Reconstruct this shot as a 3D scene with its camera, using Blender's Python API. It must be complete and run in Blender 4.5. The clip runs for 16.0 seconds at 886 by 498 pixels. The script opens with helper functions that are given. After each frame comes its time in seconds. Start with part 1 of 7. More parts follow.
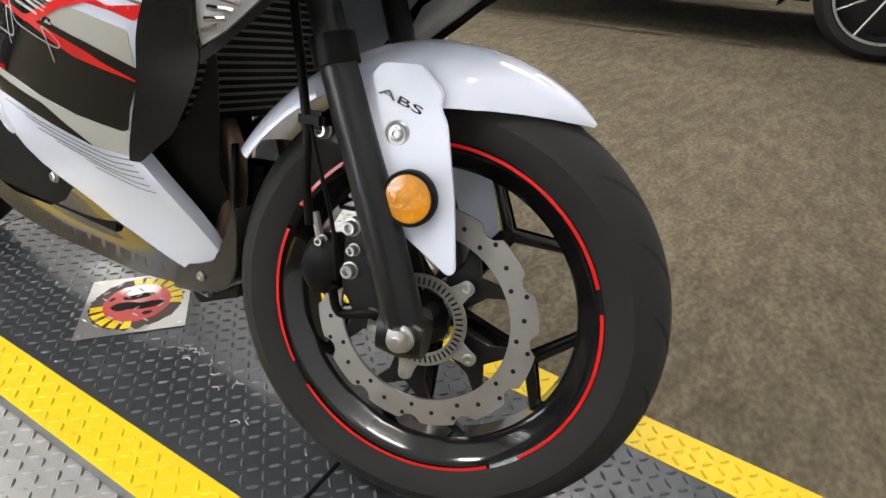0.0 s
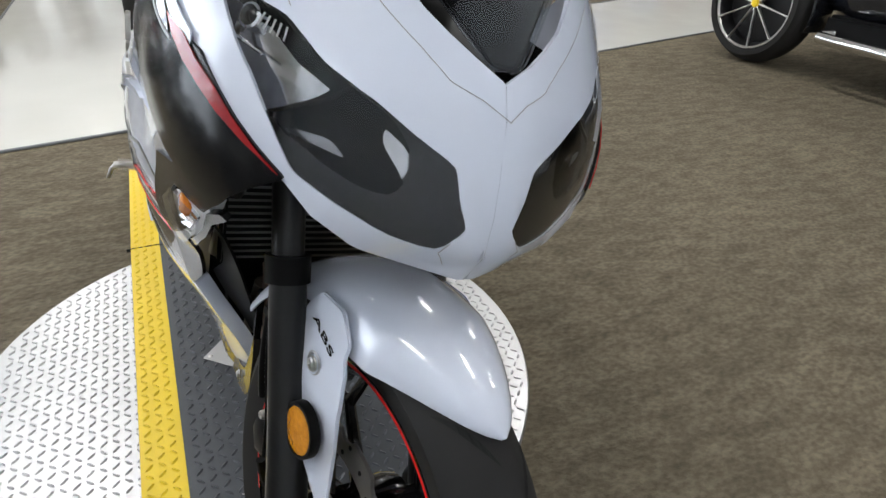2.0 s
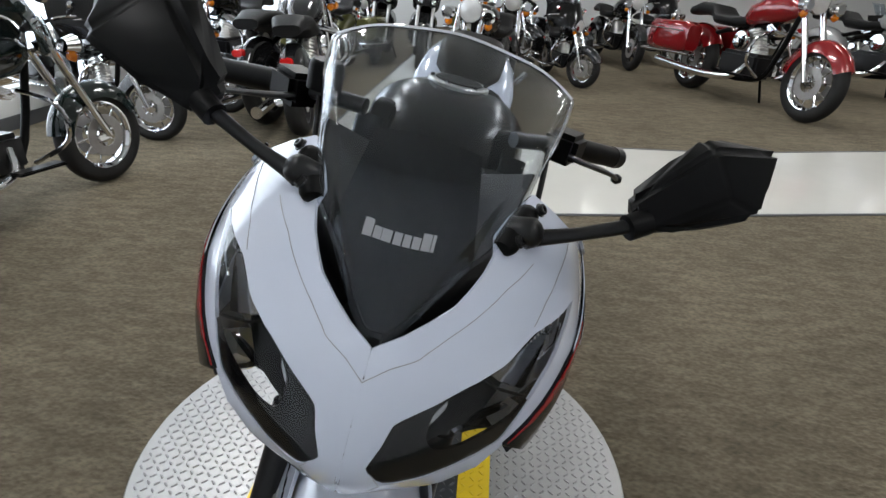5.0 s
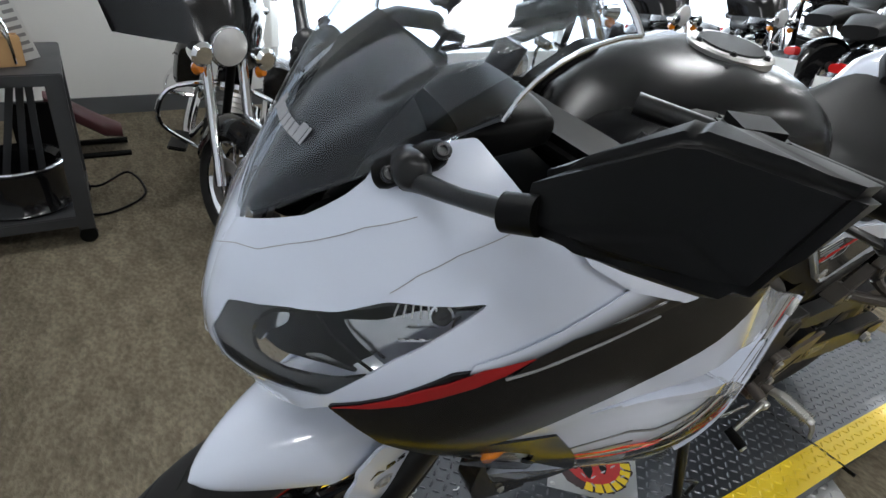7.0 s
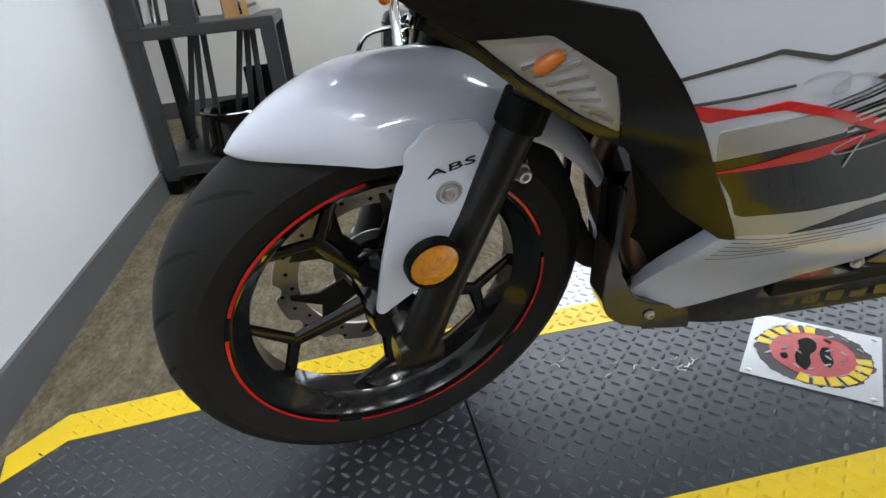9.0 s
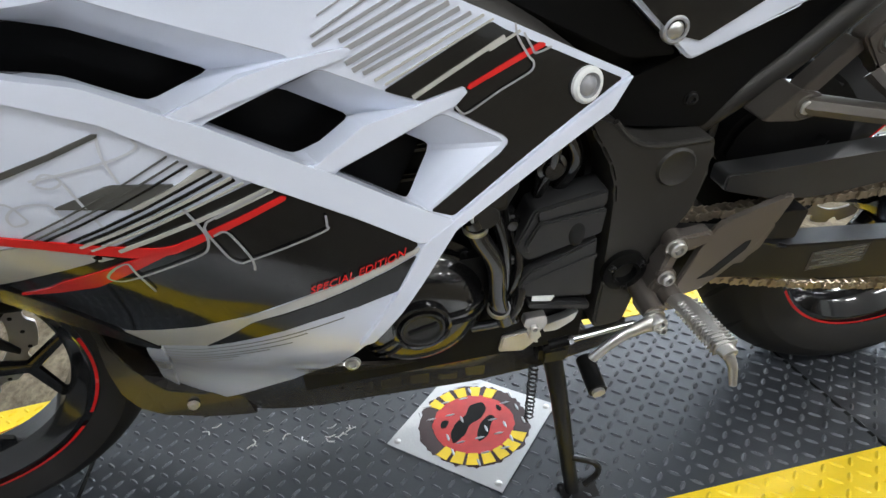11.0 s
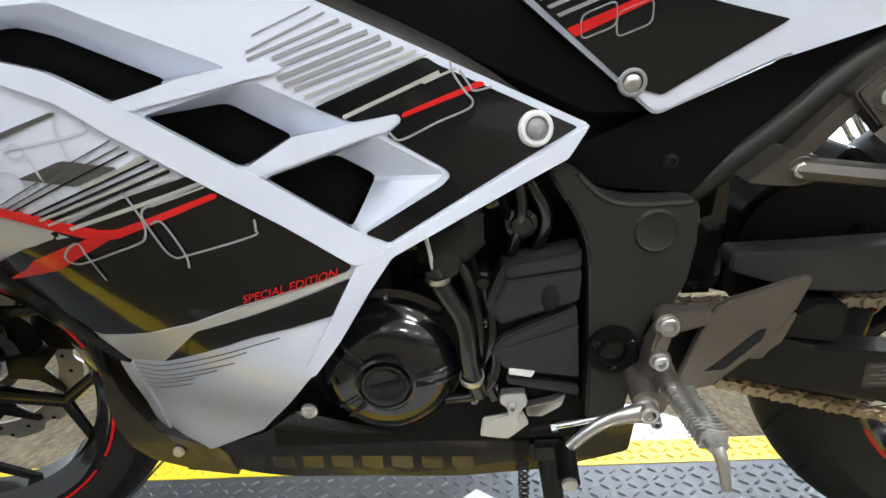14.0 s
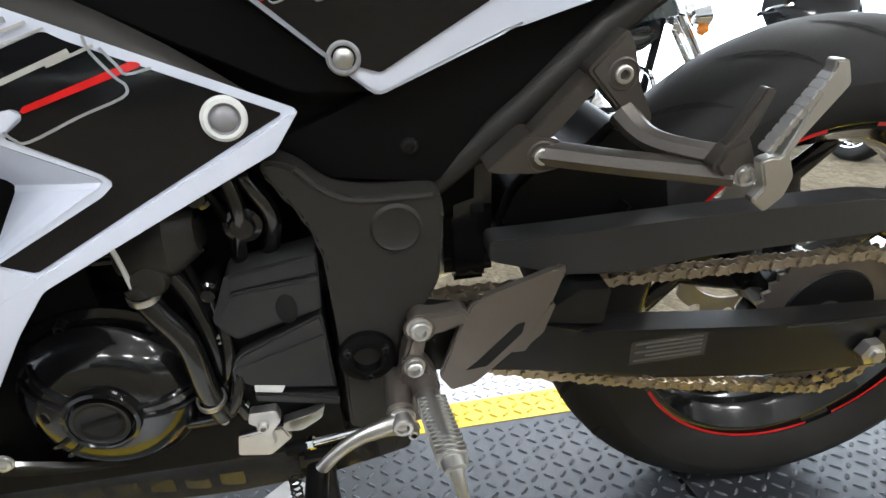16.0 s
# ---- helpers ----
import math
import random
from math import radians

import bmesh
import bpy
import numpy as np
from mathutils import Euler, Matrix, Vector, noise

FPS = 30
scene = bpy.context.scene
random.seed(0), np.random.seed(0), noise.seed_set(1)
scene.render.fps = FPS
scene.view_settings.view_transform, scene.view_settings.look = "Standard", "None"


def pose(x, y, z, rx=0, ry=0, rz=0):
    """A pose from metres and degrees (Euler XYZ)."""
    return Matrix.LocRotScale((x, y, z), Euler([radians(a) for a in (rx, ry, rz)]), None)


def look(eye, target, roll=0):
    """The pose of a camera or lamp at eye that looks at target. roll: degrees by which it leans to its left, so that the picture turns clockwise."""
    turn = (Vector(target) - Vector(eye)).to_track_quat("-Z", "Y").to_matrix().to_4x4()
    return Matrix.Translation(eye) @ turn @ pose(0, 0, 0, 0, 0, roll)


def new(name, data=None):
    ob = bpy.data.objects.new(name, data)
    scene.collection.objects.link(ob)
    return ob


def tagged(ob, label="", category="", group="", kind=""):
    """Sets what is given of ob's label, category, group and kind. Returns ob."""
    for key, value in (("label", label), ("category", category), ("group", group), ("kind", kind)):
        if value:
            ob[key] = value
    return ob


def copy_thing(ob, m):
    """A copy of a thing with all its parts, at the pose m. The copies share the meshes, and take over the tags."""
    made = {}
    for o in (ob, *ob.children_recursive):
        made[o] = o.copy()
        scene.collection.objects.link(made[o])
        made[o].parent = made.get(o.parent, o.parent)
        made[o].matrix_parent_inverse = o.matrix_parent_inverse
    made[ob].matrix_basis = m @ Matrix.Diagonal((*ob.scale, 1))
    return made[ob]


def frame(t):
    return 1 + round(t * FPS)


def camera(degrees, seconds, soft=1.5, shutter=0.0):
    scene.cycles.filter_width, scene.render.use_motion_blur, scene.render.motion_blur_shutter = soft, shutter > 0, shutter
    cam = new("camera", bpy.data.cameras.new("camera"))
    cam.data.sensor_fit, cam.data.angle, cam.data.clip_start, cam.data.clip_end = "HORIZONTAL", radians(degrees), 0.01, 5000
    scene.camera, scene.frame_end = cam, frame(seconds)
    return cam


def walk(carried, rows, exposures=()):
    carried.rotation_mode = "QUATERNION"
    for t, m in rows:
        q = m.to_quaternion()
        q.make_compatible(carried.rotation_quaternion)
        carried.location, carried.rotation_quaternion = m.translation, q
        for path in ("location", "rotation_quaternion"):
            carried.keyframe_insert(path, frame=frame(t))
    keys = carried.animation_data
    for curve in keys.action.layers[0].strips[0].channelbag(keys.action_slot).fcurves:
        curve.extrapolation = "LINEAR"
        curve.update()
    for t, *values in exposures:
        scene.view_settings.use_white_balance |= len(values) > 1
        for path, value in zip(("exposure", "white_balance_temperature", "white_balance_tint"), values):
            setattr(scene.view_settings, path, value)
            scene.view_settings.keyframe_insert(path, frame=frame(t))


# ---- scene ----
cam = camera(73.7, 16.0)
PATH = [
    (0, (0.332, -0.488, 0.757), (-0.537, 0.987, -0.277), 1.9),
    (0.5, (0.396, -0.391, 0.792), (-0.667, 0.928, -0.271), 2.7),
    (1, (0.486, -0.258, 0.849), (-0.793, 0.827, -0.24), 3.5),
    (1.5, (0.459, -0.164, 0.899), (-0.962, 0.721, -0.195), 4.2),
    (2, (0.464, -0.077, 0.985), (-1.056, 0.691, -0.064), 3.3),
    (2.5, (0.507, 0.008, 1.056), (-1.099, 0.667, 0.064), 2.0),
    (3, (0.528, 0.049, 1.12), (-1.164, 0.602, 0.208), 1.2),
    (3.5, (0.522, 0.056, 1.159), (-1.24, 0.489, 0.317), 0.9),
    (4, (0.538, 0.079, 1.168), (-1.257, 0.417, 0.354), 1.0),
    (4.2, (0.542, 0.095, 1.168), (-1.264, 0.36, 0.349), 1.2),
    (6.3, (0.331, 0.604, 1.158), (-1.158, -0.36, 0.235), 7.2),
    (6.5, (0.287, 0.633, 1.148), (-1.09, -0.474, 0.211), 7.2),
    (7, (0.168, 0.67, 1.104), (-0.78, -0.799, 0.133), 5.5),
    (7.5, (0.091, 0.725, 0.983), (-0.435, -0.969, 0.059), 0.3),
    (8, (0.047, 0.733, 0.821), (-0.196, -1.063, -0.025), -4.8),
    (8.5, (0.038, 0.739, 0.722), (-0.173, -1.053, -0.142), -5.6),
    (9, (0.021, 0.778, 0.687), (-0.229, -1.003, -0.187), -5.9),
    (9.5, (-0.084, 0.811, 0.741), (-0.45, -0.958, -0.116), -4.0),
    (10, (-0.264, 0.791, 0.735), (-0.683, -0.948, -0.161), -2.2),
    (10.2, (-0.334, 0.779, 0.732), (-0.725, -0.95, -0.192), -3.0),
    (12.3, (-0.777, 0.733, 0.587), (-1.001, -1.14, -0.075), -3.2),
    (12.5, (-0.79, 0.721, 0.563), (-1.01, -1.184, -0.004), -2.9),
    (13, (-0.8, 0.719, 0.545), (-0.982, -1.235, 0.159), -2.1),
    (13.5, (-0.764, 0.746, 0.553), (-0.773, -1.23, 0.242), -3.3),
    (14, (-0.723, 0.808, 0.584), (-0.634, -1.157, 0.223), -3.4),
    (14.5, (-0.705, 0.858, 0.611), (-0.646, -1.105, 0.236), -3.3),
    (15, (-0.709, 0.874, 0.623), (-0.736, -1.092, 0.257), -2.7),
    (15.5, (-0.773, 0.833, 0.598), (-0.922, -1.111, 0.153), -3.0),
    (16, (-0.875, 0.723, 0.617), (-1.125, -1.167, 0.012), -4.2),
]
EXPOSURES = [(0, 0.5, 7250, 13), (0.5, 0.48, 7200, 13), (1, 0.3, 7000, 12), (2, -0.04, 6700, 11), (3, -0.25, 6650, 11), (4.2, -0.4, 6650, 11), (6.3, -0.25, 6500, 10), (7.2, -0.1, 6500, 10), (8, 0.22, 6500, 10), (9, 0.34, 6500, 10), (10.2, 0.52, 6450, 10), (12.3, 0.86, 6450, 10), (13.2, 0.98, 6500, 10), (14.5, 0.92, 6550, 10), (16, 0.8, 6500, 10)]
walk(cam, [(t, look(eye, target, roll)) for t, eye, target, roll in PATH], EXPOSURES)

from mathutils import geometry

# ---------------------------------------------------------------- light
world = bpy.data.worlds.new("world")
scene.world = world
world.use_nodes = True
wn = world.node_tree.nodes
sky = wn.new("ShaderNodeTexSky")
sky.sky_type = "NISHITA"
sky.sun_disc = False
sky.sun_elevation, sky.sun_rotation = radians(38), radians(200)
world.node_tree.links.new(sky.outputs[0], wn["Background"].inputs[0])
wn["Background"].inputs[1].default_value = 0.12

FLOOR = -0.06
CEIL = 3.6


def lamp(name, place, size, power, turn=(0, 0, 0), colour=(1, 1, 1)):
    data = bpy.data.lights.new(name, "AREA")
    data.shape, data.size, data.size_y, data.energy, data.color = "RECTANGLE", size[0], size[1], power, colour
    ob = new(name, data)
    ob.location, ob.rotation_euler = place, [radians(a) for a in turn]
    return ob


# ---------------------------------------------------------------- materials
def mat(name, base, rough=0.5, metal=0.0, coat=0.0, var=0.12, scale=6.0, bump=0.0, bscale=80.0, rvar=0.08, emit=0.0, alpha=1.0, trans=0.0, ior=1.45, fine=0.0, spec=0.5):
    m = bpy.data.materials.new(name)
    m.use_nodes = True
    nt = m.node_tree
    b = nt.nodes["Principled BSDF"]
    co = nt.nodes.new("ShaderNodeTexCoord")
    n1 = nt.nodes.new("ShaderNodeTexNoise")
    n1.inputs["Scale"].default_value, n1.inputs["Detail"].default_value = scale, 6
    nt.links.new(co.outputs["Object"], n1.inputs["Vector"])
    ramp = nt.nodes.new("ShaderNodeMix")
    ramp.data_type = "RGBA"
    ramp.inputs[6].default_value = (*[c * (1 - var) for c in base], 1)
    ramp.inputs[7].default_value = (*[min(1, c * (1 + var)) for c in base], 1)
    src = n1.outputs[0]
    if fine:
        n3 = nt.nodes.new("ShaderNodeTexNoise")
        n3.inputs["Scale"].default_value, n3.inputs["Detail"].default_value = bscale * 0.6, 3
        nt.links.new(co.outputs["Object"], n3.inputs["Vector"])
        mm = nt.nodes.new("ShaderNodeMix")
        mm.inputs[0].default_value = fine
        nt.links.new(n1.outputs[0], mm.inputs[2])
        nt.links.new(n3.outputs[0], mm.inputs[3])
        src = mm.outputs[0]
    nt.links.new(src, ramp.inputs[0])
    nt.links.new(ramp.outputs[2], b.inputs["Base Color"])
    mr = nt.nodes.new("ShaderNodeMapRange")
    mr.inputs[3].default_value, mr.inputs[4].default_value = max(0.02, rough - rvar), min(1, rough + rvar)
    nt.links.new(n1.outputs[0], mr.inputs[0])
    nt.links.new(mr.outputs[0], b.inputs["Roughness"])
    b.inputs["Metallic"].default_value, b.inputs["Coat Weight"].default_value = metal, coat
    b.inputs["Coat Roughness"].default_value = 0.04
    b.inputs["Transmission Weight"].default_value, b.inputs["IOR"].default_value = trans, ior
    b.inputs["Alpha"].default_value = alpha
    b.inputs["Specular IOR Level"].default_value = spec
    if emit:
        b.inputs["Emission Color"].default_value, b.inputs["Emission Strength"].default_value = (*base, 1), emit
    if bump:
        n2 = nt.nodes.new("ShaderNodeTexNoise")
        n2.inputs["Scale"].default_value, n2.inputs["Detail"].default_value = bscale, 4
        nt.links.new(co.outputs["Object"], n2.inputs["Vector"])
        bp = nt.nodes.new("ShaderNodeBump")
        bp.inputs["Strength"].default_value, bp.inputs["Distance"].default_value = bump, 0.004
        nt.links.new(n2.outputs[0], bp.inputs["Height"])
        nt.links.new(bp.outputs[0], b.inputs["Normal"])
    return m


WHITE = mat("pearl_white_paint", (0.66, 0.70, 0.80), 0.18, 0.0, 1.0, 0.03, 3, 0.02, 500, 0.04)
GLOSS = mat("gloss_black_paint", (0.007, 0.007, 0.0075), 0.12, 0, 0.35, 0.2, 4, spec=0.35)
DARK = mat("charcoal_metallic_plastic", (0.008, 0.0082, 0.009), 0.17, 0.0, 0.0, 0.15, 5, 0.015, 900, spec=0.32)
MATT = mat("matt_black_plastic", (0.0045, 0.0045, 0.0045), 0.40, 0, 0, 0.2, 8, 0.02, 700, spec=0.11)
SATIN = mat("satin_black_metal", (0.012, 0.012, 0.0125), 0.33, 0.4, 0.1, 0.2, 10, 0.05, 400)
FRAMEM = mat("dark_frame_paint", (0.036, 0.034, 0.031), 0.42, 0.3, 0.0, 0.15, 8, 0.06, 500, spec=0.28)
ENGINE = mat("black_engine_casting", (0.009, 0.009, 0.0095), 0.16, 0.1, 0.8, 0.25, 12, 0.03, 300, spec=0.5)
COVERM = mat("dark_grey_cover_plastic", (0.028, 0.028, 0.0285), 0.40, 0, 0, 0.15, 8, 0.03, 600, spec=0.4)
TYRE = mat("tyre_rubber", (0.017, 0.0165, 0.016), 0.66, 0, 0, 0.25, 14, 0.06, 500, spec=0.28)
REFLEX = mat("amber_reflector_plastic", (0.58, 0.22, 0.008), 0.10, 0.0, 1.0, 0.45, 55, 0.6, 160)
DEEPRED = mat("deep_red_vinyl", (0.30, 0.010, 0.012), 0.25, 0, 0.4, 0.12, 6)
RED = mat("red_vinyl", (0.62, 0.012, 0.012), 0.25, 0, 0.4, 0.08, 6)
GREY = mat("grey_vinyl", (0.30, 0.30, 0.31), 0.3, 0.1, 0.3, 0.08, 6)
DGREY = mat("dark_grey_vinyl", (0.09, 0.09, 0.085), 0.3, 0.2, 0.3, 0.08, 6)
STEEL = mat("brushed_steel", (0.56, 0.55, 0.53), 0.32, 0.95, 0, 0.12, 30, 0.06, 500)
DISCM = mat("worn_brake_disc", (0.40, 0.385, 0.37), 0.42, 0.85, 0, 0.14, 40, 0.08, 700)
BELLYM = mat("glossy_dark_brown_grey_paint", (0.034, 0.030, 0.026), 0.22, 0.2, 0.5, 0.15, 5)
GHOST = mat("faint_grey_vinyl", (0.039, 0.035, 0.031), 0.20, 0.1, 0.5, 0.1, 6)
FINM = mat("grey_radiator_fin", (0.14, 0.14, 0.135), 0.45, 0.5, 0, 0.2, 20)
SILVERL = mat("silver_lamp_reflector", (0.62, 0.62, 0.61), 0.35, 0.4, 0.2, 0.1, 30)
BOWL = mat("rippled_reflector_chrome", (0.60, 0.60, 0.61), 0.16, 1.0, 0, 0.3, 45, 0.12, 40)
DCHROME = mat("dark_headlight_chrome", (0.30, 0.30, 0.31), 0.14, 1.0, 0, 0.1, 30)
SHROUD = mat("black_screen_shroud", (0.004, 0.004, 0.0044), 0.42, 0, 0, 0.2, 8, spec=0.12)
CHROME = mat("chrome", (0.80, 0.80, 0.81), 0.06, 1.0, 0, 0.05, 8, 0, 80, 0.03)
TITAN = mat("bronze_grey_casting", (0.185, 0.163, 0.143), 0.33, 0.7, 0, 0.12, 20, 0.08, 500)
HANGERM = mat("dark_bronze_casting", (0.095, 0.084, 0.074), 0.36, 0.6, 0, 0.15, 20, 0.08, 500)
CHAINM = mat("gold_brown_chain", (0.40, 0.34, 0.26), 0.42, 0.8, 0, 0.3, 60, 0.1, 500)
AMBER = mat("amber_reflector", (0.62, 0.165, 0.004), 0.08, 0, 1.0, 0.15, 60, 0.35, 700)
YELLOW = mat("yellow_safety_paint", (0.80, 0.56, 0.010), 0.45, 0, 0.1, 0.10, 5, 0.08, 200, fine=0.4)
PLATEB = mat("dark_grey_diamond_plate", (0.050, 0.055, 0.062), 0.36, 0.4, 0.05, 0.22, 6, 0.06, 300, fine=0.3)
# Paler than the plate: the bars' specular highlight is put into their colour.
TREADB = mat("highlit_dark_tread_bar", (0.080, 0.087, 0.098), 0.34, 0.4, 0.05, 0.35, 30, 0.05, 300, fine=0.4)
PLATES = mat("silver_diamond_plate", (0.42, 0.42, 0.42), 0.40, 0.85, 0, 0.10, 5, 0.06, 200)
SEATM = mat("black_seat_vinyl", (0.008, 0.008, 0.008), 0.5, 0, 0, 0.15, 8, 0.06, 500, spec=0.15)
REDLENS = mat("red_lens", (0.55, 0.015, 0.015), 0.12, 0, 0.6, 0.1, 20)
BROWNPIPE = mat("heat_stained_pipe", (0.16, 0.105, 0.075), 0.36, 0.8, 0, 0.35, 14, 0.05, 200)
GOLD = mat("gold_caliper", (0.45, 0.34, 0.08), 0.35, 0.6, 0, 0.15, 20)
WALLM = mat("off_white_wall_paint", (0.72, 0.72, 0.70), 0.6, 0, 0, 0.03, 1.5, 0.06, 260)
WALLB = mat("pale_grey_wall_panel", (0.66, 0.69, 0.73), 0.45, 0, 0, 0.03, 1.0, 0.03, 200)
BASEM = mat("grey_rubber_baseboard", (0.10, 0.105, 0.11), 0.5, 0, 0, 0.1, 6, 0.05, 200)
CEILM = mat("white_ceiling_tile", (0.75, 0.75, 0.73), 0.8, 0, 0, 0.06, 3, 0.15, 150)
TILEM = mat("polished_cream_tile", (0.62, 0.61, 0.56), 0.14, 0, 0.2, 0.05, 3, 0.01, 100, 0.05)
CARD = mat("brown_cardboard", (0.45, 0.27, 0.12), 0.7, 0, 0, 0.1, 10, 0.1, 200)
PAPER = mat("white_paper", (0.75, 0.76, 0.74), 0.6, 0, 0, 0.04, 5)
LAMPM = mat("fluorescent_tube", (1.0, 1.0, 0.97), 0.4, emit=9)
OUTSIDE = mat("bright_daylight_outside", (0.85, 0.92, 1.0), 0.9, emit=3.2, var=0.25, scale=0.8)


def glass(name, tint, rough=0.02, low=0.03, bend=4.0):
    m = bpy.data.materials.new(name)
    m.use_nodes = True
    nt = m.node_tree
    nt.nodes.remove(nt.nodes["Principled BSDF"])
    tr = nt.nodes.new("ShaderNodeBsdfTransparent")
    tr.inputs[0].default_value = (*tint, 1)
    gl = nt.nodes.new("ShaderNodeBsdfGlossy")
    gl.inputs["Roughness"].default_value = rough
    fr = nt.nodes.new("ShaderNodeLayerWeight")
    fr.inputs[0].default_value = 0.5
    pw = nt.nodes.new("ShaderNodeMath")
    pw.operation, pw.inputs[1].default_value = "POWER", bend
    nt.links.new(fr.outputs["Facing"], pw.inputs[0])
    ad = nt.nodes.new("ShaderNodeMath")
    ad.operation, ad.inputs[1].default_value, ad.inputs[2].default_value = "MULTIPLY_ADD", 0.85, low
    nt.links.new(pw.outputs[0], ad.inputs[0])
    mx = nt.nodes.new("ShaderNodeMixShader")
    nt.links.new(ad.outputs[0], mx.inputs[0])
    nt.links.new(tr.outputs[0], mx.inputs[1])
    nt.links.new(gl.outputs[0], mx.inputs[2])
    nt.links.new(mx.outputs[0], nt.nodes["Material Output"].inputs[0])
    return m


SCREEN = glass("clear_windscreen_plastic", (0.86, 0.89, 0.92), low=0.035, bend=3.4)
LENS = glass("clear_lens", (0.93, 0.94, 0.95), low=0.04, bend=3.2)


def carpet():
    """Low loop pile in brown greys: tufts, streaks of darker yarn and broad soiling."""
    m = bpy.data.materials.new("mottled_brown_grey_carpet")
    m.use_nodes = True
    nt = m.node_tree
    b = nt.nodes["Principled BSDF"]
    b.inputs["Roughness"].default_value = 0.95
    b.inputs["Specular IOR Level"].default_value = 0.1
    co = nt.nodes.new("ShaderNodeTexCoord")

    def noise(scale, detail, stretch=(1, 1, 1), turn=0.0):
        mp = nt.nodes.new("ShaderNodeMapping")
        mp.inputs["Scale"].default_value, mp.inputs["Rotation"].default_value = stretch, (0, 0, turn)
        n = nt.nodes.new("ShaderNodeTexNoise")
        n.inputs["Scale"].default_value, n.inputs["Detail"].default_value = scale, detail
        nt.links.new(co.outputs["Object"], mp.inputs["Vector"])
        nt.links.new(mp.outputs[0], n.inputs["Vector"])
        return n.outputs[0]

    def remap(src, lo, hi, a, b):
        r = nt.nodes.new("ShaderNodeMapRange")
        for k, v in zip((1, 2, 3, 4), (lo, hi, a, b)):
            r.inputs[k].default_value = v
        nt.links.new(src, r.inputs[0])
        return r.outputs[0]

    def times(p, q, op="MULTIPLY"):
        x = nt.nodes.new("ShaderNodeMath")
        x.operation = op
        nt.links.new(p, x.inputs[0])
        nt.links.new(q, x.inputs[1])
        return x.outputs[0]

    tuft = noise(80, 3, (1, .6, 1), .5)
    streak = noise(26, 5, (1, .38, 1), -1.1)
    broad = noise(1.3, 4)
    v = times(times(remap(tuft, .34, .66, .76, 1.22), remap(streak, .36, .64, .80, 1.18)), remap(broad, .3, .7, .85, 1.15))
    mix = nt.nodes.new("ShaderNodeMix")
    mix.data_type = "RGBA"
    mix.inputs[6].default_value, mix.inputs[7].default_value = (0.020, 0.017, 0.012, 1), (0.284, 0.240, 0.170, 1)
    nt.links.new(remap(v, .1, 2.1, 0, 1), mix.inputs[0])
    nt.links.new(mix.outputs[2], b.inputs["Base Color"])
    bp = nt.nodes.new("ShaderNodeBump")
    bp.inputs["Strength"].default_value, bp.inputs["Distance"].default_value = 0.9, 0.008
    nt.links.new(times(tuft, streak, "ADD"), bp.inputs["Height"])
    nt.links.new(bp.outputs[0], b.inputs["Normal"])
    return m



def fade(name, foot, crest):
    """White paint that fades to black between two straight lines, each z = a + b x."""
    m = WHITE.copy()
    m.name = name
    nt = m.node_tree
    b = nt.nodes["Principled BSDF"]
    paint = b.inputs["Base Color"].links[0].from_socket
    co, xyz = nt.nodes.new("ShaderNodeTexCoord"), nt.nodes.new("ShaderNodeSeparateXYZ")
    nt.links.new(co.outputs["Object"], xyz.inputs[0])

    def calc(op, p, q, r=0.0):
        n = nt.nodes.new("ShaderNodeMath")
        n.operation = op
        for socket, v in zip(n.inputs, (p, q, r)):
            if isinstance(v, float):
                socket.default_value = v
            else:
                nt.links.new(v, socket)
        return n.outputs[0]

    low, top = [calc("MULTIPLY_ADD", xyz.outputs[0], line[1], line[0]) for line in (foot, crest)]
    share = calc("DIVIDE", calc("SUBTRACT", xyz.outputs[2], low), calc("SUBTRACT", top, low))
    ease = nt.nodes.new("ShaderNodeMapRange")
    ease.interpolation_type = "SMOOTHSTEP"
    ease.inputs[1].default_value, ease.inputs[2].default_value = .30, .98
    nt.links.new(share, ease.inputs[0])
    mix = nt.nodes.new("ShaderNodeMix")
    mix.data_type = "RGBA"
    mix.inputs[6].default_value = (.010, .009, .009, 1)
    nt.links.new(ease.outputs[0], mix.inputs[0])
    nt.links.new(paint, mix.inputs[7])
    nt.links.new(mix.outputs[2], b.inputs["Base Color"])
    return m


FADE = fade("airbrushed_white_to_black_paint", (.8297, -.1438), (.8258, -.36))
CARPET = carpet()


# ---------------------------------------------------------------- mesh helpers
def part(name, bm, material, parent=None, label="", smooth=True, m=None, angle=40):
    bmesh.ops.recalc_face_normals(bm, faces=bm.faces)
    if smooth:
        for f in bm.faces:
            f.smooth = True
        for e in bm.edges:
            if len(e.link_faces) == 2 and e.calc_face_angle(0) > radians(angle):
                e.smooth = False
    me = bpy.data.meshes.new(name)
    bm.to_mesh(me)
    bm.free()
    for x in material if isinstance(material, (list, tuple)) else [material]:
        me.materials.append(x)
    ob = new(name, me)
    ob.parent = parent
    if m is not None:
        ob.matrix_basis = m
    if label:
        ob["label"] = label
    return ob


def thing(name, label, category, place=(0, 0, 0), turn=(0, 0, 0), group="", kind=""):
    ob = new(name)
    ob.matrix_basis = pose(*place, *turn)
    return tagged(ob, label, category, group, kind)


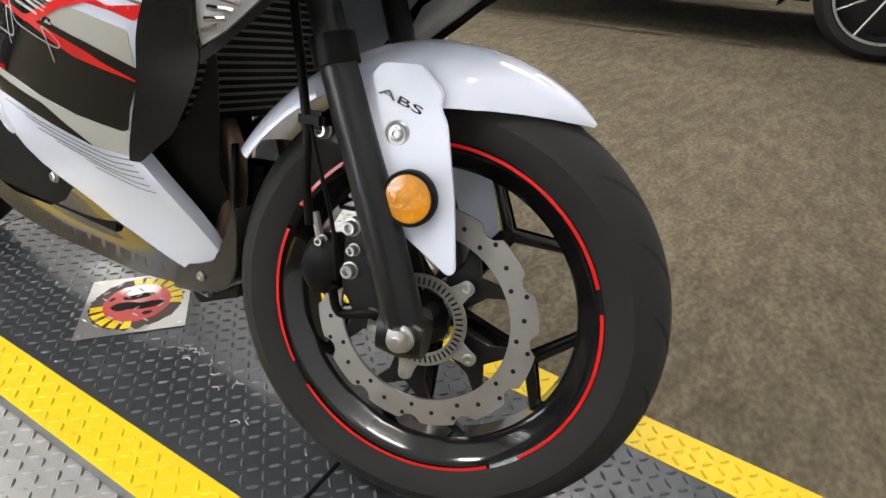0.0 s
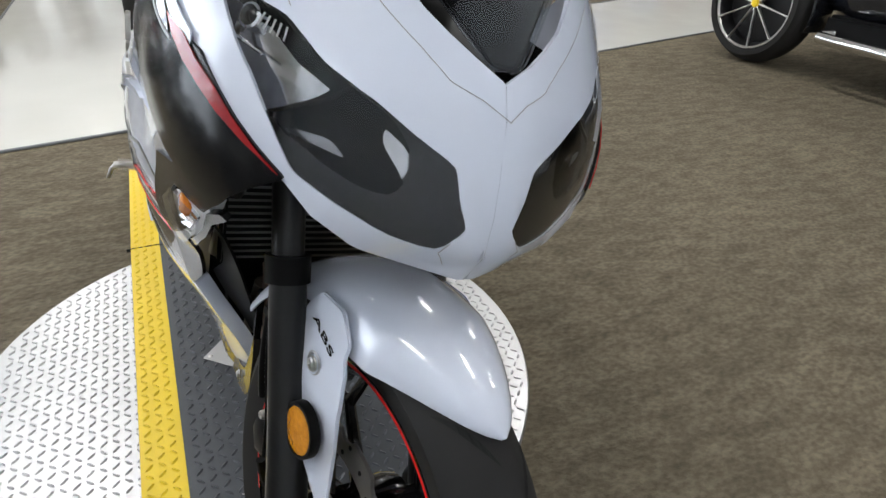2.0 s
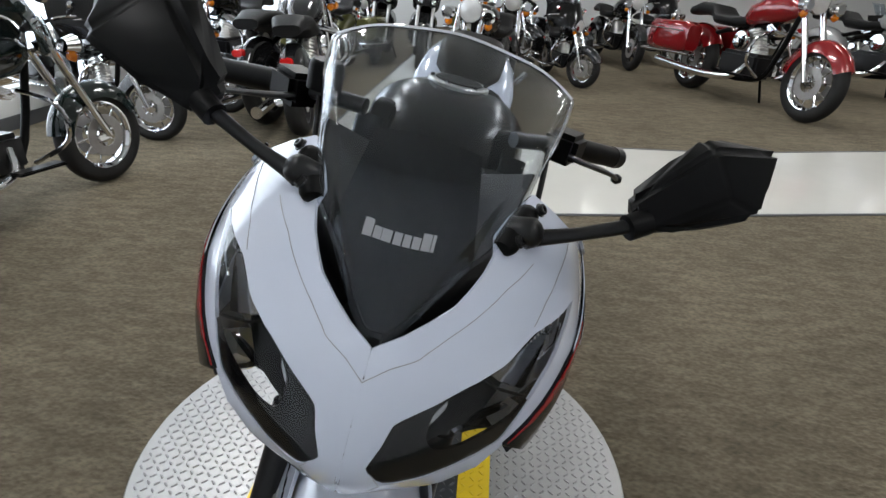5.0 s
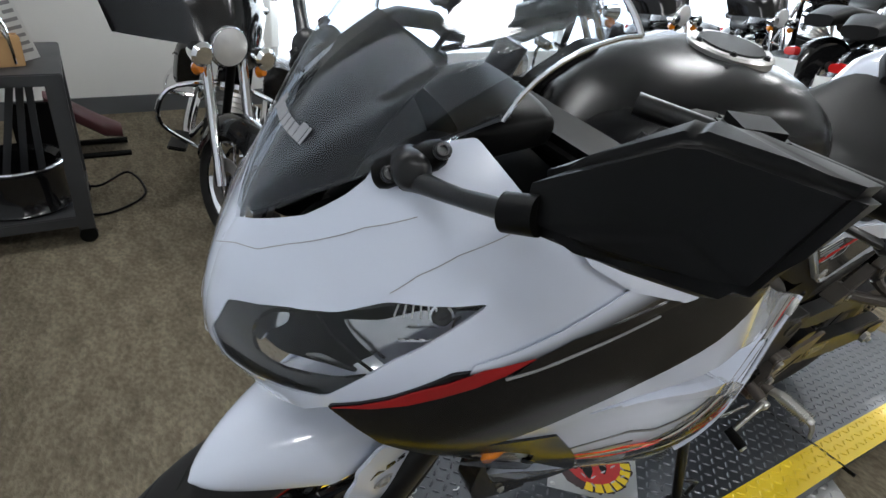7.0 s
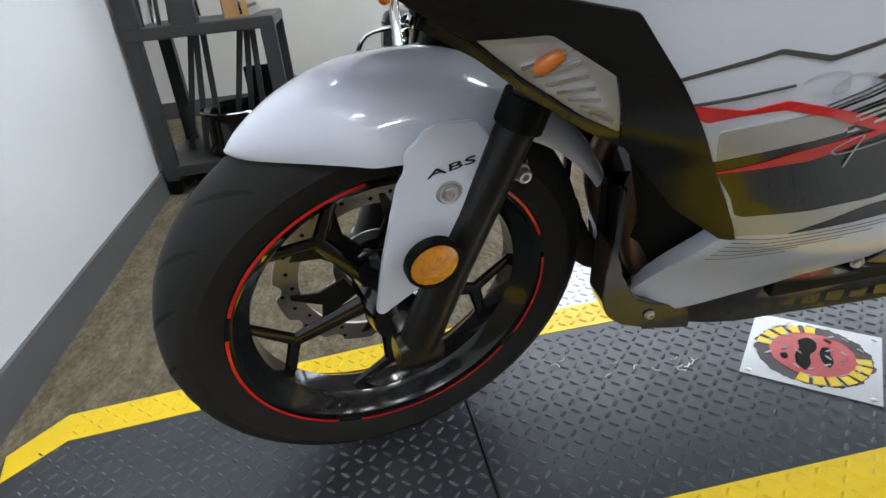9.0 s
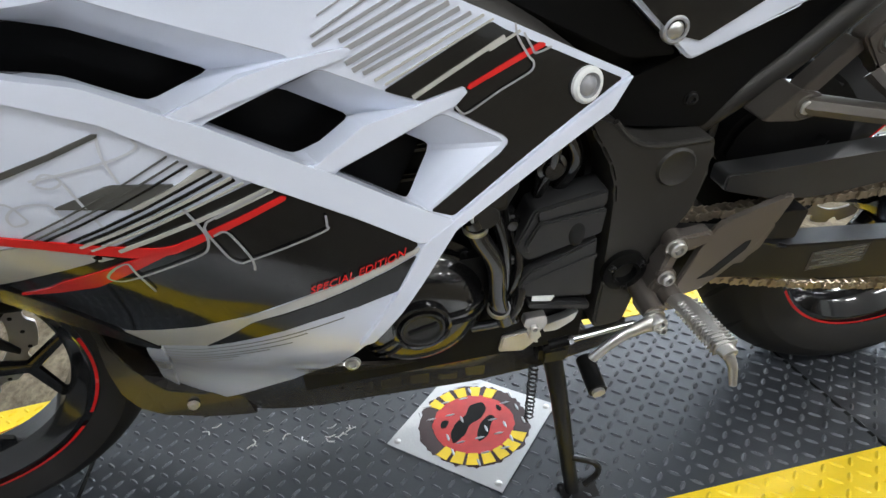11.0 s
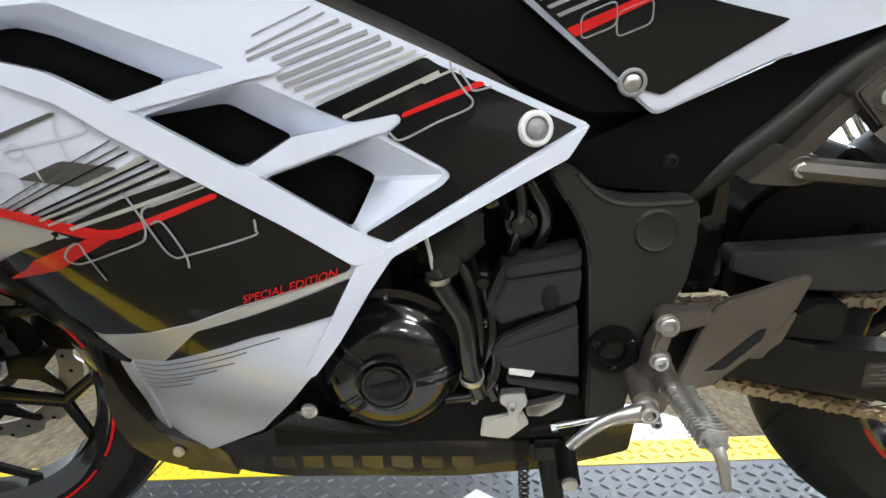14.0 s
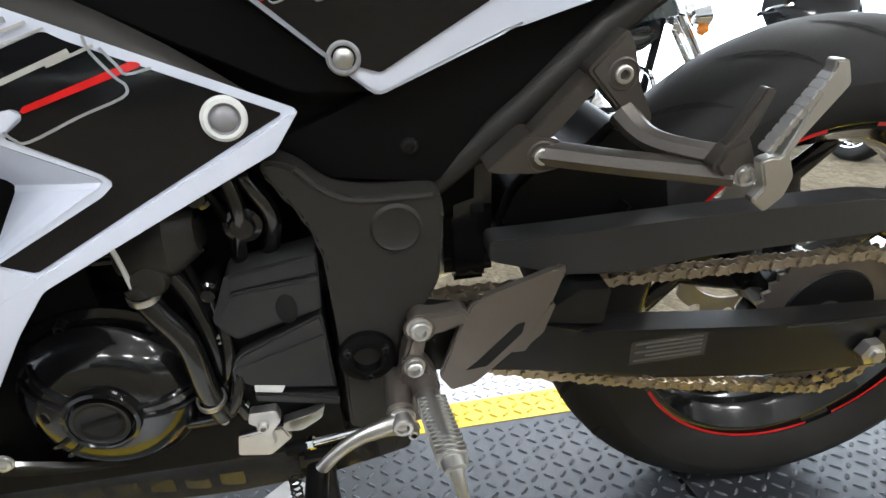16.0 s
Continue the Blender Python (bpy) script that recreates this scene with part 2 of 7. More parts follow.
def box_bm(x0, x1, y0, y1, z0, z1, bev=0.0, bm=None):
    own = bm is None
    b = bmesh.new()
    bmesh.ops.create_cube(b, size=1)
    for v in b.verts:
        v.co = (x0 + (v.co.x + .5) * (x1 - x0), y0 + (v.co.y + .5) * (y1 - y0), z0 + (v.co.z + .5) * (z1 - z0))
    if bev:
        bmesh.ops.bevel(b, geom=b.edges[:], offset=bev, segments=2, affect="EDGES")
    if own:
        return b
    merge(bm, b)
    return bm


def merge(bm, other, m=None):
    if m is not None:
        bmesh.ops.transform(other, matrix=m, verts=other.verts)
    me = bpy.data.meshes.new("tmp")
    other.to_mesh(me)
    other.free()
    bm.from_mesh(me)
    bpy.data.meshes.remove(me)
    return bm


def soften(pts, r=0.01, n=3):
    """Round the corners of a closed 2D outline."""
    out, k = [], len(pts)
    for i in range(k):
        a, b, c = Vector(pts[i - 1]), Vector(pts[i]), Vector(pts[(i + 1) % k])
        u, w = a - b, c - b
        d1, d2 = min(r, u.length * .45), min(r, w.length * .45)
        p, q = b + u.normalized() * d1, b + w.normalized() * d2
        for j in range(n + 1):
            t = j / n
            s = p * (1 - t) ** 2 + b * 2 * t * (1 - t) + q * t * t
            out.append((s.x, s.y))
    return out


def plate_bm(pts, y0, y1, bev=0.002, r=0.0, n=3):
    """A flat plate: an outline in x and z, from y0 to y1."""
    if r:
        pts = soften(pts, r, n)
    bm = bmesh.new()
    vs = [bm.verts.new((x, y0, z)) for x, z in pts]
    f = bm.faces.new(vs)
    ext = bmesh.ops.extrude_face_region(bm, geom=[f])
    for v in ext["geom"]:
        if isinstance(v, bmesh.types.BMVert):
            v.co.y = y1
    if bev:
        flat = [e for e in bm.edges if abs(e.verts[0].co.y - e.verts[1].co.y) < 1e-7]
        bmesh.ops.bevel(bm, geom=flat, offset=bev, segments=2, affect="EDGES", clamp_overlap=True)
    return bm


def spline(pts, n=6):
    pts = [Vector(p) for p in pts]
    out = []
    for i in range(len(pts) - 1):
        p0, p1, p2, p3 = pts[max(i - 1, 0)], pts[i], pts[i + 1], pts[min(i + 2, len(pts) - 1)]
        for j in range(n):
            t = j / n
            out.append(.5 * (2 * p1 + (p2 - p0) * t + (2 * p0 - 5 * p1 + 4 * p2 - p3) * t * t + (3 * p1 - p0 - 3 * p2 + p3) * t ** 3))
    out.append(pts[-1])
    return out


def tube_bm(pts, r, seg=12, smooth=5, flat=1.0, bm=None):
    """A tube along points; r: a radius, or one at each point."""
    rs = r if isinstance(r, (list, tuple)) else [r] * len(pts)
    line = spline(pts, smooth) if smooth and len(pts) > 2 else [Vector(p) for p in pts]
    k = len(line)
    bm = bm or bmesh.new()
    rings, up = [], Vector((0, 0, 1))
    for i, p in enumerate(line):
        d = (line[min(i + 1, k - 1)] - line[max(i - 1, 0)]).normalized()
        if i == 0:
            side = d.cross(up if abs(d.z) < .9 else Vector((0, 1, 0))).normalized()
        else:
            side = (side - d * side.dot(d)).normalized()
        other = d.cross(side)
        f = i / (k - 1) * (len(rs) - 1)
        a = rs[int(f)] * (1 - f % 1) + rs[min(int(f) + 1, len(rs) - 1)] * (f % 1)
        rings.append([bm.verts.new(p + side * a * math.cos(t) + other * a * flat * math.sin(t)) for t in np.linspace(0, 2 * math.pi, seg, False)])
    for a, b in zip(rings, rings[1:]):
        for j in range(seg):
            bm.faces.new((a[j], a[(j + 1) % seg], b[(j + 1) % seg], b[j]))
    bm.faces.new(rings[0]), bm.faces.new(rings[-1][::-1])
    return bm


def lathe_bm(profile, seg=48, arc=(0, 360), bm=None, m=None, closed=False):
    """Turn (radius, along y) points about the y axis."""
    b = bmesh.new()
    full = arc[1] - arc[0] >= 360
    k = seg if full else seg + 1
    rings = []
    for i in range(k):
        t = radians(arc[0] + (arc[1] - arc[0]) * i / seg)
        rings.append([b.verts.new((r * math.cos(t), y, r * math.sin(t))) for r, y in profile])
    n = len(profile)
    for i in range(k if full else k - 1):
        p, q = rings[i], rings[(i + 1) % k]
        for j in range(n if closed else n - 1):
            vs = (p[j], p[(j + 1) % n], q[(j + 1) % n], q[j])
            try:
                b.faces.new(vs)
            except ValueError:
                pass
    if closed and not full:
        b.faces.new(rings[0]), b.faces.new(rings[-1][::-1])
    bmesh.ops.remove_doubles(b, verts=b.verts, dist=1e-5)
    if bm is None and m is None:
        return b
    return merge(bm or bmesh.new(), b, m)


def disc_bm(r, y0, y1, seg=24, bev=0.0012, hole=0.0):
    p = [(hole, y0), (r - bev, y0), (r, y0 + bev * (1 if y1 > y0 else -1)), (r, y1 - bev * (1 if y1 > y0 else -1)), (r - bev, y1), (hole, y1)]
    return lathe_bm(p, seg, closed=hole > 0)


def loft_bm(sections, seg=24):
    """Superellipse sections: (x, y, z, half width, half height up, half height down, power)."""
    bm = bmesh.new()
    rings = []
    for x, y, z, w, hu, hd, pw in sections:
        ring = []
        for t in np.linspace(0, 2 * math.pi, seg, False):
            c, s = math.cos(t), math.sin(t)
            cy, sz = math.copysign(abs(c) ** (2 / pw), c), math.copysign(abs(s) ** (2 / pw), s)
            ring.append(bm.verts.new((x, y + w * cy, z + (hu if sz > 0 else hd) * sz)))
        rings.append(ring)
    for a, b in zip(rings, rings[1:]):
        for j in range(seg):
            bm.faces.new((a[j], a[(j + 1) % seg], b[(j + 1) % seg], b[j]))
    bm.faces.new(rings[0][::-1]), bm.faces.new(rings[-1])
    return bm


def grid_bm(fn, nu, nv, thick=0.0):
    """A sheet fn(u, v), with u and v from 0 to 1."""
    bm = bmesh.new()
    vs = [[bm.verts.new(fn(i / nu, j / nv)) for j in range(nv + 1)] for i in range(nu + 1)]
    for i in range(nu):
        for j in range(nv):
            bm.faces.new((vs[i][j], vs[i + 1][j], vs[i + 1][j + 1], vs[i][j + 1]))
    if thick:
        bmesh.ops.recalc_face_normals(bm, faces=bm.faces)
        bmesh.ops.solidify(bm, geom=bm.faces[:], thickness=thick)
    return bm


def text_bm(words, size, depth=0.0006, shear=0.0):
    cu = bpy.data.curves.new("words", "FONT")
    cu.body, cu.size, cu.extrude, cu.shear, cu.align_x = words, size, depth, shear, "CENTER"
    cu.resolution_u = 3
    ob = bpy.data.objects.new("words", cu)
    scene.collection.objects.link(ob)
    dg = bpy.context.evaluated_depsgraph_get()
    me = bpy.data.meshes.new_from_object(ob.evaluated_get(dg))
    bm = bmesh.new()
    bm.from_mesh(me)
    bpy.data.objects.remove(ob)
    bpy.data.curves.remove(cu)
    bpy.data.meshes.remove(me)
    return bm


def bolt_bm(r=0.009, y0=0.0, y1=0.006):
    """A socket-head bolt along y."""
    return lathe_bm([(0.0, y0), (r * 1.25, y0), (r * 1.25, y0 + (y1 - y0) * .2), (r, y0 + (y1 - y0) * .25), (r, y1 - (y1 - y0) * .15), (r * .85, y1), (r * .55, y1), (r * .5, y0 + (y1 - y0) * .4), (0, y0 + (y1 - y0) * .4)], 14)

# ---------------------------------------------------------------- the motorcycle
LEAN = 11.2
bike = thing("motorcycle", "white, black and red sport motorcycle leaning on its side stand", "motorcycle", (0, 0, 0), (-LEAN, 0, 0))

NOSE_Z = (.20, .55, .60, .66, .70, .735, .77, .80, .847, .871, .96, 1.1, 1.2)
NOSE_X = (-.3, -.08, -.01, .055, .092, .112, .11, .104, .09, .076, .034, -.1, -.22)
HULL_X = np.array((-.85, -.70, -.55, -.40, -.25, -.05))
HULL_Z = np.array((.24, .32, .40, .50, .60, .70, .80, .90, 1.0, 1.1))
HULL_W = np.array(((.12, .115, .11, .118, .11, .08), (.135, .15, .157, .140, .118, .10), (.15, .187, .207, .178, .145, .12),
                   (.150, .203, .230, .217, .185, .16), (.145, .187, .231, .25, .23, .20), (.133, .174, .221, .26, .24, .23),
                   (.12, .155, .202, .245, .245, .25), (.115, .14, .18, .22, .225, .24), (.11, .13, .15, .17, .18, .19), (.1, .1, .12, .13, .14, .15)))


def weights(xs, v):
    v = min(max(v, xs[0]), xs[-1])
    i = int(min(max(np.searchsorted(xs, v) - 1, 0), len(xs) - 2))
    h = xs[i + 1] - xs[i]
    t = (v - xs[i]) / h
    w = np.zeros(len(xs))
    w[i] += 2 * t ** 3 - 3 * t * t + 1
    w[i + 1] += -2 * t ** 3 + 3 * t * t
    for k, c in ((i, t ** 3 - 2 * t * t + t), (i + 1, t ** 3 - t * t)):
        a, b = max(k - 1, 0), min(k + 1, len(xs) - 1)
        d = h / (xs[b] - xs[a])
        w[b] += c * d
        w[a] -= c * d
    return w


def nose(z):
    return float(np.interp(z, NOSE_Z, NOSE_X))


def hull(x, z):
    """Half width of the fairing at a place along and above the bike."""
    return float(weights(HULL_Z, z) @ HULL_W @ weights(HULL_X, x)) * (1 - math.exp(-max(nose(z) - x, 0) / .08))


def on_hull(x, z, s, off=0.0):
    """A frame on the fairing whose y axis points out of it."""
    e = .004
    n = Vector((-(hull(x + e, z) - hull(x - e, z)) / (2 * e), 1, -(hull(x, z + e) - hull(x, z - e)) / (2 * e))).normalized()
    n.y *= s
    p = Vector((x, s * hull(x, z), z)) + n * off
    return Matrix.Translation(p) @ n.to_track_quat("Y", "Z").to_matrix().to_4x4()


def inside(p, poly):
    c, k = False, len(poly)
    for i in range(k):
        (x0, y0), (x1, y1) = poly[i - 1], poly[i]
        if (y0 > p[1]) != (y1 > p[1]) and p[0] < (x1 - x0) * (p[1] - y0) / (y1 - y0) + x0:
            c = not c
    return c


def skin_bm(outline, off=0.0, thick=0.004, holes=(), step=0.022, r=0.004, sides=(1, -1), n=2, bev=0.0):
    """A shell that follows the fairing's form within an outline in x and z; off lifts it from the form."""
    loops = [soften(outline, r, n)] + [soften(h, .006, 2) for h in holes]
    q = lambda x, z: math.sqrt(max(nose(z) - x, 0.0))
    flat, edges, starts = [], [], []
    for lp in loops:
        dense = []
        for i, p in enumerate(lp):
            a = lp[i - 1]
            d = math.dist(a, p)
            for j in range(max(1, int(d / step))):
                t = j / max(1, int(d / step))
                dense.append((a[0] + (p[0] - a[0]) * t, a[1] + (p[1] - a[1]) * t))
        base = len(flat)
        starts.append(base)
        flat += [(q(*p), p[1]) for p in dense]
        edges += [(base + i, base + (i + 1) % len(dense)) for i in range(len(dense))]
    rim = len(flat)
    lo, hi = np.min(flat, 0), np.max(flat, 0)
    qloops = []
    for lp in loops:
        k = len(qloops)
        qloops.append(flat[starts[k]:(starts[k + 1] if k + 1 < len(starts) else rim)])
    for a in np.arange(lo[0] + .01, hi[0], step * 1.1):
        for b in np.arange(lo[1] + .01, hi[1], step):
            if inside((a, b), qloops[0]) and not any(inside((a, b), h) for h in qloops[1:]):
                if min(math.dist((a, b), p) for p in flat[:rim]) > step * .4:
                    flat.append((float(a), float(b)))
    vs, _, fs, *_ = geometry.delaunay_2d_cdt([Vector(p) for p in flat], edges, [], 0, 1e-6)
    tris = []
    for f in fs:
        c = sum((vs[i] for i in f), Vector((0, 0))) / len(f)
        if inside(c, qloops[0]) and not any(inside(c, h) for h in qloops[1:]):
            tris.append(f)
    cx, cz = np.mean(flat[:rim], 0)

    def place(v, o):
        z = v[1]
        x = nose(z) - v[0] ** 2
        e = .004
        yx = (hull(x + e, z) - hull(x - e, z)) / (2 * e)
        yz = (hull(x, z + e) - hull(x, z - e)) / (2 * e)
        nrm = Vector((-yx, 1, -yz)).normalized()
        w = hull(x, z)
        return Vector((x - .006 * max(0, 1 - w / .03) ** 2, w, z)) + nrm * o

    used = sorted({i for f in tris for i in f})
    bm = bmesh.new()
    for s in sides:
        top, low = {}, {}
        for i in used:
            p = place(vs[i], off)
            p.y = max(p.y, 0.0)
            top[i] = bm.verts.new((p.x, p.y * s, p.z))
        count = {}
        for f in tris:
            for i, j in zip(f, f[1:] + f[:1]):
                count[frozenset((i, j))] = count.get(frozenset((i, j)), 0) + 1
        for f in tris:
            bm.faces.new([top[i] for i in (f if s < 0 else f[::-1])])
        if thick:
            for i in used:
                p = place(vs[i], off - thick)
                p.y = max(p.y, 0.0)
                low[i] = bm.verts.new((p.x, p.y * s, p.z))
            for f in tris:
                bm.faces.new([low[i] for i in (f if s > 0 else f[::-1])])
                for i, j in zip(f, f[1:] + f[:1]):
                    if count[frozenset((i, j))] == 1:
                        bm.faces.new((top[i], top[j], low[j], low[i]))
    bmesh.ops.remove_doubles(bm, verts=bm.verts, dist=2e-4)
    if bev:
        sharp = [e for e in bm.edges if len(e.link_faces) == 2 and e.calc_face_angle(0) > radians(50)]
        bmesh.ops.bevel(bm, geom=sharp, offset=bev, segments=2, affect="EDGES", clamp_overlap=True)
    return bm


def skins(name, outline, material, parent=bike, label="", **kw):
    """The same panel on both sides, as two parts."""
    return [part(name, skin_bm(outline, sides=(s,), **kw), material, parent, label) for s in (1, -1)]


# -------- the nose
LIGHT = [(.0896, .8068), (.0509, .8432), (.0224, .8594), (-.0096, .8833), (-.0763, .8994), (-.0096, .8404), (.0193, .8019), (.0349, .7756), (.0800, .7420), (.0970, .7360), (.1036, .7585)]
OPENING = [(.0604, .8335), (.0350, .8520), (.0057, .8699), (-.0198, .8861), (-.0757, .8978), (-.0567, .8782), (-.0196, .8468), (.0048, .8183), (.0293, .7990), (.0640, .7770), (.0770, .7740), (.0790, .7920), (.0730, .8140)]
COWL = [(.0920, .7000), (.0617, .7212), (.0319, .7646), (-.0074, .8009), (-.0486, .8395), (-.1490, .8620), (-.2630, .8730), (-.2818, .8707), (-.2985, .8720), (-.3090, .8930), (-.2950, .8995), (-.2793, .8958), (-.2458, .9025), (-.1958, .9180), (-.1519, .9388), (-.1200, .9620), (-.0855, 1.0023), (-.0541, .9910),
        (-.0212, .9723), (.0040, .9416), (.0301, .9126), (.0760, .8710), (.0900, .8470), (.1040, .8000), (.1100, .7700), (.1120, .7350)]
part("nose_cowl", skin_bm(COWL, 0, .004, [LIGHT], step=.016, r=.003), WHITE, bike, "pearl white nose cowl with raised centre ridge")
for s in (1, -1):
    lampo = part("headlight", skin_bm(LIGHT, -.040, .004, sides=(s,), step=.02), SHROUD, bike, "black twin headlight under a clear lens")
    part("bezel", skin_bm(LIGHT, -.0015, .004, [OPENING], sides=(s,), step=.014), GLOSS, lampo, "gloss black bezel")
    part("lens", skin_bm(LIGHT, .0008, 0, sides=(s,), step=.014), LENS, lampo, "clear plastic lens").visible_shadow = False
    part("reflector", skin_bm([(.0315, .8426), (.0023, .8602), (-.0246, .8756), (-.0461, .8816), (-.0499, .8735), (-.0470, .8604), (-.0257, .8388), (-.0040, .8093), (.0092, .8182), (.0245, .8307)], -.024, .006, sides=(s,), step=.014), BOWL, lampo, "bright bowl reflector")
    part("reflector", skin_bm([(-.0513, .8847), (-.0799, .8872), (-.0617, .8697), (-.0505, .8645)], -.018, .006, sides=(s,), step=.014), DCHROME, lampo, "silver reflector in the corner")
    part("reflector", skin_bm([(.0605, .8247), (.0716, .8135), (.0799, .7989), (.0865, .7763), (.0835, .7697), (.0781, .7866), (.0720, .7990), (.0630, .8139)], -.017, .006, sides=(s,), step=.010), BOWL, lampo, "silver side lamp reflector")
    part("reflector", skin_bm([(.0549, .7926), (.0187, .8030), (.0249, .8064), (.0442, .8062)], -.015, .004, sides=(s,), step=.010), DCHROME, lampo)
    q = lambda x, z, d: Vector((x, s * (hull(x, z) - d), z))
    for i in range(6):
        t = i / 5
        a, b = Vector((-.022, .872)).lerp(Vector((-.047, .8785)), t), Vector((-.018, .862)).lerp(Vector((-.048, .868)), t)
        part("rib", tube_bm([q(*a, .0235), q(*a.lerp(b, .5), .0235), q(*b, .0235)], .0009, 6, 0), SILVERL, lampo)
    part("divider", tube_bm([q(x, z, .016) for x, z in [(.0350, .8480), (.0265, .8310), (.0090, .8170), (-.0030, .8090)]], .0018, 6, 0), SHROUD, lampo)
    part("divider", tube_bm([q(x, z, .012) for x, z in [(-.0158, .8507), (-.0437, .8574), (-.0616, .8734)]], .0015, 6, 0), CHROME, lampo)
    part("projector_ring", lathe_bm([(.0075, .001), (.0085, .004), (.0105, .003), (.011, -.006)], 28), CHROME, lampo, m=on_hull(-0.0410, 0.8782, s, -.019))
    part("projector_glass", lathe_bm([(0, .0035), (.004, .003), (.0078, .0005)], 24), GLOSS, lampo, m=on_hull(-0.0410, 0.8782, s, -.019))
# Added black plate: keeps the lamps dark where they would be see-through.
part("lamp_backing", plate_bm([(x * .80 + .003, z * .80 + .164) for x, z in LIGHT], -.004, .004, .001), SHROUD, bike, "black plate added to block the view through the headlights")
# panel joint lines across the cowl
for line in ([(.0905, .8465), (.0770, .8577), (.0630, .8660), (.0440, .8850), (.0205, .9060), (-.0030, .9265), (-.0350, .9470)], [(.1000, .745), (.0965, .731), (.0935, .722)], [(-0.0111, 0.8894), (-0.0303, 0.9093), (-0.0581, 0.9303), (-0.1020, 0.9523)]):
    for s in (1, -1):
        part("joint_line", tube_bm([(x, s * (hull(x, z) + .0002), z) for x, z in (lambda l: [(l[int(k)][0] + (l[min(int(k) + 1, len(l) - 1)][0] - l[int(k)][0]) * (k % 1), l[int(k)][1] + (l[min(int(k) + 1, len(l) - 1)][1] - l[int(k)][1]) * (k % 1)) for k in np.linspace(0, len(l) - 1, 6 * len(l))])(line)], .00045, 5, 0), GREY, bike)


def across(pts):
    return spline([(x, -y, z) for x, y, z in pts[:0:-1]] + pts, 10)


SCREEN_BASE = across([(.067, 0, .880), (.058, .022, .886), (.006, .068, .938), (-.024, .098, .972), (-.104, .120, 1.016)])
SCREEN_TOP = across([(-.200, 0, 1.124), (-.197, .06, 1.118), (-.199, .098, 1.110), (-.198, .124, 1.099), (-.195, .141, 1.089)])


def screen(u, v, off=0.0):
    """The windscreen: u across from right to left, v from the bottom edge to the top edge."""
    a = abs(2 * u - 1)
    k = u * (len(SCREEN_BASE) - 1)
    f = lambda line: line[int(k)].lerp(line[min(int(k) + 1, len(line) - 1)], k % 1)
    p = f(SCREEN_BASE).lerp(f(SCREEN_TOP), v)
    bow = v * (1 - v)
    p += Vector((.16 * (1 - .6 * a * a), .008 * a * (1 if u > .5 else -1), .06)) * bow
    fold = max(0.0, 1 - abs(a - .20 - .70 * v ** .8) / .22) * min(1, 6 * v) * min(1, 6 * (1 - v))
    p += Vector((.55, .45 * (1 if u > .5 else -1), .70)) * .0075 * fold
    if off:
        e = .01
        u0, u1, v0, v1 = max(u - e, 0), min(u + e, 1), max(v - e, 0), min(v + e, 1)
        p -= (screen(u1, v) - screen(u0, v)).cross(screen(u, v1) - screen(u, v0)).normalized() * off
    return p


ws = part("windscreen", grid_bm(lambda u, v: screen(u, v), 100, 18, .003), SCREEN, bike, "clear smoked-base windscreen with a bright edge")
ws.visible_shadow = False
def shroud(u, v):
    b = screen(.5 + (u - .5) * .54, .02, .007)
    t = Vector((-.080, -.058 + .113 * u, 1.028 + .006 * (1 - (2 * u - 1) ** 2)))
    return b.lerp(t, v) + Vector((.022, 0, .012)) * v * (1 - v)


def tray(u, v):
    b = screen(.004 + .992 * u, .015, .006)
    return b.lerp(Vector((-.16, b.y * .55, .985 - .03 * (1 - abs(2 * u - 1)))), v)


part("shroud", grid_bm(shroud, 24, 12, .002), SHROUD, ws, "black inner shroud behind the screen")
part("inner_tray", grid_bm(tray, 30, 6, .002), SHROUD, ws, "black cockpit panel under the screen")
# Chrome tubes stand in for the glint along the clear plastic edge.
edge = [screen(i / 40, 1.0) for i in range(41)]
part("screen_edge", tube_bm(edge, .0026, 6, 0), CHROME, ws, "chrome tube for the glint of the clear screen edge")
for k in (0.0, 1.0):
    part("screen_edge", tube_bm([screen(k, j / 10) for j in range(11)], .002, 6, 0), CHROME, ws)

def on_screen(y, z):
    """The screen's point at a given side offset and height."""
    u, lo, hi = .5, 0.0, 1.0
    for k in range(30):
        v = (lo + hi) / 2
        for j in range(6):
            p = screen(u, v)
            u = min(max(u + (y - p.y) * 2.2, .02), .98)
        lo, hi = (v, hi) if screen(u, v).z < z else (lo, v)
    return u, (lo + hi) / 2


for i, (w, h) in enumerate(((.009, .0135), (.0075, .0095), (.0095, .0095), (.0075, .0095), (.007, .0095), (.0075, .0095), (.0085, .0135), (.003, .0135))):
    yc = -.0365 + (0, .0095, .0185, .029, .0378, .0465, .0555, .0620)[i] + .004

    def bar(a, b, yc=yc, w=w, h=h):
        p = screen(*on_screen(yc + (a - .5) * w, .957 + b * h))
        return Vector((p.x + .0014, p.y, p.z + .0008))
    part("lettering_bar", grid_bm(bar, 1, 1, .0005), GREY, ws, "grey wordmark reduced to a plain bar")

# -------- side panels
BLACKTOP = [(.0335, .7683), (-.0063, .803), (-.049, .8392), (-.149, .8615), (-.263, .8725), (-.34, .868), (-.455, .838), (-.36, .803), (-.273, .776), (-.197, .756), (-.105, .722), (-.195, .700), (-.240, .642), (-.279, .584),
            (-.338, .494), (-.366, .447), (-.378, .424), (-.362, .425), (-.300, .475), (-.214, .578), (-.190, .650), (-.135, .688), (-.078, .684), (-.030, .716)]
skins("side_cowl", BLACKTOP, DARK, label="charcoal black upper side cowl", off=.003, thick=.006, step=.02)
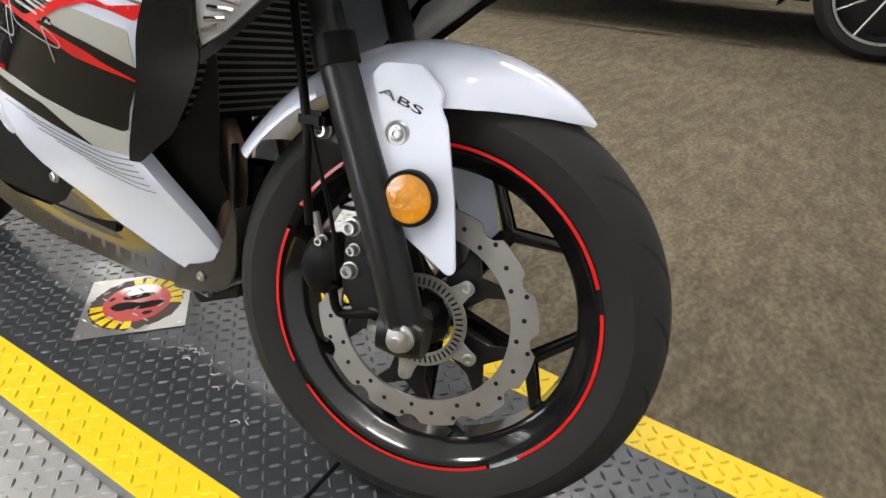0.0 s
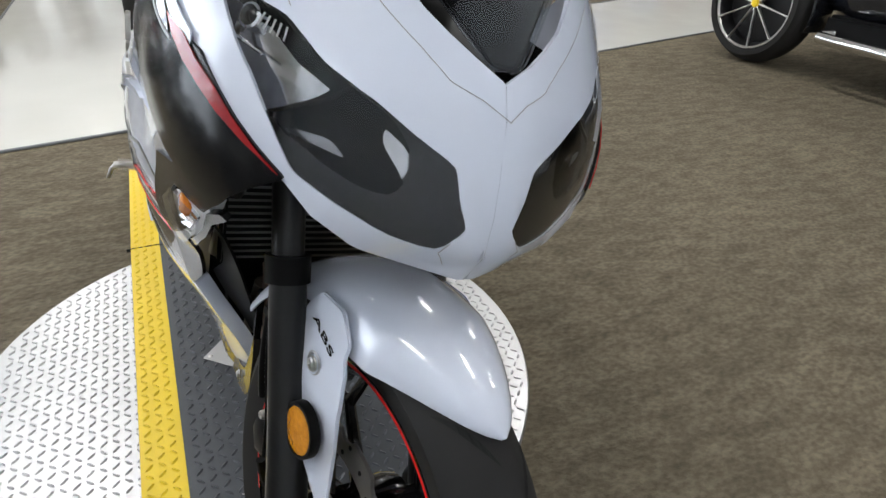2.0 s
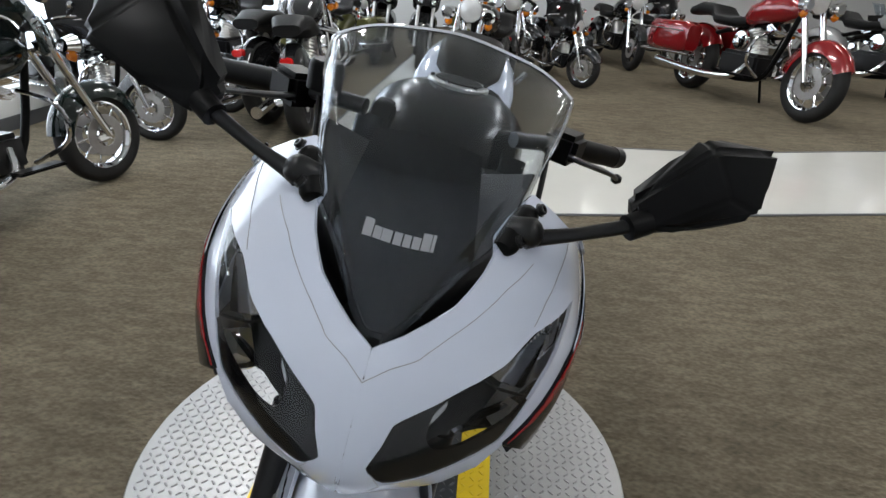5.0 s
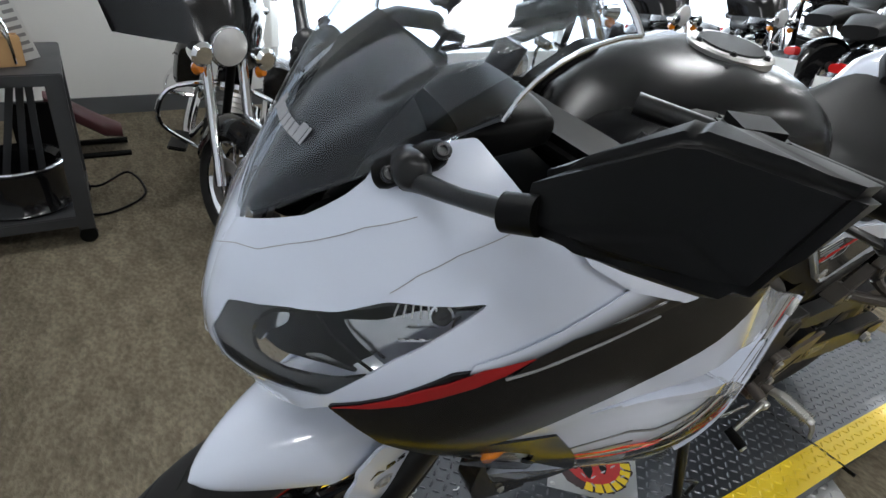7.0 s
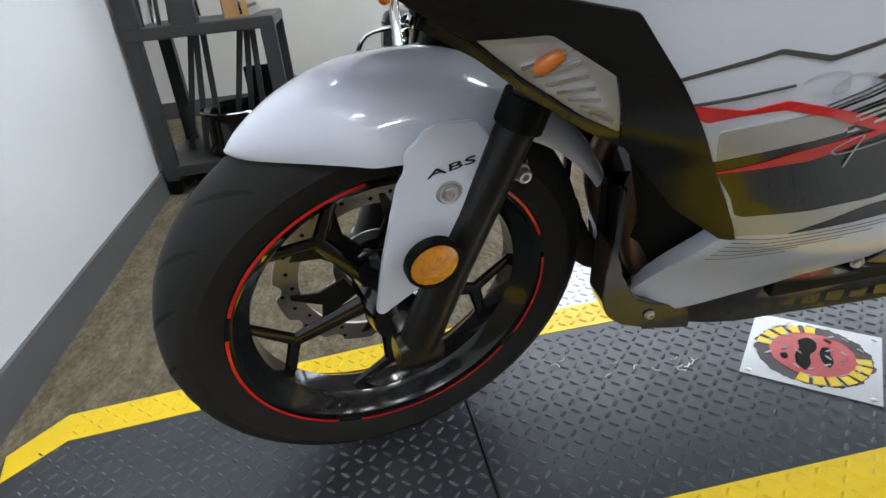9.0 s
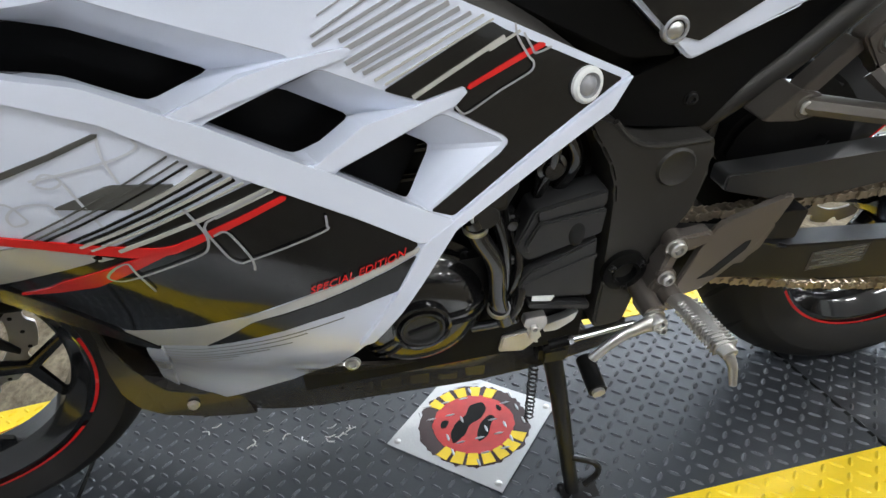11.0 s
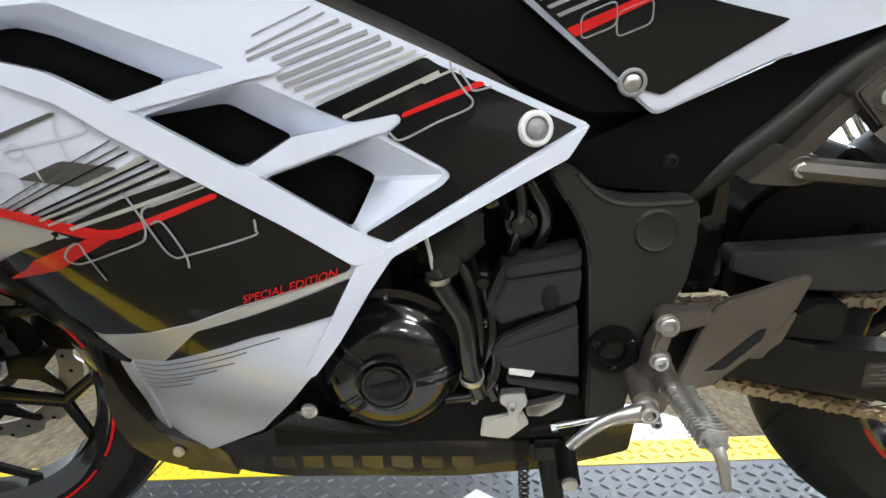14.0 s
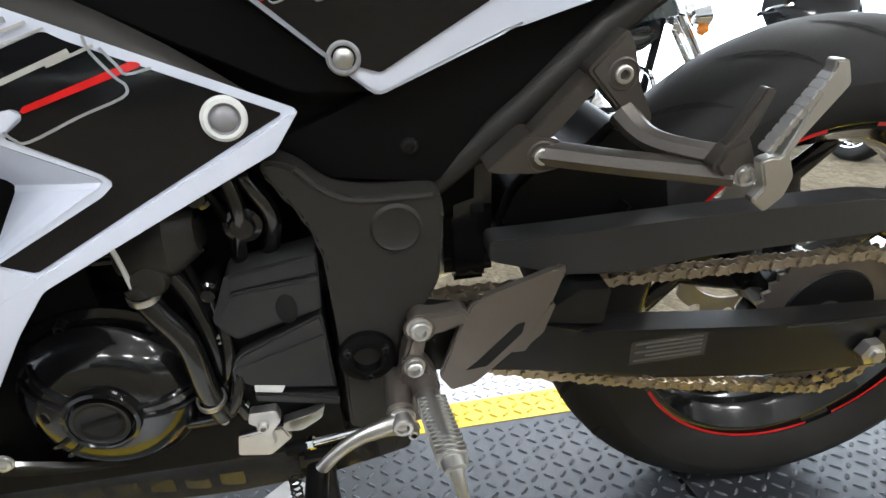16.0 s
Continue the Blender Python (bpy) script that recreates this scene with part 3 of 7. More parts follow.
# openings of the three vents: the outer rim and the deeper throat of each
O1 = [(-0.2177, 0.7313), (-0.2973, 0.7435), (-0.3902, 0.7535), (-0.4422, 0.7553), (-0.5489, 0.7029), (-0.5116, 0.6968), (-0.4639, 0.6849), (-0.4483, 0.6987), (-0.4304, 0.7103), (-0.3866, 0.7242), (-0.3001, 0.7337)]
V1 = [(-0.2998, 0.7295), (-0.3047, 0.7327), (-0.4006, 0.7412), (-0.4253, 0.7334), (-0.4952, 0.6958), (-0.4781, 0.6910), (-0.4543, 0.6839), (-0.4340, 0.6964), (-0.4146, 0.7082), (-0.3959, 0.7130), (-0.3041, 0.7250)]
O2 = [(-0.4847, 0.6739), (-0.5633, 0.6932), (-0.6340, 0.6525), (-0.5812, 0.6282), (-0.5443, 0.6295)]
V2 = [(-0.4746, 0.6696), (-0.5345, 0.6750), (-0.5816, 0.6433), (-0.5653, 0.6313), (-0.5357, 0.6239)]
O3 = [(-0.5620, 0.6181), (-0.6504, 0.6408), (-0.7066, 0.6028), (-0.6321, 0.5637), (-0.6248, 0.5686)]
V3 = [(-0.5557, 0.6107), (-0.6126, 0.6250), (-0.6448, 0.6024), (-0.6217, 0.5621), (-0.6184, 0.5615)]
SIDE = [(-.105, .722), (-.195, .700), (-.240, .642), (-.279, .584), (-.338, .494), (-.366, .447), (-.376, .424), (-.370, .385), (-.347, .312), (-.334, .262), (-.335, .228), (-.362, .226)] + \
    [(-0.4807, 0.3073), (-0.5563, 0.4067), (-0.6029, 0.4647), (-0.6352, 0.5131), (-0.6559, 0.5399), (-0.8146, 0.6033), (-0.8356, 0.6312), (-0.6292, 0.7386)] + [(-.544, .783), (-.455, .836), (-.36, .801), (-.273, .775), (-.197, .755)]
BEIGE = mat("pale_beige_grey_vinyl", (0.42, 0.41, 0.37), 0.22, 0, 0.5, 0.06, 6)
FAINT = mat("faint_pale_grey_vinyl", (0.53, 0.55, 0.60), 0.22, 0, 0.5, 0.05, 6)


def band(a, b, w):
    """A straight stripe from a to b, w wide."""
    d = (Vector(b) - Vector(a)).normalized() * w / 2
    n = Vector((-d.y, d.x))
    return [tuple(Vector(p) + k * n) for p, k in ((a, 1), (b, 1), (b, -1), (a, -1))]


DARK_LINES = list(zip([(-0.3600, 0.6139), (-0.3650, 0.6111), (-0.3692, 0.6087), (-0.3823, 0.6050), (-0.3871, 0.6020), (-0.3935, 0.5988)], [(-0.4627, 0.6595), (-0.4681, 0.6546), (-0.4723, 0.6502), (-0.4850, 0.6418), (-0.4904, 0.6377), (-0.4970, 0.6324)], (.0009, .0011, .0014, .0018, .0022, .0026), (0, 0, 1, 1, 1, 1)))
PALE_LINES = list(zip([(-0.3899, 0.6013), (-0.3953, 0.5970), (-0.4112, 0.5927), (-0.4777, 0.6063)], [(-0.4951, 0.6346), (-0.5017, 0.6288), (-0.5171, 0.6203), (-0.5193, 0.6175)], (.0020, .0016, .0030, .0017)))
UPPER_GREY = list(zip([(-0.5681, 0.7245), (-0.5624, 0.7129), (-0.5627, 0.7075), (-0.5805, 0.7067), (-0.5821, 0.7005), (-0.5826, 0.6921), (-0.5866, 0.6866), (-0.5936, 0.6830)], [(-0.6110, 0.7421), (-0.6207, 0.7373), (-0.6310, 0.7314), (-0.6401, 0.7270), (-0.6516, 0.7214), (-0.6610, 0.7168), (-0.6690, 0.7119), (-0.6781, 0.7072)], (.0009, .0016, .0024, .0032, .0036, .0038, .0036, .0030)))
UPPER_PALE = list(zip([(-0.6004, 0.6770), (-0.6075, 0.6724), (-0.6272, 0.6583), (-0.6914, 0.6786)], [(-0.6879, 0.7044), (-0.6958, 0.7003), (-0.7052, 0.6861), (-0.7188, 0.6878)], (.0018, .0014, .0034, .0020)))
def ribbon_bm(pts, s, w, off):
    """A thin printed line, w wide, that lies flat on the fairing."""
    line = spline([Vector((x, z, 0)) for x, z in pts], 4)
    bm, prev = bmesh.new(), None
    for i, p in enumerate(line):
        d = (line[min(i + 1, len(line) - 1)] - line[max(i - 1, 0)]).normalized() * w / 2
        row = [bm.verts.new((x, s * (hull(x, z) + off), z)) for x, z in ((p.x - d.y, p.y + d.x), (p.x + d.y, p.y - d.x))]
        if prev:
            bm.faces.new((prev[0], prev[1], row[1], row[0]))
        prev = row
    return bm


LOOPS = [[(-0.4611, 0.6198), (-0.4657, 0.6071), (-0.4691, 0.5931), (-0.4671, 0.5819), (-0.4609, 0.5760), (-0.4393, 0.5690), (-0.4056, 0.5585), (-0.3949, 0.5592), (-0.3925, 0.5654), (-0.4021, 0.5752), (-0.4113, 0.5780), (-0.4125, 0.5651), (-0.4165, 0.5395)], [(-0.5194, 0.6205), (-0.4773, 0.6069), (-0.4713, 0.6033), (-0.4697, 0.5969), (-0.4749, 0.5783), (-0.4792, 0.5662), (-0.4853, 0.5603), (-0.4932, 0.5615), (-0.5476, 0.5732), (-0.5518, 0.5782), (-0.5521, 0.5872)], [(-0.4735, 0.5915), (-0.4812, 0.5935), (-0.4863, 0.5846), (-0.4933, 0.5620), (-0.4929, 0.5500)],
         [(-0.7150, 0.6946), (-0.7171, 0.6845), (-0.7269, 0.6684), (-0.7319, 0.6622), (-0.7284, 0.6554), (-0.7021, 0.6471), (-0.6728, 0.6363), (-0.6654, 0.6393), (-0.6617, 0.6449)], [(-0.7224, 0.6865), (-0.7298, 0.6747), (-0.7338, 0.6692), (-0.7484, 0.6713)]]
FAINT_LOOPS = [[(-0.4303, 0.6816), (-0.4284, 0.6664), (-0.4312, 0.6469)], [(-0.4473, 0.6753), (-0.4478, 0.6687), (-0.4293, 0.6635), (-0.3844, 0.6581)], [(-0.3857, 0.6551), (-0.3929, 0.6616), (-0.3992, 0.6597), (-0.4010, 0.6543), (-0.3938, 0.6513), (-0.3868, 0.6541)], [(-0.4019, 0.6542), (-0.4044, 0.6416), (-0.4086, 0.6204), (-0.4126, 0.6052)], [(-0.3331, 0.6373), (-0.3444, 0.6430), (-0.3630, 0.6428), (-0.3687, 0.6323), (-0.3689, 0.6270), (-0.3597, 0.6245), (-0.3593, 0.6325), (-0.3696, 0.6401), (-0.3869, 0.6395), (-0.3900, 0.6290), (-0.3897, 0.6160)]]
PINS = [[(-0.3654, 0.4240), (-0.3947, 0.4242), (-0.4174, 0.4270), (-0.4789, 0.4493), (-0.5252, 0.4661), (-0.5522, 0.4745)], [(-0.3640, 0.4159), (-0.3905, 0.4158), (-0.4132, 0.4179), (-0.4766, 0.4422), (-0.5177, 0.4584)], [(-0.3645, 0.4072), (-0.3934, 0.4067), (-0.4175, 0.4116), (-0.4664, 0.4308), (-0.5020, 0.4440)], [(-0.3620, 0.3972), (-0.3932, 0.3988), (-0.4183, 0.4053), (-0.4794, 0.4310)], [(-0.3598, 0.3879), (-0.3883, 0.3891), (-0.4459, 0.4120)], [(-0.3574, 0.3767), (-0.3874, 0.3801), (-0.4381, 0.4016)]]
for s in (1, -1):
    fair = part("side_fairing", skin_bm(SIDE, 0, .005, [O1, O2, O3], sides=(s,), step=.02), WHITE, bike, "white lower side fairing with black, red and grey graphics")

    def deco(name, pts, material, off=.0012, r=.002, **kw):
        part(name, skin_bm(pts, off, .0012, sides=(s,), r=r, step=.025, n=1, **kw), material, fair)

    deco("black_graphic", [(-0.2998, 0.5489), (-0.3526, 0.5714), (-0.3967, 0.5910), (-0.4583, 0.6143), (-0.5090, 0.6269), (-0.5751, 0.5761), (-0.6227, 0.5374), (-0.6197, 0.5328), (-0.5236, 0.5099), (-0.4739, 0.4915), (-0.4253, 0.4759), (-0.3658, 0.4651), (-0.3572, 0.4680), (-0.3403, 0.4971)], GLOSS)
    deco("black_graphic", [(-0.6061, 0.6682), (-0.6947, 0.6989), (-0.7045, 0.6921), (-0.8245, 0.6297), (-0.6551, 0.5520), (-0.6356, 0.5626), (-0.7018, 0.5933), (-0.7103, 0.6007), (-0.7063, 0.6071), (-0.6594, 0.6406), (-0.6728, 0.6506), (-0.6702, 0.6570), (-0.6341, 0.6540)], GLOSS)
    deco("beige_graphic", [(-0.2865, 0.5910), (-0.3303, 0.6014), (-0.3616, 0.6065), (-0.4234, 0.5878), (-0.3986, 0.5835), (-0.3531, 0.5722), (-0.3034, 0.5511), (-0.2951, 0.5683)], BEIGE)
    deco("beige_graphic", [(-0.6239, 0.5333), (-0.6235, 0.5289), (-0.4768, 0.4819), (-0.4222, 0.4349), (-0.3703, 0.4285), (-0.3573, 0.4632), (-0.4245, 0.4742), (-0.4732, 0.4892), (-0.5232, 0.5080)], BEIGE)
    deco("black_graphic", [(-0.6206, 0.5264), (-0.6022, 0.4932), (-0.5274, 0.4762), (-0.4222, 0.4349), (-0.4753, 0.4810)], GLOSS, .0018)
    deco("red_graphic", [(-0.2540, 0.6196), (-0.2701, 0.6172), (-0.2980, 0.6135), (-0.3264, 0.6215), (-0.3784, 0.6080), (-0.4339, 0.5894), (-0.4461, 0.5890), (-0.5259, 0.6120), (-0.5281, 0.6082), (-0.4435, 0.5810), (-0.4191, 0.5832), (-0.3656, 0.6036), (-0.3264, 0.6133), (-0.2956, 0.6089), (-0.2710, 0.6022), (-0.2626, 0.6070)], RED, .0024)
    deco("red_graphic", [(-0.3143, 0.5204), (-0.3049, 0.5329), (-0.3435, 0.5507), (-0.3578, 0.5609), (-0.3974, 0.5753), (-0.4245, 0.5841), (-0.4445, 0.5839), (-0.4027, 0.5640), (-0.3792, 0.5517), (-0.3105, 0.5340)], RED, .0024)
    deco("red_graphic", [(-0.6722, 0.6567), (-0.6719, 0.6527), (-0.7436, 0.6728), (-0.7384, 0.6768)], RED, .0026)
    deco("dark_graphic", [(-0.2364, 0.6444), (-0.2903, 0.6593), (-0.3069, 0.6651), (-0.3453, 0.6578), (-0.4303, 0.6834), (-0.4322, 0.6809), (-0.3454, 0.6532), (-0.3066, 0.6612), (-0.2921, 0.6563), (-0.2376, 0.6416)], DGREY)
    deco("dark_graphic", [(-0.2541, 0.6209), (-0.2879, 0.6265), (-0.3265, 0.6355), (-0.3265, 0.6338), (-0.2878, 0.6241), (-0.2555, 0.6183)], DGREY, .0016, r=.0004)
    deco("dark_graphic", [(-0.3879, 0.6359), (-0.4247, 0.6475), (-0.4622, 0.6386), (-0.4287, 0.6267)], DGREY)
    deco("beige_graphic", [(-0.4296, 0.6267), (-0.4630, 0.6380), (-0.4794, 0.6464), (-0.4855, 0.6423), (-0.4349, 0.6246)], BEIGE)
    for a, b, w, k in DARK_LINES:
        deco("stripe", band(a, b, w), (DGREY, GLOSS)[k], .0016, r=.0003)
    for a, b, w in PALE_LINES:
        deco("stripe", band(a, b, w), BEIGE, .0028, r=.0003)
    for a, b, w in UPPER_GREY:
        deco("stripe", band(a, b, w), GREY, .0012, r=.0003)
    for a, b, w in UPPER_PALE:
        deco("stripe", band(a, b, w), BEIGE, .0028, r=.0003)
    for line in LOOPS:
        part("loop_graphic", ribbon_bm(line, s, .0019, .0030), GREY, fair)
    for line in FAINT_LOOPS:
        part("loop_graphic", ribbon_bm(line, s, .0018, .0007), FAINT, fair)
    for line in PINS:
        part("pin_stripe", ribbon_bm(line, s, .0015, .0022), DGREY, fair)
    # bevelled mouths and louvres of the three vents
    for O, V in ((O1, V1), (O2, V2), (O3, V3)):
        bv = bmesh.new()
        lo, li = soften(O, .006, 2), soften(V, .006, 2)
        rows = []
        for k in range(4):
            t = k / 3
            row = []
            for (x0, z0), (x1, z1) in zip(lo, li):
                x, z = x0 + (x1 - x0) * t, z0 + (z1 - z0) * t
                row.append(bv.verts.new((x, s * (hull(x, z) + .0006 - .0326 * t ** 1.15), z)))
            rows.append(row)
        for r0, r1 in zip(rows, rows[1:]):
            for k in range(len(lo)):
                bv.faces.new((r0[k], r0[(k + 1) % len(lo)], r1[(k + 1) % len(lo)], r1[k]))
        part("vent_mouth", bv, WHITE, fair, "white bevelled vent mouth", angle=28)
    for pts in ([(-0.4497, 0.6769), (-0.4702, 0.6856), (-0.5138, 0.6979), (-0.5488, 0.7024), (-0.5837, 0.7027), (-0.5875, 0.6995), (-0.5816, 0.6960), (-0.5647, 0.6935), (-0.5161, 0.6845), (-0.4771, 0.6780)], [(-0.5281, 0.6174), (-0.5532, 0.6293), (-0.5881, 0.6481), (-0.6339, 0.6520), (-0.6676, 0.6568), (-0.6724, 0.6522), (-0.6617, 0.6439), (-0.6454, 0.6410), (-0.5808, 0.6247), (-0.5517, 0.6185)]):
        part("louvre", skin_bm(pts, .003, .028, sides=(s,), step=.014, r=.002, bev=.0018), WHITE, fair, "white vent louvre", angle=60)
    part("vent_lip", skin_bm([(-0.2603, 0.7328), (-0.2821, 0.7348), (-0.3330, 0.7328), (-0.3866, 0.7246), (-0.4306, 0.7112), (-0.4493, 0.6994), (-0.4675, 0.6864), (-0.4869, 0.6741), (-0.5440, 0.6305), (-0.5634, 0.6180), (-0.6244, 0.5697), (-0.6549, 0.5488), (-0.6501, 0.5403), (-0.6242, 0.5366), (-0.5751, 0.5766), (-0.5070, 0.6282), (-0.4653, 0.6616), (-0.4338, 0.6889), (-0.3911, 0.7100), (-0.3326, 0.7244), (-0.2744, 0.7300)], .0040, .012, sides=(s,), step=.016, r=.004, bev=.0035), WHITE, fair, "white diagonal rib below the vents", angle=60)
    part("rear_rib", skin_bm([(-0.8356, 0.6312), (-0.8146, 0.6033), (-0.6558, 0.5393), (-0.6352, 0.5131), (-0.6029, 0.4647), (-0.5751, 0.4285), (-0.5601, 0.4255), (-0.6012, 0.4934), (-0.6257, 0.5358), (-0.6550, 0.5493), (-0.8280, 0.6277)], .0045, .012, sides=(s,), step=.016, r=.003, bev=.003), WHITE, fair, "white edge rib of the fairing", angle=60)
    part("inner_panel", skin_bm([(-.26, .75), (-.43, .77), (-.68, .64), (-.62, .555), (-.40, .66)], -.050, .004, sides=(s,), step=.03), SHROUD, fair, "black duct behind the vents")
    part("fastener", lathe_bm([(0, .0005), (.0095, .0005), (.011, .003), (.0135, .003), (.0155, .0005), (.0155, -.004)], 28), GREY, fair, "round clear-topped fastener", m=on_hull(-.785, .6325, s, .0035))
    part("ring", lathe_bm([(.0105, .002), (.0112, .0034), (.0138, .0034), (.0160, .0012), (.0160, -.004)], 28), PAPER, fair, "white fastener ring", m=on_hull(-.785, .6325, s, .0035))
    part("dome", lathe_bm([(0, .0052), (.004, .0046), (.008, .0025), (.0092, .0006)], 20), GREY, fair, "clear fastener dome", m=on_hull(-.785, .6325, s, .0035))
    t = text_bm("SPECIAL EDITION", .0105, .0003, .25)
    for v in t.verts:
        a = -v.co.x if s > 0 else v.co.x
        x, z = -.5695 + a, .5215 - a * .214 + v.co.y
        v.co = (x, s * (hull(x, z) + .0026 + v.co.z), z)
    part("lettering", t, RED, fair, "small red lettering")
    # red flash and fade on the upper cowl
    for pts, m_, o in (([(.030, .770), (-.026, .8185), (-.072, .846), (-.115, .8535), (-.090, .840), (-.042, .815), (.004, .787)], DEEPRED, .0050), ([(-.112, .852), (-.150, .866), (-.262, .878), (-.275, .874), (-.16, .856), (-.092, .836)], GLOSS, .0056), ([(-.09, .838), (-.16, .853), (-.25, .866), (-.25, .8645), (-.16, .8508), (-.09, .8355)], GREY, .0064)):
        part("cowl_graphic", skin_bm(pts, o, .0014, sides=(s,), step=.022, r=.0008, n=1), m_, bike)
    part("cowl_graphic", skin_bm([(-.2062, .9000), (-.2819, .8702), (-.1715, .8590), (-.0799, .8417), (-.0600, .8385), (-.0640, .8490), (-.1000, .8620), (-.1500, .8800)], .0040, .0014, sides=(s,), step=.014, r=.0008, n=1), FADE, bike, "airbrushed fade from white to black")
    part("cowl_lip", skin_bm([(-.1367, .9593), (-.1519, .9393), (-.1958, .9185), (-.2458, .9030), (-.2793, .8963), (-.2950, .9000), (-.3100, .8930), (-.2990, .8717), (-.2818, .8707), (-.2061, .8985), (-.1586, .9266)], .0052, .004, sides=(s,), step=.014, r=.003), WHITE, bike, "turned white rear edge of the cowl")
    # clear indicator let into the cowl
    IND = [(-.078, .683), (-.134, .687), (-.189, .650), (-.210, .584), (-.175, .604), (-.120, .645)]
    ind = part("indicator", skin_bm(IND, -.004, .02, sides=(s,), step=.02), SILVERL, bike, "clear indicator with an amber bulb")
    part("lens", skin_bm(IND, .009, 0, sides=(s,), step=.014), LENS, ind, "clear faceted lens").visible_shadow = False
    x, z = -.140, .664
    part("bulb", loft_bm([(-.014, 0, 0, .002, .002, .002, 2), (-.008, 0, 0, .0065, .0065, .0065, 2), (.010, 0, 0, .007, .007, .007, 2), (.016, 0, 0, .003, .003, .003, 2)], 14), AMBER, ind, "amber bulb", m=pose(x, s * (hull(x, z) - .002), z, 0, 30, 0))
    for i in range(7):
        t = i / 6
        a, b = Vector((-.155 - .045 * t, .674 - .072 * t)), Vector((-.120 - .060 * t, .656 - .046 * t))
        part("facet", tube_bm([(p.x, s * (hull(p.x, p.y) - .003), p.y) for p in (a, (a + b) / 2, b)], .0030, 5, 0), CHROME, ind)
    part("chin_strip", skin_bm([(-.046, .697), (-.078, .682), (-.120, .644), (-.175, .603), (-.212, .582), (-.222, .567), (-.186, .588), (-.130, .628), (-.085, .666), (-.040, .693)], .001, .008, sides=(s,), step=.016, r=.003), DARK, bike, "charcoal strip below the indicator")
    part("intake_liner", skin_bm([(-.215, .575), (-.300, .473), (-.365, .424), (-.366, .385), (-.345, .30), (-.33, .262), (-.305, .275), (-.29, .40), (-.25, .50)], -.030, .004, sides=(s,), step=.02), MATT, fair, "black inner intake liner")
    part("intake_lip", skin_bm([(-.378, .425), (-.368, .385), (-.345, .305), (-.336, .262), (-.318, .262), (-.330, .31), (-.352, .39), (-.362, .424)], .003, .024, sides=(s,), step=.016, r=.003), WHITE, fair, "white intake lip")
    # Added black plate: gives the open intake its shade and hides what lies behind.
    part("intake_backing", plate_bm([(-0.3103, 0.4101), (-0.3719, 0.4034), (-0.4594, 0.3299), (-0.4755, 0.1840), (-0.4354, 0.1412), (-0.3380, 0.1874), (-0.3163, 0.2723)], s * .004, s * .03, .004, .006), SHROUD, fair, "black plate added to darken the front intake")
    part("intake_edge", plate_bm([(-0.2789, 0.4577), (-0.2870, 0.4562), (-0.2881, 0.3926), (-0.2882, 0.3513), (-0.2787, 0.3504), (-0.2796, 0.3944)], s * .080, s * .09, .002, .004), DARK, fair, "grey front edge of the intake")
    part("header_pipe", tube_bm([(x, s * .075, z) for x, z in [(-0.3318, 0.4373), (-0.3573, 0.3855), (-0.3886, 0.3064)]], .0105, 12, 0), CHAINM, fair, "heat-tinted exhaust pipe inside the intake")
    part("chin", plate_bm([(-0.2781, 0.3705), (-0.2747, 0.3255), (-0.2743, 0.2799), (-0.2853, 0.2506), (-0.3105, 0.2282), (-0.3652, 0.2105), (-0.4170, 0.1986), (-0.4068, 0.2454), (-0.3611, 0.2573), (-0.3252, 0.2735), (-0.3113, 0.2950), (-0.2974, 0.3253), (-0.2879, 0.3584)], s * .045, s * .09, .004, .008), BELLYM, fair, "dark chin of the belly pan")
    BELLY = [(-.318, .300), (-.330, .255), (-.352, .246), (-.395, .246), (-.477, .292), (-.528, .345), (-.60, .302), (-.681, .268), (-.80, .262), (-.90, .290), (-.897, .240), (-.80, .216), (-.70, .206), (-.50, .203), (-.40, .208), (-.345, .225), (-.318, .262)]
    belly = part("belly_pan", skin_bm(BELLY, -.004, .004, sides=(s,), step=.022, r=.006), BELLYM, bike, "dark grey belly pan")
    part("bolt", bolt_bm(.007, 0, .005), STEEL, belly, m=pose(-.550, s * (hull(-.55, .372) - .012), .360, 0, 0, 0 if s > 0 else 180))
    part("bolt", bolt_bm(.006, 0, .005), STEEL, belly, m=pose(-.347, s * .092, .243, 0, 0, 0 if s > 0 else 180))
    for i in range(8):
        x = -.43 - .037 * i
        part("lettering_bar", skin_bm([(x, .219), (x - .026, .216), (x - .026, .216 + (.030 if i in (0, 6) else .022)), (x, .219 + (.030 if i in (0, 6) else .022))], -.0037, .001, sides=(s,), r=.004, step=.01, n=2), GHOST, belly, "faint grey wordmark reduced to a plain bar")
part("belly_floor", box_bm(-.88, -.34, -.088, .088, .200, .225, .01), BELLYM, bike)

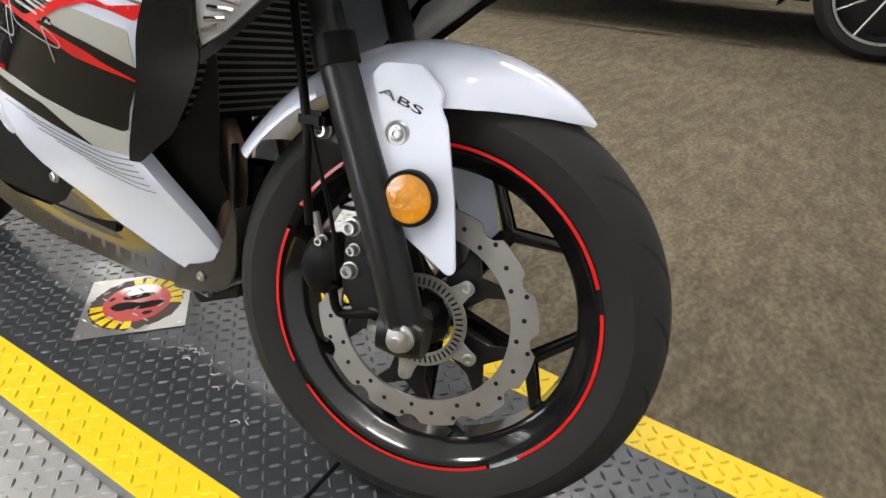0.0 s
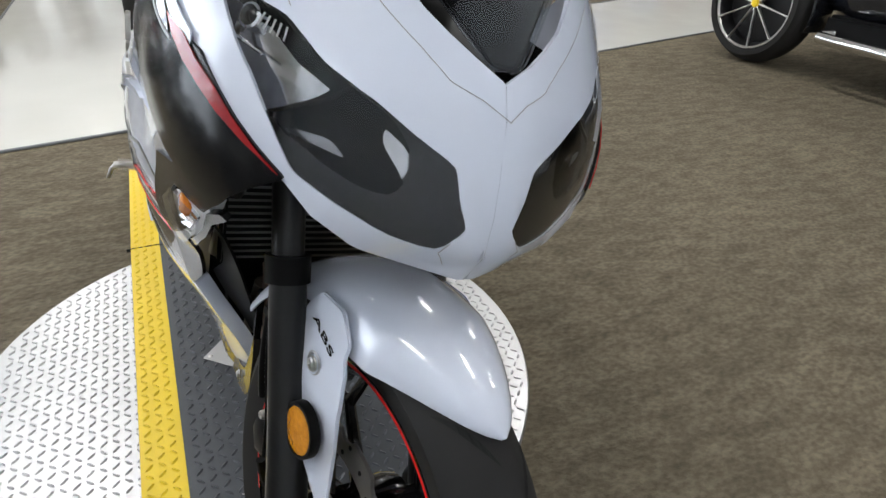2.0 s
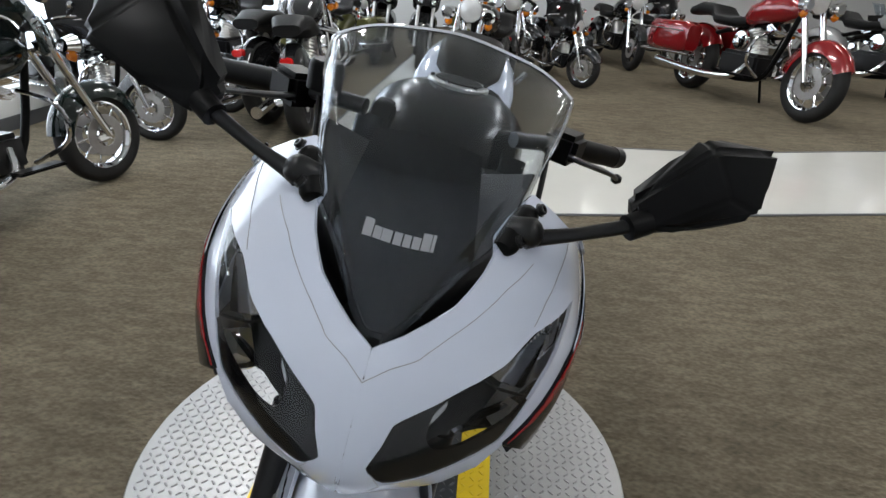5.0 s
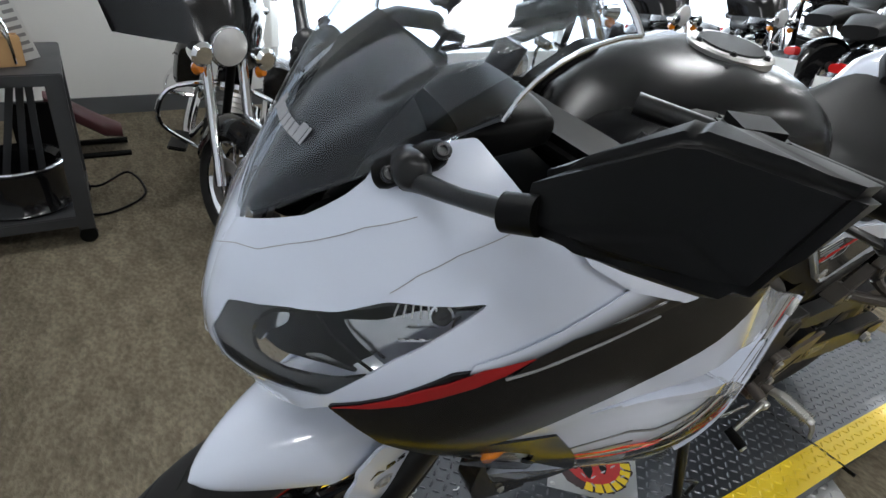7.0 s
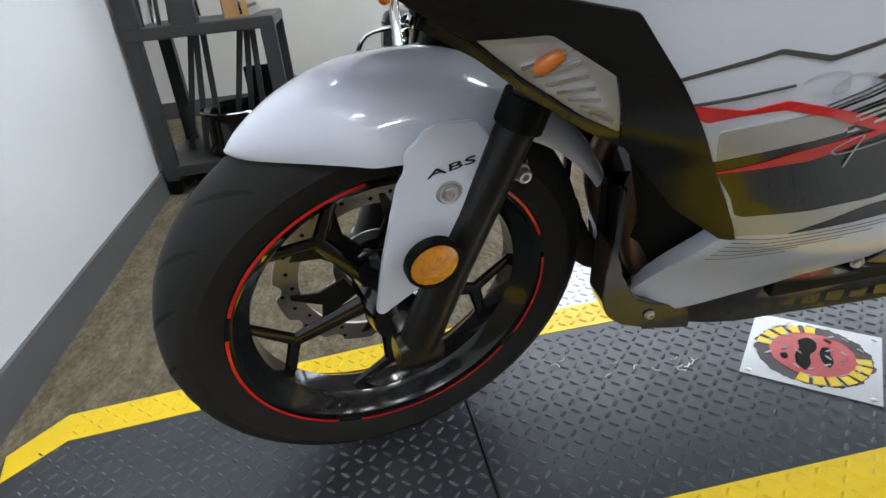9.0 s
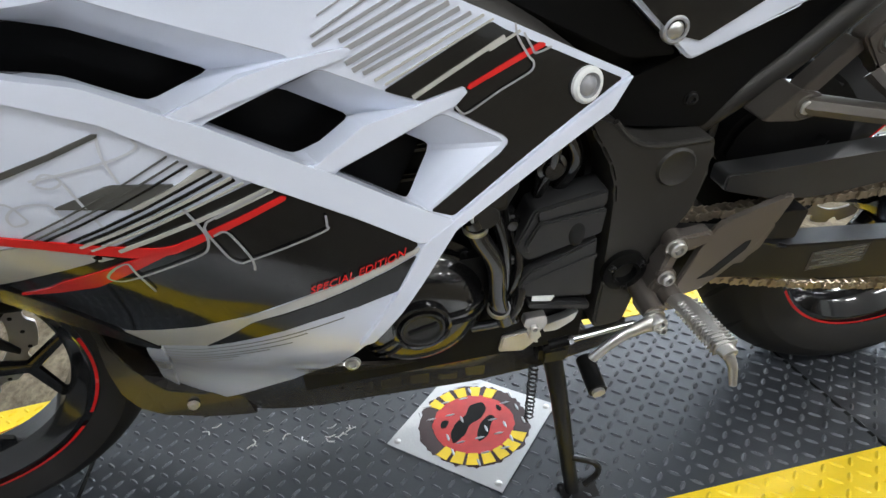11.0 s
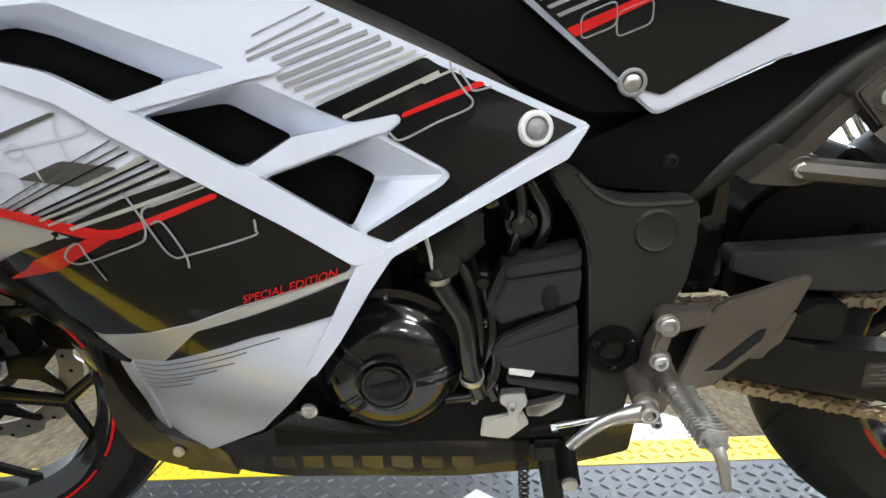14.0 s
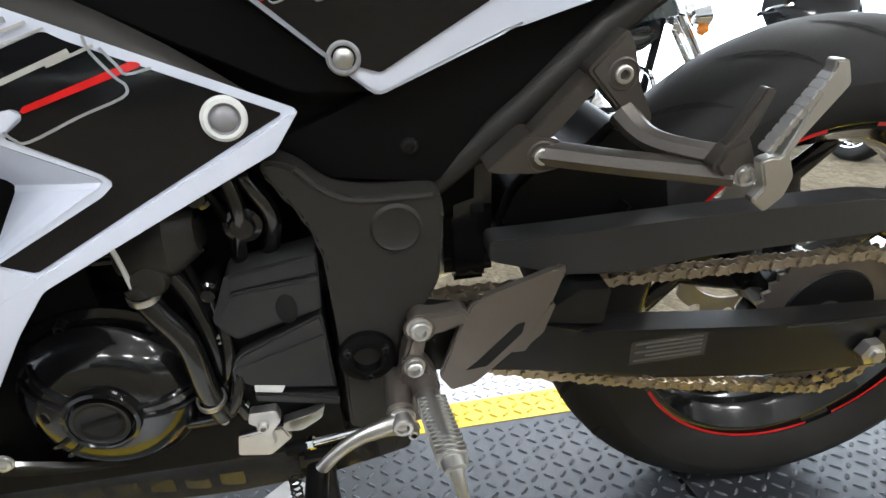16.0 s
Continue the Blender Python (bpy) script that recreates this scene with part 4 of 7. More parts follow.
# -------- headlight surround, dash, bars and mirrors
# the bars are turned with the fork, to the left
BAR = pose(-.25, 0, .042, 0, 0, 11.8) @ pose(.25, 0, 0)
part("dash", loft_bm([(-.115, 0, .955, .055, .020, .02, 3), (-.15, 0, .962, .070, .022, .03, 3), (-.20, 0, .968, .070, .022, .03, 3), (-.22, 0, .964, .060, .016, .03, 3)], 20), MATT, bike, "black instrument cluster")
part("inner_cowl", loft_bm([(-.03, 0, .82, .05, .04, .06, 3), (-.12, 0, .86, .11, .04, .1, 3), (-.26, 0, .87, .15, .03, .1, 3)], 20), MATT, bike, "black inner nose structure")
for s in (1, -1):
    y = lambda v: v * s
    head = bmesh.new()
    LEFT = ((-.058, .209, 1.031), (-.048, .224, 1.000), (-.086, .222, .999), (-.092, .212, 1.030), (-.0905, .280, 1.097), (-.120, .268, 1.100), (-.1206, .357, 1.106), (-.152, .330, 1.099), (-.155, .355, 1.100), (-.085, .352, 1.044), (-.068, .262, 1.004), (-.105, .325, 1.016), (-.075, .310, 1.055))
    RIGHT = ((-.048, .214, 1.026), (-.045, .232, .999), (-.080, .276, 1.100), (-.060, .335, 1.041), (-.049, .285, 1.017), (-.124, .262, 1.106), (-.164, .350, 1.104), (-.145, .360, 1.070), (-.098, .346, 1.033), (-.083, .224, 1.000), (-.090, .214, 1.032))
    for x, yy, z in LEFT if s > 0 else RIGHT:
        head.verts.new((x, yy, z) if s > 0 else (x, y(.222 + (yy - .222) * 1.22), 1.012 + (z - 1.012) * 1.15))
    bmesh.ops.convex_hull(head, input=head.verts)
    bmesh.ops.dissolve_limit(head, angle_limit=radians(6), verts=head.verts, edges=head.edges)
    bmesh.ops.bevel(head, geom=head.edges[:], offset=.009, segments=4, affect="EDGES", clamp_overlap=True)
    mirror = part("mirror", head, MATT, bike, "black wedge-shaped mirror head", angle=50)
    part("stem", tube_bm([(-.030, y(.116), .972), (-.035, y(.132), .977), (-.043, y(.170), .989), (-.054, y(.226), 1.012)], [.0100, .0085, .0068, .008], 12, 4), SATIN, bike, "black mirror stem")
    part("collar", tube_bm([(-.048, y(.212), 1.006), (-.058, y(.232), 1.015)], .0135, 14, 0), MATT, mirror)
    base = part("mirror_base", tube_bm([(-.014, y(.095), .962), (-.020, y(.098), .966), (-.052, y(.113), .988), (-.060, y(.117), .993)], [.008, .0135, .0135, .008], 14, 2, .9), MATT, bike, "black mirror mount with two bolts")
    part("joint", tube_bm([(-.038, y(.102), .974), (-.030, y(.123), .982), (-.027, y(.129), .985)], [.0165, .0150, .006], 18, 2), SATIN, base, "round joint housing")
    for x, yy, z in ((-.019, .109, .973), (-.052, .124, .998)):
        part("bolt", bolt_bm(.0058, 0, .006), SATIN, base, m=pose(x, y(yy), z) @ pose(0, 0, 0, 42 * 1, 0, -25 * s if s > 0 else 205))
    part("handlebar", tube_bm([BAR @ Vector(p) for p in [(-.255, y(.10), .965), (-.29, y(.17), .962), (-.35, y(.25), .950)]], .011, 10, 3), SATIN, bike)
    part("grip", tube_bm([BAR @ Vector(p) for p in [(-.325, y(.215), .955), (-.405, y(.315), .935)]], .0165, 14, 0), MATT, bike, "black rubber grip")
    part("bar_end", tube_bm([BAR @ Vector(p) for p in [(-.405, y(.315), .935), (-.418, y(.333), .932)]], .0175, 14, 0), SATIN, bike)
    part("switchgear", box_bm(-.03, .03, -.025, .025, -.022, .022, .008), MATT, bike, "black switch block", m=BAR @ pose(-.305, y(.192), .960, 0, 0, -36 * s))
    part("lever", tube_bm([BAR @ Vector(p) for p in [(-.285, y(.185), .955), (-.275, y(.21), .950), (-.335, y(.29), .925), (-.378, y(.325), .908)]], [.008, .006, .005, .006], 8, 4, .7), SATIN, bike, "black hand lever")
    part("lever_ball", lathe_bm([(0, -.009), (.006, -.007), (.009, 0), (.006, .007), (0, .009)], 12), SATIN, bike, m=BAR @ pose(-.380, y(.327), .907))
    part("brake_line", tube_bm([BAR @ Vector((-.28, y(.16), .965)), (-.18, y(.14), .93), (-.14, y(.11), .82), (-.16, y(.10), .70)], .004, 8, 5), MATT, bike)
part("top_clamp", box_bm(-.29, -.215, -.125, .125, .885, .91, .01), MATT, bike, "black top fork clamp", m=BAR)
part("reservoir", lathe_bm([(0, .0), (.022, .0), (.022, .03), (.018, .036), (0, .036)], 18), MATT, bike, m=BAR @ pose(-.255, -.155, .975, 90, 0, 0))

# -------- tank, seats and tail
TANKM = mat("black_tank_paint", (0.006, 0.006, 0.0065), 0.24, 0, 0.0, 0.2, 4, spec=0.22)
tank = part("fuel_tank", loft_bm([(-.285, 0, .88, .05, .05, .08, 2.6), (-.32, 0, .90, .085, .065, .12, 2.8), (-.40, 0, .90, .125, .098, .14, 3), (-.50, 0, .89, .140, .125, .14, 3), (-.60, 0, .88, .138, .122, .13, 3), (-.69, 0, .86, .115, .105, .12, 2.8), (-.76, 0, .83, .085, .08, .1, 2.6), (-.79, 0, .81, .06, .05, .08, 2.4)], 32), TANKM, bike, "gloss black fuel tank")
cap = part("filler_cap", disc_bm(.054, -.012, .006, 36, .003), STEEL, tank, "flush metal filler cap with bolts", m=pose(-.530, 0, 1.0125, 90, 0, 0))
part("cap_lid", disc_bm(.042, -.002, .008, 30, .002), MATT, cap)
for i in range(6):
    a = radians(60 * i + 20)
    part("cap_bolt", bolt_bm(.0035, .006, .0105), SATIN, cap, m=pose(.047 * math.cos(a), 0, .047 * math.sin(a)))
for s in (1, -1):
    part("tank_cover", plate_bm([(-.30, .92), (-.315, .945), (-.38, .985), (-.42, .985), (-.40, .90)], s * .078, s * .112, .004, .010), MATT, bike, "black tank side cover")
    part("knee_panel", plate_bm([(-.44, .83), (-.519, .790), (-.631, .744), (-.836, .637), (-.892, .635), (-.80, .715), (-.74, .775), (-.70, .86), (-.55, .86)], s * .095, s * .128, .006, .012), MATT, bike, "black textured knee panel")
    TAILP = [(-.771, .744), (-.86, .772), (-1.00, .752), (-1.10, .762), (-1.20, .81), (-1.33, .865), (-1.46, .90), (-1.45, .865), (-1.30, .79), (-1.20, .745), (-1.117, .708), (-1.00, .676), (-.895, .633)]
    tp = part("tail_panel", plate_bm(TAILP, s * .105, s * .140, .006, .008), WHITE, bike, "white tail side panel with black graphic")
    part("black_graphic", plate_bm([(-.782, .741), (-.86, .750), (-.953, .722), (-1.002, .708), (-.899, .652), (-.868, .662)], s * .1402, s * .1416, 0, .003), GLOSS, tp)
    part("red_graphic", plate_bm([(-.815, .712), (-.900, .742), (-.905, .737), (-.822, .705)], s * .1417, s * .1424, 0, 0), RED, tp)
    for i in range(3):
        part("stripe", plate_bm([(-.79 - .008 * i, .738 - .007 * i), (-.84 - .008 * i, .755 - .007 * i), (-.843 - .008 * i, .7525 - .007 * i), (-.793 - .008 * i, .7355 - .007 * i)], s * .1417, s * .1422, 0, 0), (PAPER, GREY, GREY)[i], tp)
    for cx in (-.842, -.872):
        lp = soften([(cx - .015, .712), (cx + .015, .702), (cx + .015, .722), (cx - .015, .732)], .006, 3)
        part("loop_graphic", tube_bm([(x, s * .1418, z) for x, z in lp + lp[:1]], .0008, 5, 0), GREY, tp)
    part("fastener", lathe_bm([(0, .0005), (.0085, .0005), (.0095, .0025), (.0112, .0025), (.0128, .001), (.0128, -.004)], 28), GREY, tp, m=pose(-.873, s * .1405, .664, 0, 0, 0 if s > 0 else 180))
    part("dome", lathe_bm([(0, .0048), (.0035, .0042), (.007, .0022), (.008, .0006)], 20), STEEL, tp, m=pose(-.873, s * .1405, .664, 0, 0, 0 if s > 0 else 180))
    part("side_cover", plate_bm([(-.808, .600), (-.895, .632), (-1.00, .674), (-1.117, .706), (-1.09, .68), (-.985, .605), (-.940, .553), (-.850, .566)], s * .085, s * .122, .006, .006), MATT, bike, "black side cover")
    part("screw", bolt_bm(.006, 0, .004), SATIN, bike, m=pose(-.918, s * .122, .587, 0, 0, 0 if s > 0 else 180))
    part("subframe_tube", tube_bm([(-.935, s * .105, .545), (-1.02, s * .118, .615), (-1.11, s * .12, .69), (-1.30, s * .11, .80)], .014, 12, 4), FRAMEM, bike, "dark tubular subframe rail")
part("rider_seat", loft_bm([(-.72, 0, .83, .06, .05, .05, 2.6), (-.80, 0, .82, .11, .042, .07, 3), (-.92, 0, .81, .148, .040, .07, 3), (-1.04, 0, .825, .152, .055, .07, 3), (-1.11, 0, .86, .125, .065, .06, 3)], 24), SEATM, bike, "black textured rider seat")
part("tail_body", loft_bm([(-1.02, 0, .79, .10, .05, .06, 3), (-1.09, 0, .83, .137, .075, .08, 3), (-1.15, 0, .87, .142, .085, .09, 3.4), (-1.27, 0, .90, .138, .088, .08, 3.4), (-1.40, 0, .93, .115, .075, .06, 3.2), (-1.52, 0, .95, .07, .05, .04, 3)], 28), WHITE, bike, "white tail fairing")
part("pillion_seat", loft_bm([(-1.10, 0, .925, .05, .008, .03, 3), (-1.14, 0, .948, .088, .018, .03, 3), (-1.27, 0, .985, .098, .026, .03, 3), (-1.39, 0, 1.00, .08, .024, .03, 3), (-1.44, 0, .995, .055, .01, .03, 3)], 24), SEATM, bike, "black pillion seat")
part("tail_lamp", loft_bm([(-1.47, 0, .935, .06, .035, .03, 3), (-1.52, 0, .935, .05, .03, .025, 3), (-1.53, 0, .935, .03, .02, .015, 3)], 18), REDLENS, bike, "red tail lamp")
part("tail_plate_holder", tube_bm([(-1.36, 0, .86), (-1.48, 0, .74), (-1.55, 0, .62)], [.03, .025, .02], 10, 4, .5), MATT, bike, "black number plate hanger")

# -------- front end, steered to the left
FW = Matrix(((.980, -.193, -.055, .003), (.201, .942, .269, .060), (0, -.275, .962, .285), (0, 0, 0, 1)))
FRONT = Matrix.Rotation(radians(LEAN), 4, "X") @ FW


RIMM = mat("gloss_black_wheel_paint", (0.006, 0.006, 0.0066), 0.14, 0.0, 0.4, 0.2, 8)


def tyre_bm(r, w, rim, crown=.42):
    h = w / 2
    pts = [(rim, -h * .80), (rim + .012, -h * .92), (rim + (r - rim) * .45, -h)]
    for a in np.linspace(-80, 80, 17):
        c = radians(a)
        pts.append((r - h * .86 * (1 - math.cos(c)), h * .995 * math.sin(c) / math.sin(radians(80))))
    pts += [(rim + (r - rim) * .45, h), (rim + .012, h * .92), (rim, h * .80)]
    return lathe_bm(pts, 96)


def grooves_bm(r, w, count, bm=None):
    """Slanted tread cuts, as thin dark slivers just proud of the tread."""
    bm = bmesh.new()
    h = w / 2
    for i in range(count):
        for s in (1, -1):
            t0 = 2 * math.pi * (i + (.5 if s > 0 else 0)) / count
            prev = None
            for k in range(7):
                f = k / 6
                y = s * h * (.12 + .72 * f)
                t = t0 + .24 * f
                c = math.asin(min(.98, y / (h * .995) * math.sin(radians(80))))
                rr = r - h * .86 * (1 - math.cos(c)) + .0006
                wd = .013 * math.sin(math.pi * min(.97, .06 + f * .9)) / r
                row = [bm.verts.new((rr * math.cos(t + d), y, rr * math.sin(t + d))) for d in (-wd / 2, wd / 2)]
                if prev:
                    bm.faces.new((prev[0], prev[1], row[1], row[0]))
                prev = row
    return bm


GROOVE = mat("tread_groove", (0.006, 0.006, 0.006), 0.9)


def rim_bm(R, w):
    h = w / 2
    prof = [(R + .008, -h), (R + .004, -h + .004), (R - .006, -h + .006), (R - .012, -h + .014), (R - .022, -h * .55), (R - .030, -h * .35), (R - .030, h * .35), (R - .022, h * .55), (R - .012, h - .014), (R - .006, h - .006), (R + .004, h - .004), (R + .008, h), (R + .002, h * .5), (R + .002, -h * .5)]
    return lathe_bm(prof, 96, closed=True)


def spokes(wheel, R, hub, hubw, joint, off, material, spread=18.5, slim=1.0):
    """A hub and five forked spokes."""
    part("hub", lathe_bm([(.014, -hubw), (hub, -hubw), (hub + .006, -hubw * .6), (hub + .004, 0), (hub + .006, hubw * .6), (hub, hubw), (.014, hubw)], 36, closed=True), material, wheel)
    bm = bmesh.new()
    j = Vector((joint, 0, 0))
    tube_bm([(hub * .9, 0, 0), j], [.014 * slim, .0095 * slim], 8, 0, 1.7, bm)
    for d in (-spread, spread):
        b = radians(d)
        tube_bm([j * .97, ((R - .026) * math.cos(b), 0, (R - .026) * math.sin(b))], [.0088 * slim, .0072 * slim], 8, 0, 1.7, bm)
    first = part("spoke", bm, material, wheel)
    for i in range(5):
        ob = first if i == 0 else new("spoke", first.data)
        ob.parent = wheel
        ob.matrix_basis = Matrix.Rotation(-radians(off + 72 * i), 4, "Y")
    return wheel


def stripe_bm(R, y, arcs, w=.0042):
    bm = bmesh.new()
    for a, b in arcs:
        merge(bm, lathe_bm([(R - w / 2, y), (R + w / 2, y)], 40, (a, b)))
    return bm


wheel = part("front_wheel", rim_bm(.216, .092), RIMM, bike, "black five-spoke alloy front wheel with red rim stripes", m=FRONT)
spokes(wheel, .216, .036, .055, .145, -18, RIMM, slim=.68)
part("tyre", tyre_bm(.293, .112, .220), TYRE, wheel, "black front tyre with slanted grooves")
part("tread_groove", grooves_bm(.293, .112, 20), GROOVE, wheel, smooth=False)
for y, arcs in ((.0465, ((-140, -72), (-62, 10), (20, 82), (92, 160), (172, 212))), (-.0465, ((-48, 14), (22, 150), (160, 212), (222, 300)))):
    for a in arcs:
        part("rim_stripe", stripe_bm(.2165, y, (a,)), RED, wheel, "red rim stripe")


def wave_disc_bm(R, r, y0, y1, lobes=12, holes=True):
    bm = bmesh.new()
    seg = lobes * 10
    rows = []
    for i in range(seg):
        t = 2 * math.pi * i / seg
        ph = (i % 10) / 10
        ro = R - .006 * (abs(math.sin(math.pi * ph)) ** 4 < .02) - .004 * max(0, math.cos(2 * math.pi * ph)) ** 3
        ri = r
        c, s = math.cos(t), math.sin(t)
        rows.append([bm.verts.new((a * c, y, a * s)) for a, y in ((ri, y0), (ro, y0), (ro, y1), (ri, y1))])
    for i in range(seg):
        p, q = rows[i], rows[(i + 1) % seg]
        for j in range(4):
            bm.faces.new((p[j], p[(j + 1) % 4], q[(j + 1) % 4], q[j]))
    return bm


disc = part("brake_disc", wave_disc_bm(.146, .112, -.058, -.0535), DISCM, wheel, "wave-edged steel brake disc with drilled holes")
hole = None
for i in range(36):
    a = radians(10 * i + (i % 3) * 2.5)
    r = (.121, .129, .137)[i % 3]
    if hole is None:
        hole = part("drilled_hole", lathe_bm([(0, -.0006), (.0031, -.0006), (.0031, .0052), (0, .0052)], 8), GROOVE, disc, smooth=False)
        ob = hole
    else:
        ob = new("drilled_hole", hole.data)
        ob.parent = disc
    ob.matrix_basis = Matrix.Translation((r * math.cos(a), -.058, r * math.sin(a)))
carrier = bmesh.new()
for i in range(5):
    a = 45 + 72 * i
    merge(carrier, plate_bm([(.045, -.020), (.085, -.024), (.118, -.048), (.121, -.040), (.095, 0), (.121, .040), (.118, .048), (.085, .024), (.045, .020)], -.0535, -.049, .001), Matrix.Rotation(radians(-a), 4, "Y"))
part("disc_carrier", carrier, SATIN, wheel, "black disc carrier")
ring = bmesh.new()
merge(ring, lathe_bm([(.044, -.066), (.060, -.066), (.060, -.063), (.044, -.063)], 60, closed=True))
for i in range(5):
    a = radians(45 + 72 * i)
    merge(ring, plate_bm([(.054, -.014), (.070, -.010), (.082, -.009), (.086, 0), (.082, .009), (.070, .010), (.054, .014)], -.066, -.063, .0008, .004), Matrix.Rotation(-a, 4, "Y"))
abs_ring = part("abs_ring", ring, STEEL, wheel, "slotted silver wheel-speed ring")
slots = bmesh.new()
for i in range(48):
    a = radians(7.5 * i)
    merge(slots, box_bm(.047, .056, -.0668, -.0655, -.0011, .0011), Matrix.Rotation(-a, 4, "Y"))
part("slot", slots, GROOVE, abs_ring, smooth=False)
for i in range(5):
    a = radians(45 + 72 * i)
    part("bolt", bolt_bm(.007, .063, .072), STEEL, wheel, m=Matrix.Translation((.076 * math.cos(a), 0, .076 * math.sin(a))) @ pose(0, 0, 0, 0, 0, 180))
part("axle", lathe_bm([(0, -.146), (.0065, -.146), (.0065, -.140), (.0135, -.139), (.0135, -.130), (.017, -.129), (.017, -.103), (.012, -.102), (.012, .10), (.019, .104), (.019, .110), (.014, .112), (.013, .120), (.008, .121), (0, .121)], 6 * 4), STEEL, wheel, "steel axle with nut")

for s in (1, -1):
    ly = .106 if s > 0 else -.106
    leg = part("fork_leg", tube_bm([(-.005, ly, .008), (-.013, ly, .03), (-.050, ly, .13), (-.081, ly, .205), (-.117, ly, .295)], [.0245, .0250, .0235, .0220, .0210], 24, 4), SATIN, bike, "black fork slider", m=FRONT)
    part("axle_clamp", loft_bm([(-.032, ly, -.004, .020, .026, .022, 3), (-.004, ly, -.004, .022, .03, .027, 3), (.024, ly, -.004, .020, .022, .022, 3)], 16), SATIN, leg)
    part("dust_seal", tube_bm([(-.115, ly, .288), (-.125, ly, .318)], .026, 20, 0), MATT, leg, "black dust seal")
    part("stanchion", tube_bm([(-.119, ly, .300), (-.264, ly, .70)], .0185, 18, 0), SATIN, leg)
part("lower_clamp", box_bm(-.06, .045, -.125, .125, -.018, .018, .01), SATIN, bike, "black lower fork clamp", m=FRONT @ pose(-.205, 0, .565, 0, -20, 0))


def fender(u, v):
    """u from the tip to the tail, v across."""
    deg = 58 + 89 * u
    a = radians(deg)
    f = abs(2 * v - 1) * math.pi / 2
    side = 1 if v > .5 else -1
    r = float(np.interp(deg, (58, 61, 64, 70, 78, 88, 98, 115, 151), (.3065, .311, .3145, .3200, .326, .331, .335, .335, .330)))
    low = float(np.interp(deg, (58, 63, 69, 75, 82, 90, 96, 106, 120, 151), (.3015, .290, .279, .270, .262, .257, .257, .285, .292, .300)))
    w = (.088 if side > 0 else .081) * min(1, (.003 + u * 3.4) ** .62) * (1 - .12 * max(0, u - .6))
    y = w * math.sin(f) ** .85
    rr = low + (r - low) * math.cos(f) ** .92 if math.cos(f) > 1e-6 else low
    return Vector((rr * math.cos(a), side * y, rr * math.sin(a)))


fen = part("front_fender", grid_bm(fender, 56, 28, .003), WHITE, bike, "pearl white front fender", m=FRONT)
for s in (1, -1):
    def cover(x, z):
        return s * ((.090 if s > 0 else .080) + .014 * min(1, max(0, (.30 - z) / .10)))

    bm = bmesh.new()
    pts = soften([(-.100, .245), (-.090, .275), (-.072, .298), (-.025, .300), (.005, .274), (.003, .258), (.014, .243), (.024, .205), (.034, .160), (.046, .082), (.038, .074), (-.020, .112), (-.058, .135), (-.054, .155), (-.072, .190)], .007, 3)
    bm = plate_bm(pts, 0, .005, .0015)
    bmesh.ops.triangulate(bm, faces=bm.faces)
    bmesh.ops.subdivide_edges(bm, edges=[e for e in bm.edges if e.calc_length() > .03], cuts=2, use_grid_fill=False)
    for v in bm.verts:
        v.co.y = cover(v.co.x, v.co.z) + s * v.co.y
    part("fork_cover", bm, WHITE, fen, "white leg cover of the fender", angle=30)
    part("bolt", bolt_bm(.0075, 0, .004), STEEL, fen, m=pose(-.042, s * .102 + .005, .224, 0, 0, 0 if s > 0 else 180))
    part("bolt_recess", lathe_bm([(.0105, 0), (.0125, .0015), (.015, 0)], 24), GREY, fen, m=pose(-.042, s * .101 + .005, .224, 0, 0, 0 if s > 0 else 180))
    t = text_bm("ABS", .021, .0004)
    for v in t.verts:
        a, b = v.co.x * 1.55, v.co.y * .54
        x = -.046 - a
        z = .249 + a * .14 + b
        if s < 0:
            x = -.044 + a + b * .3
            z = .256 - a * .33 + b
        v.co = (x, cover(x, z) + s * (.0058 + v.co.z), z)
    part("lettering", t, GLOSS, fen, "black ABS lettering")
    refl = part("reflector", lathe_bm([(0, .0085), (.014, .0080), (.027, .006), (.0285, .004), (.0285, 0)], 16), REFLEX, bike, "round faceted amber side reflector", m=FRONT @ pose(-.014, .131 if s > 0 else -.110, .158, 0, 0, 0 if s > 0 else 180), smooth=False)
    part("rim", lathe_bm([(.0275, .0065), (.031, .0065), (.032, .004), (.032, -.005), (.0, -.005)], 40), MATT, refl)
    part("stay", box_bm(-.006, .006, -.022, 0, -.006, .006, .002), MATT, refl)
# caliper, bracket and hoses on the right leg
part("brake_caliper", loft_bm([(-.030, 0, 0, .014, .022, .022, 3), (-.022, 0, 0, .026, .030, .030, 3), (0, 0, 0, .030, .042, .044, 3), (.022, 0, 0, .026, .032, .034, 3), (.030, 0, 0, .014, .022, .022, 3)], 18), MATT, bike, "black brake caliper", m=FRONT @ pose(-.128, -.068, .050, 0, 18, 0))
part("caliper_bracket", plate_bm([(-.10, .115), (-.075, .125), (-.045, .06), (-.04, -.01), (-.07, -.02), (-.10, .03)], -.088, -.078, .002, .008), SATIN, bike, "black caliper bracket", m=FRONT)
for x, z, r in ((-.091, .106, .009), (-.086, .079, .0065), (-.089, .052, .009), (-.130, .082, .006)):
    part("bolt", bolt_bm(r, .086, .099), STEEL, bike, m=FRONT @ Matrix.Translation((x, 0, z)) @ pose(0, 0, 0, 0, 0, 180))
part("bleed_nipple", tube_bm([(-.135, -.085, .085), (-.142, -.088, .115)], .005, 8, 0), STEEL, bike, m=FRONT)
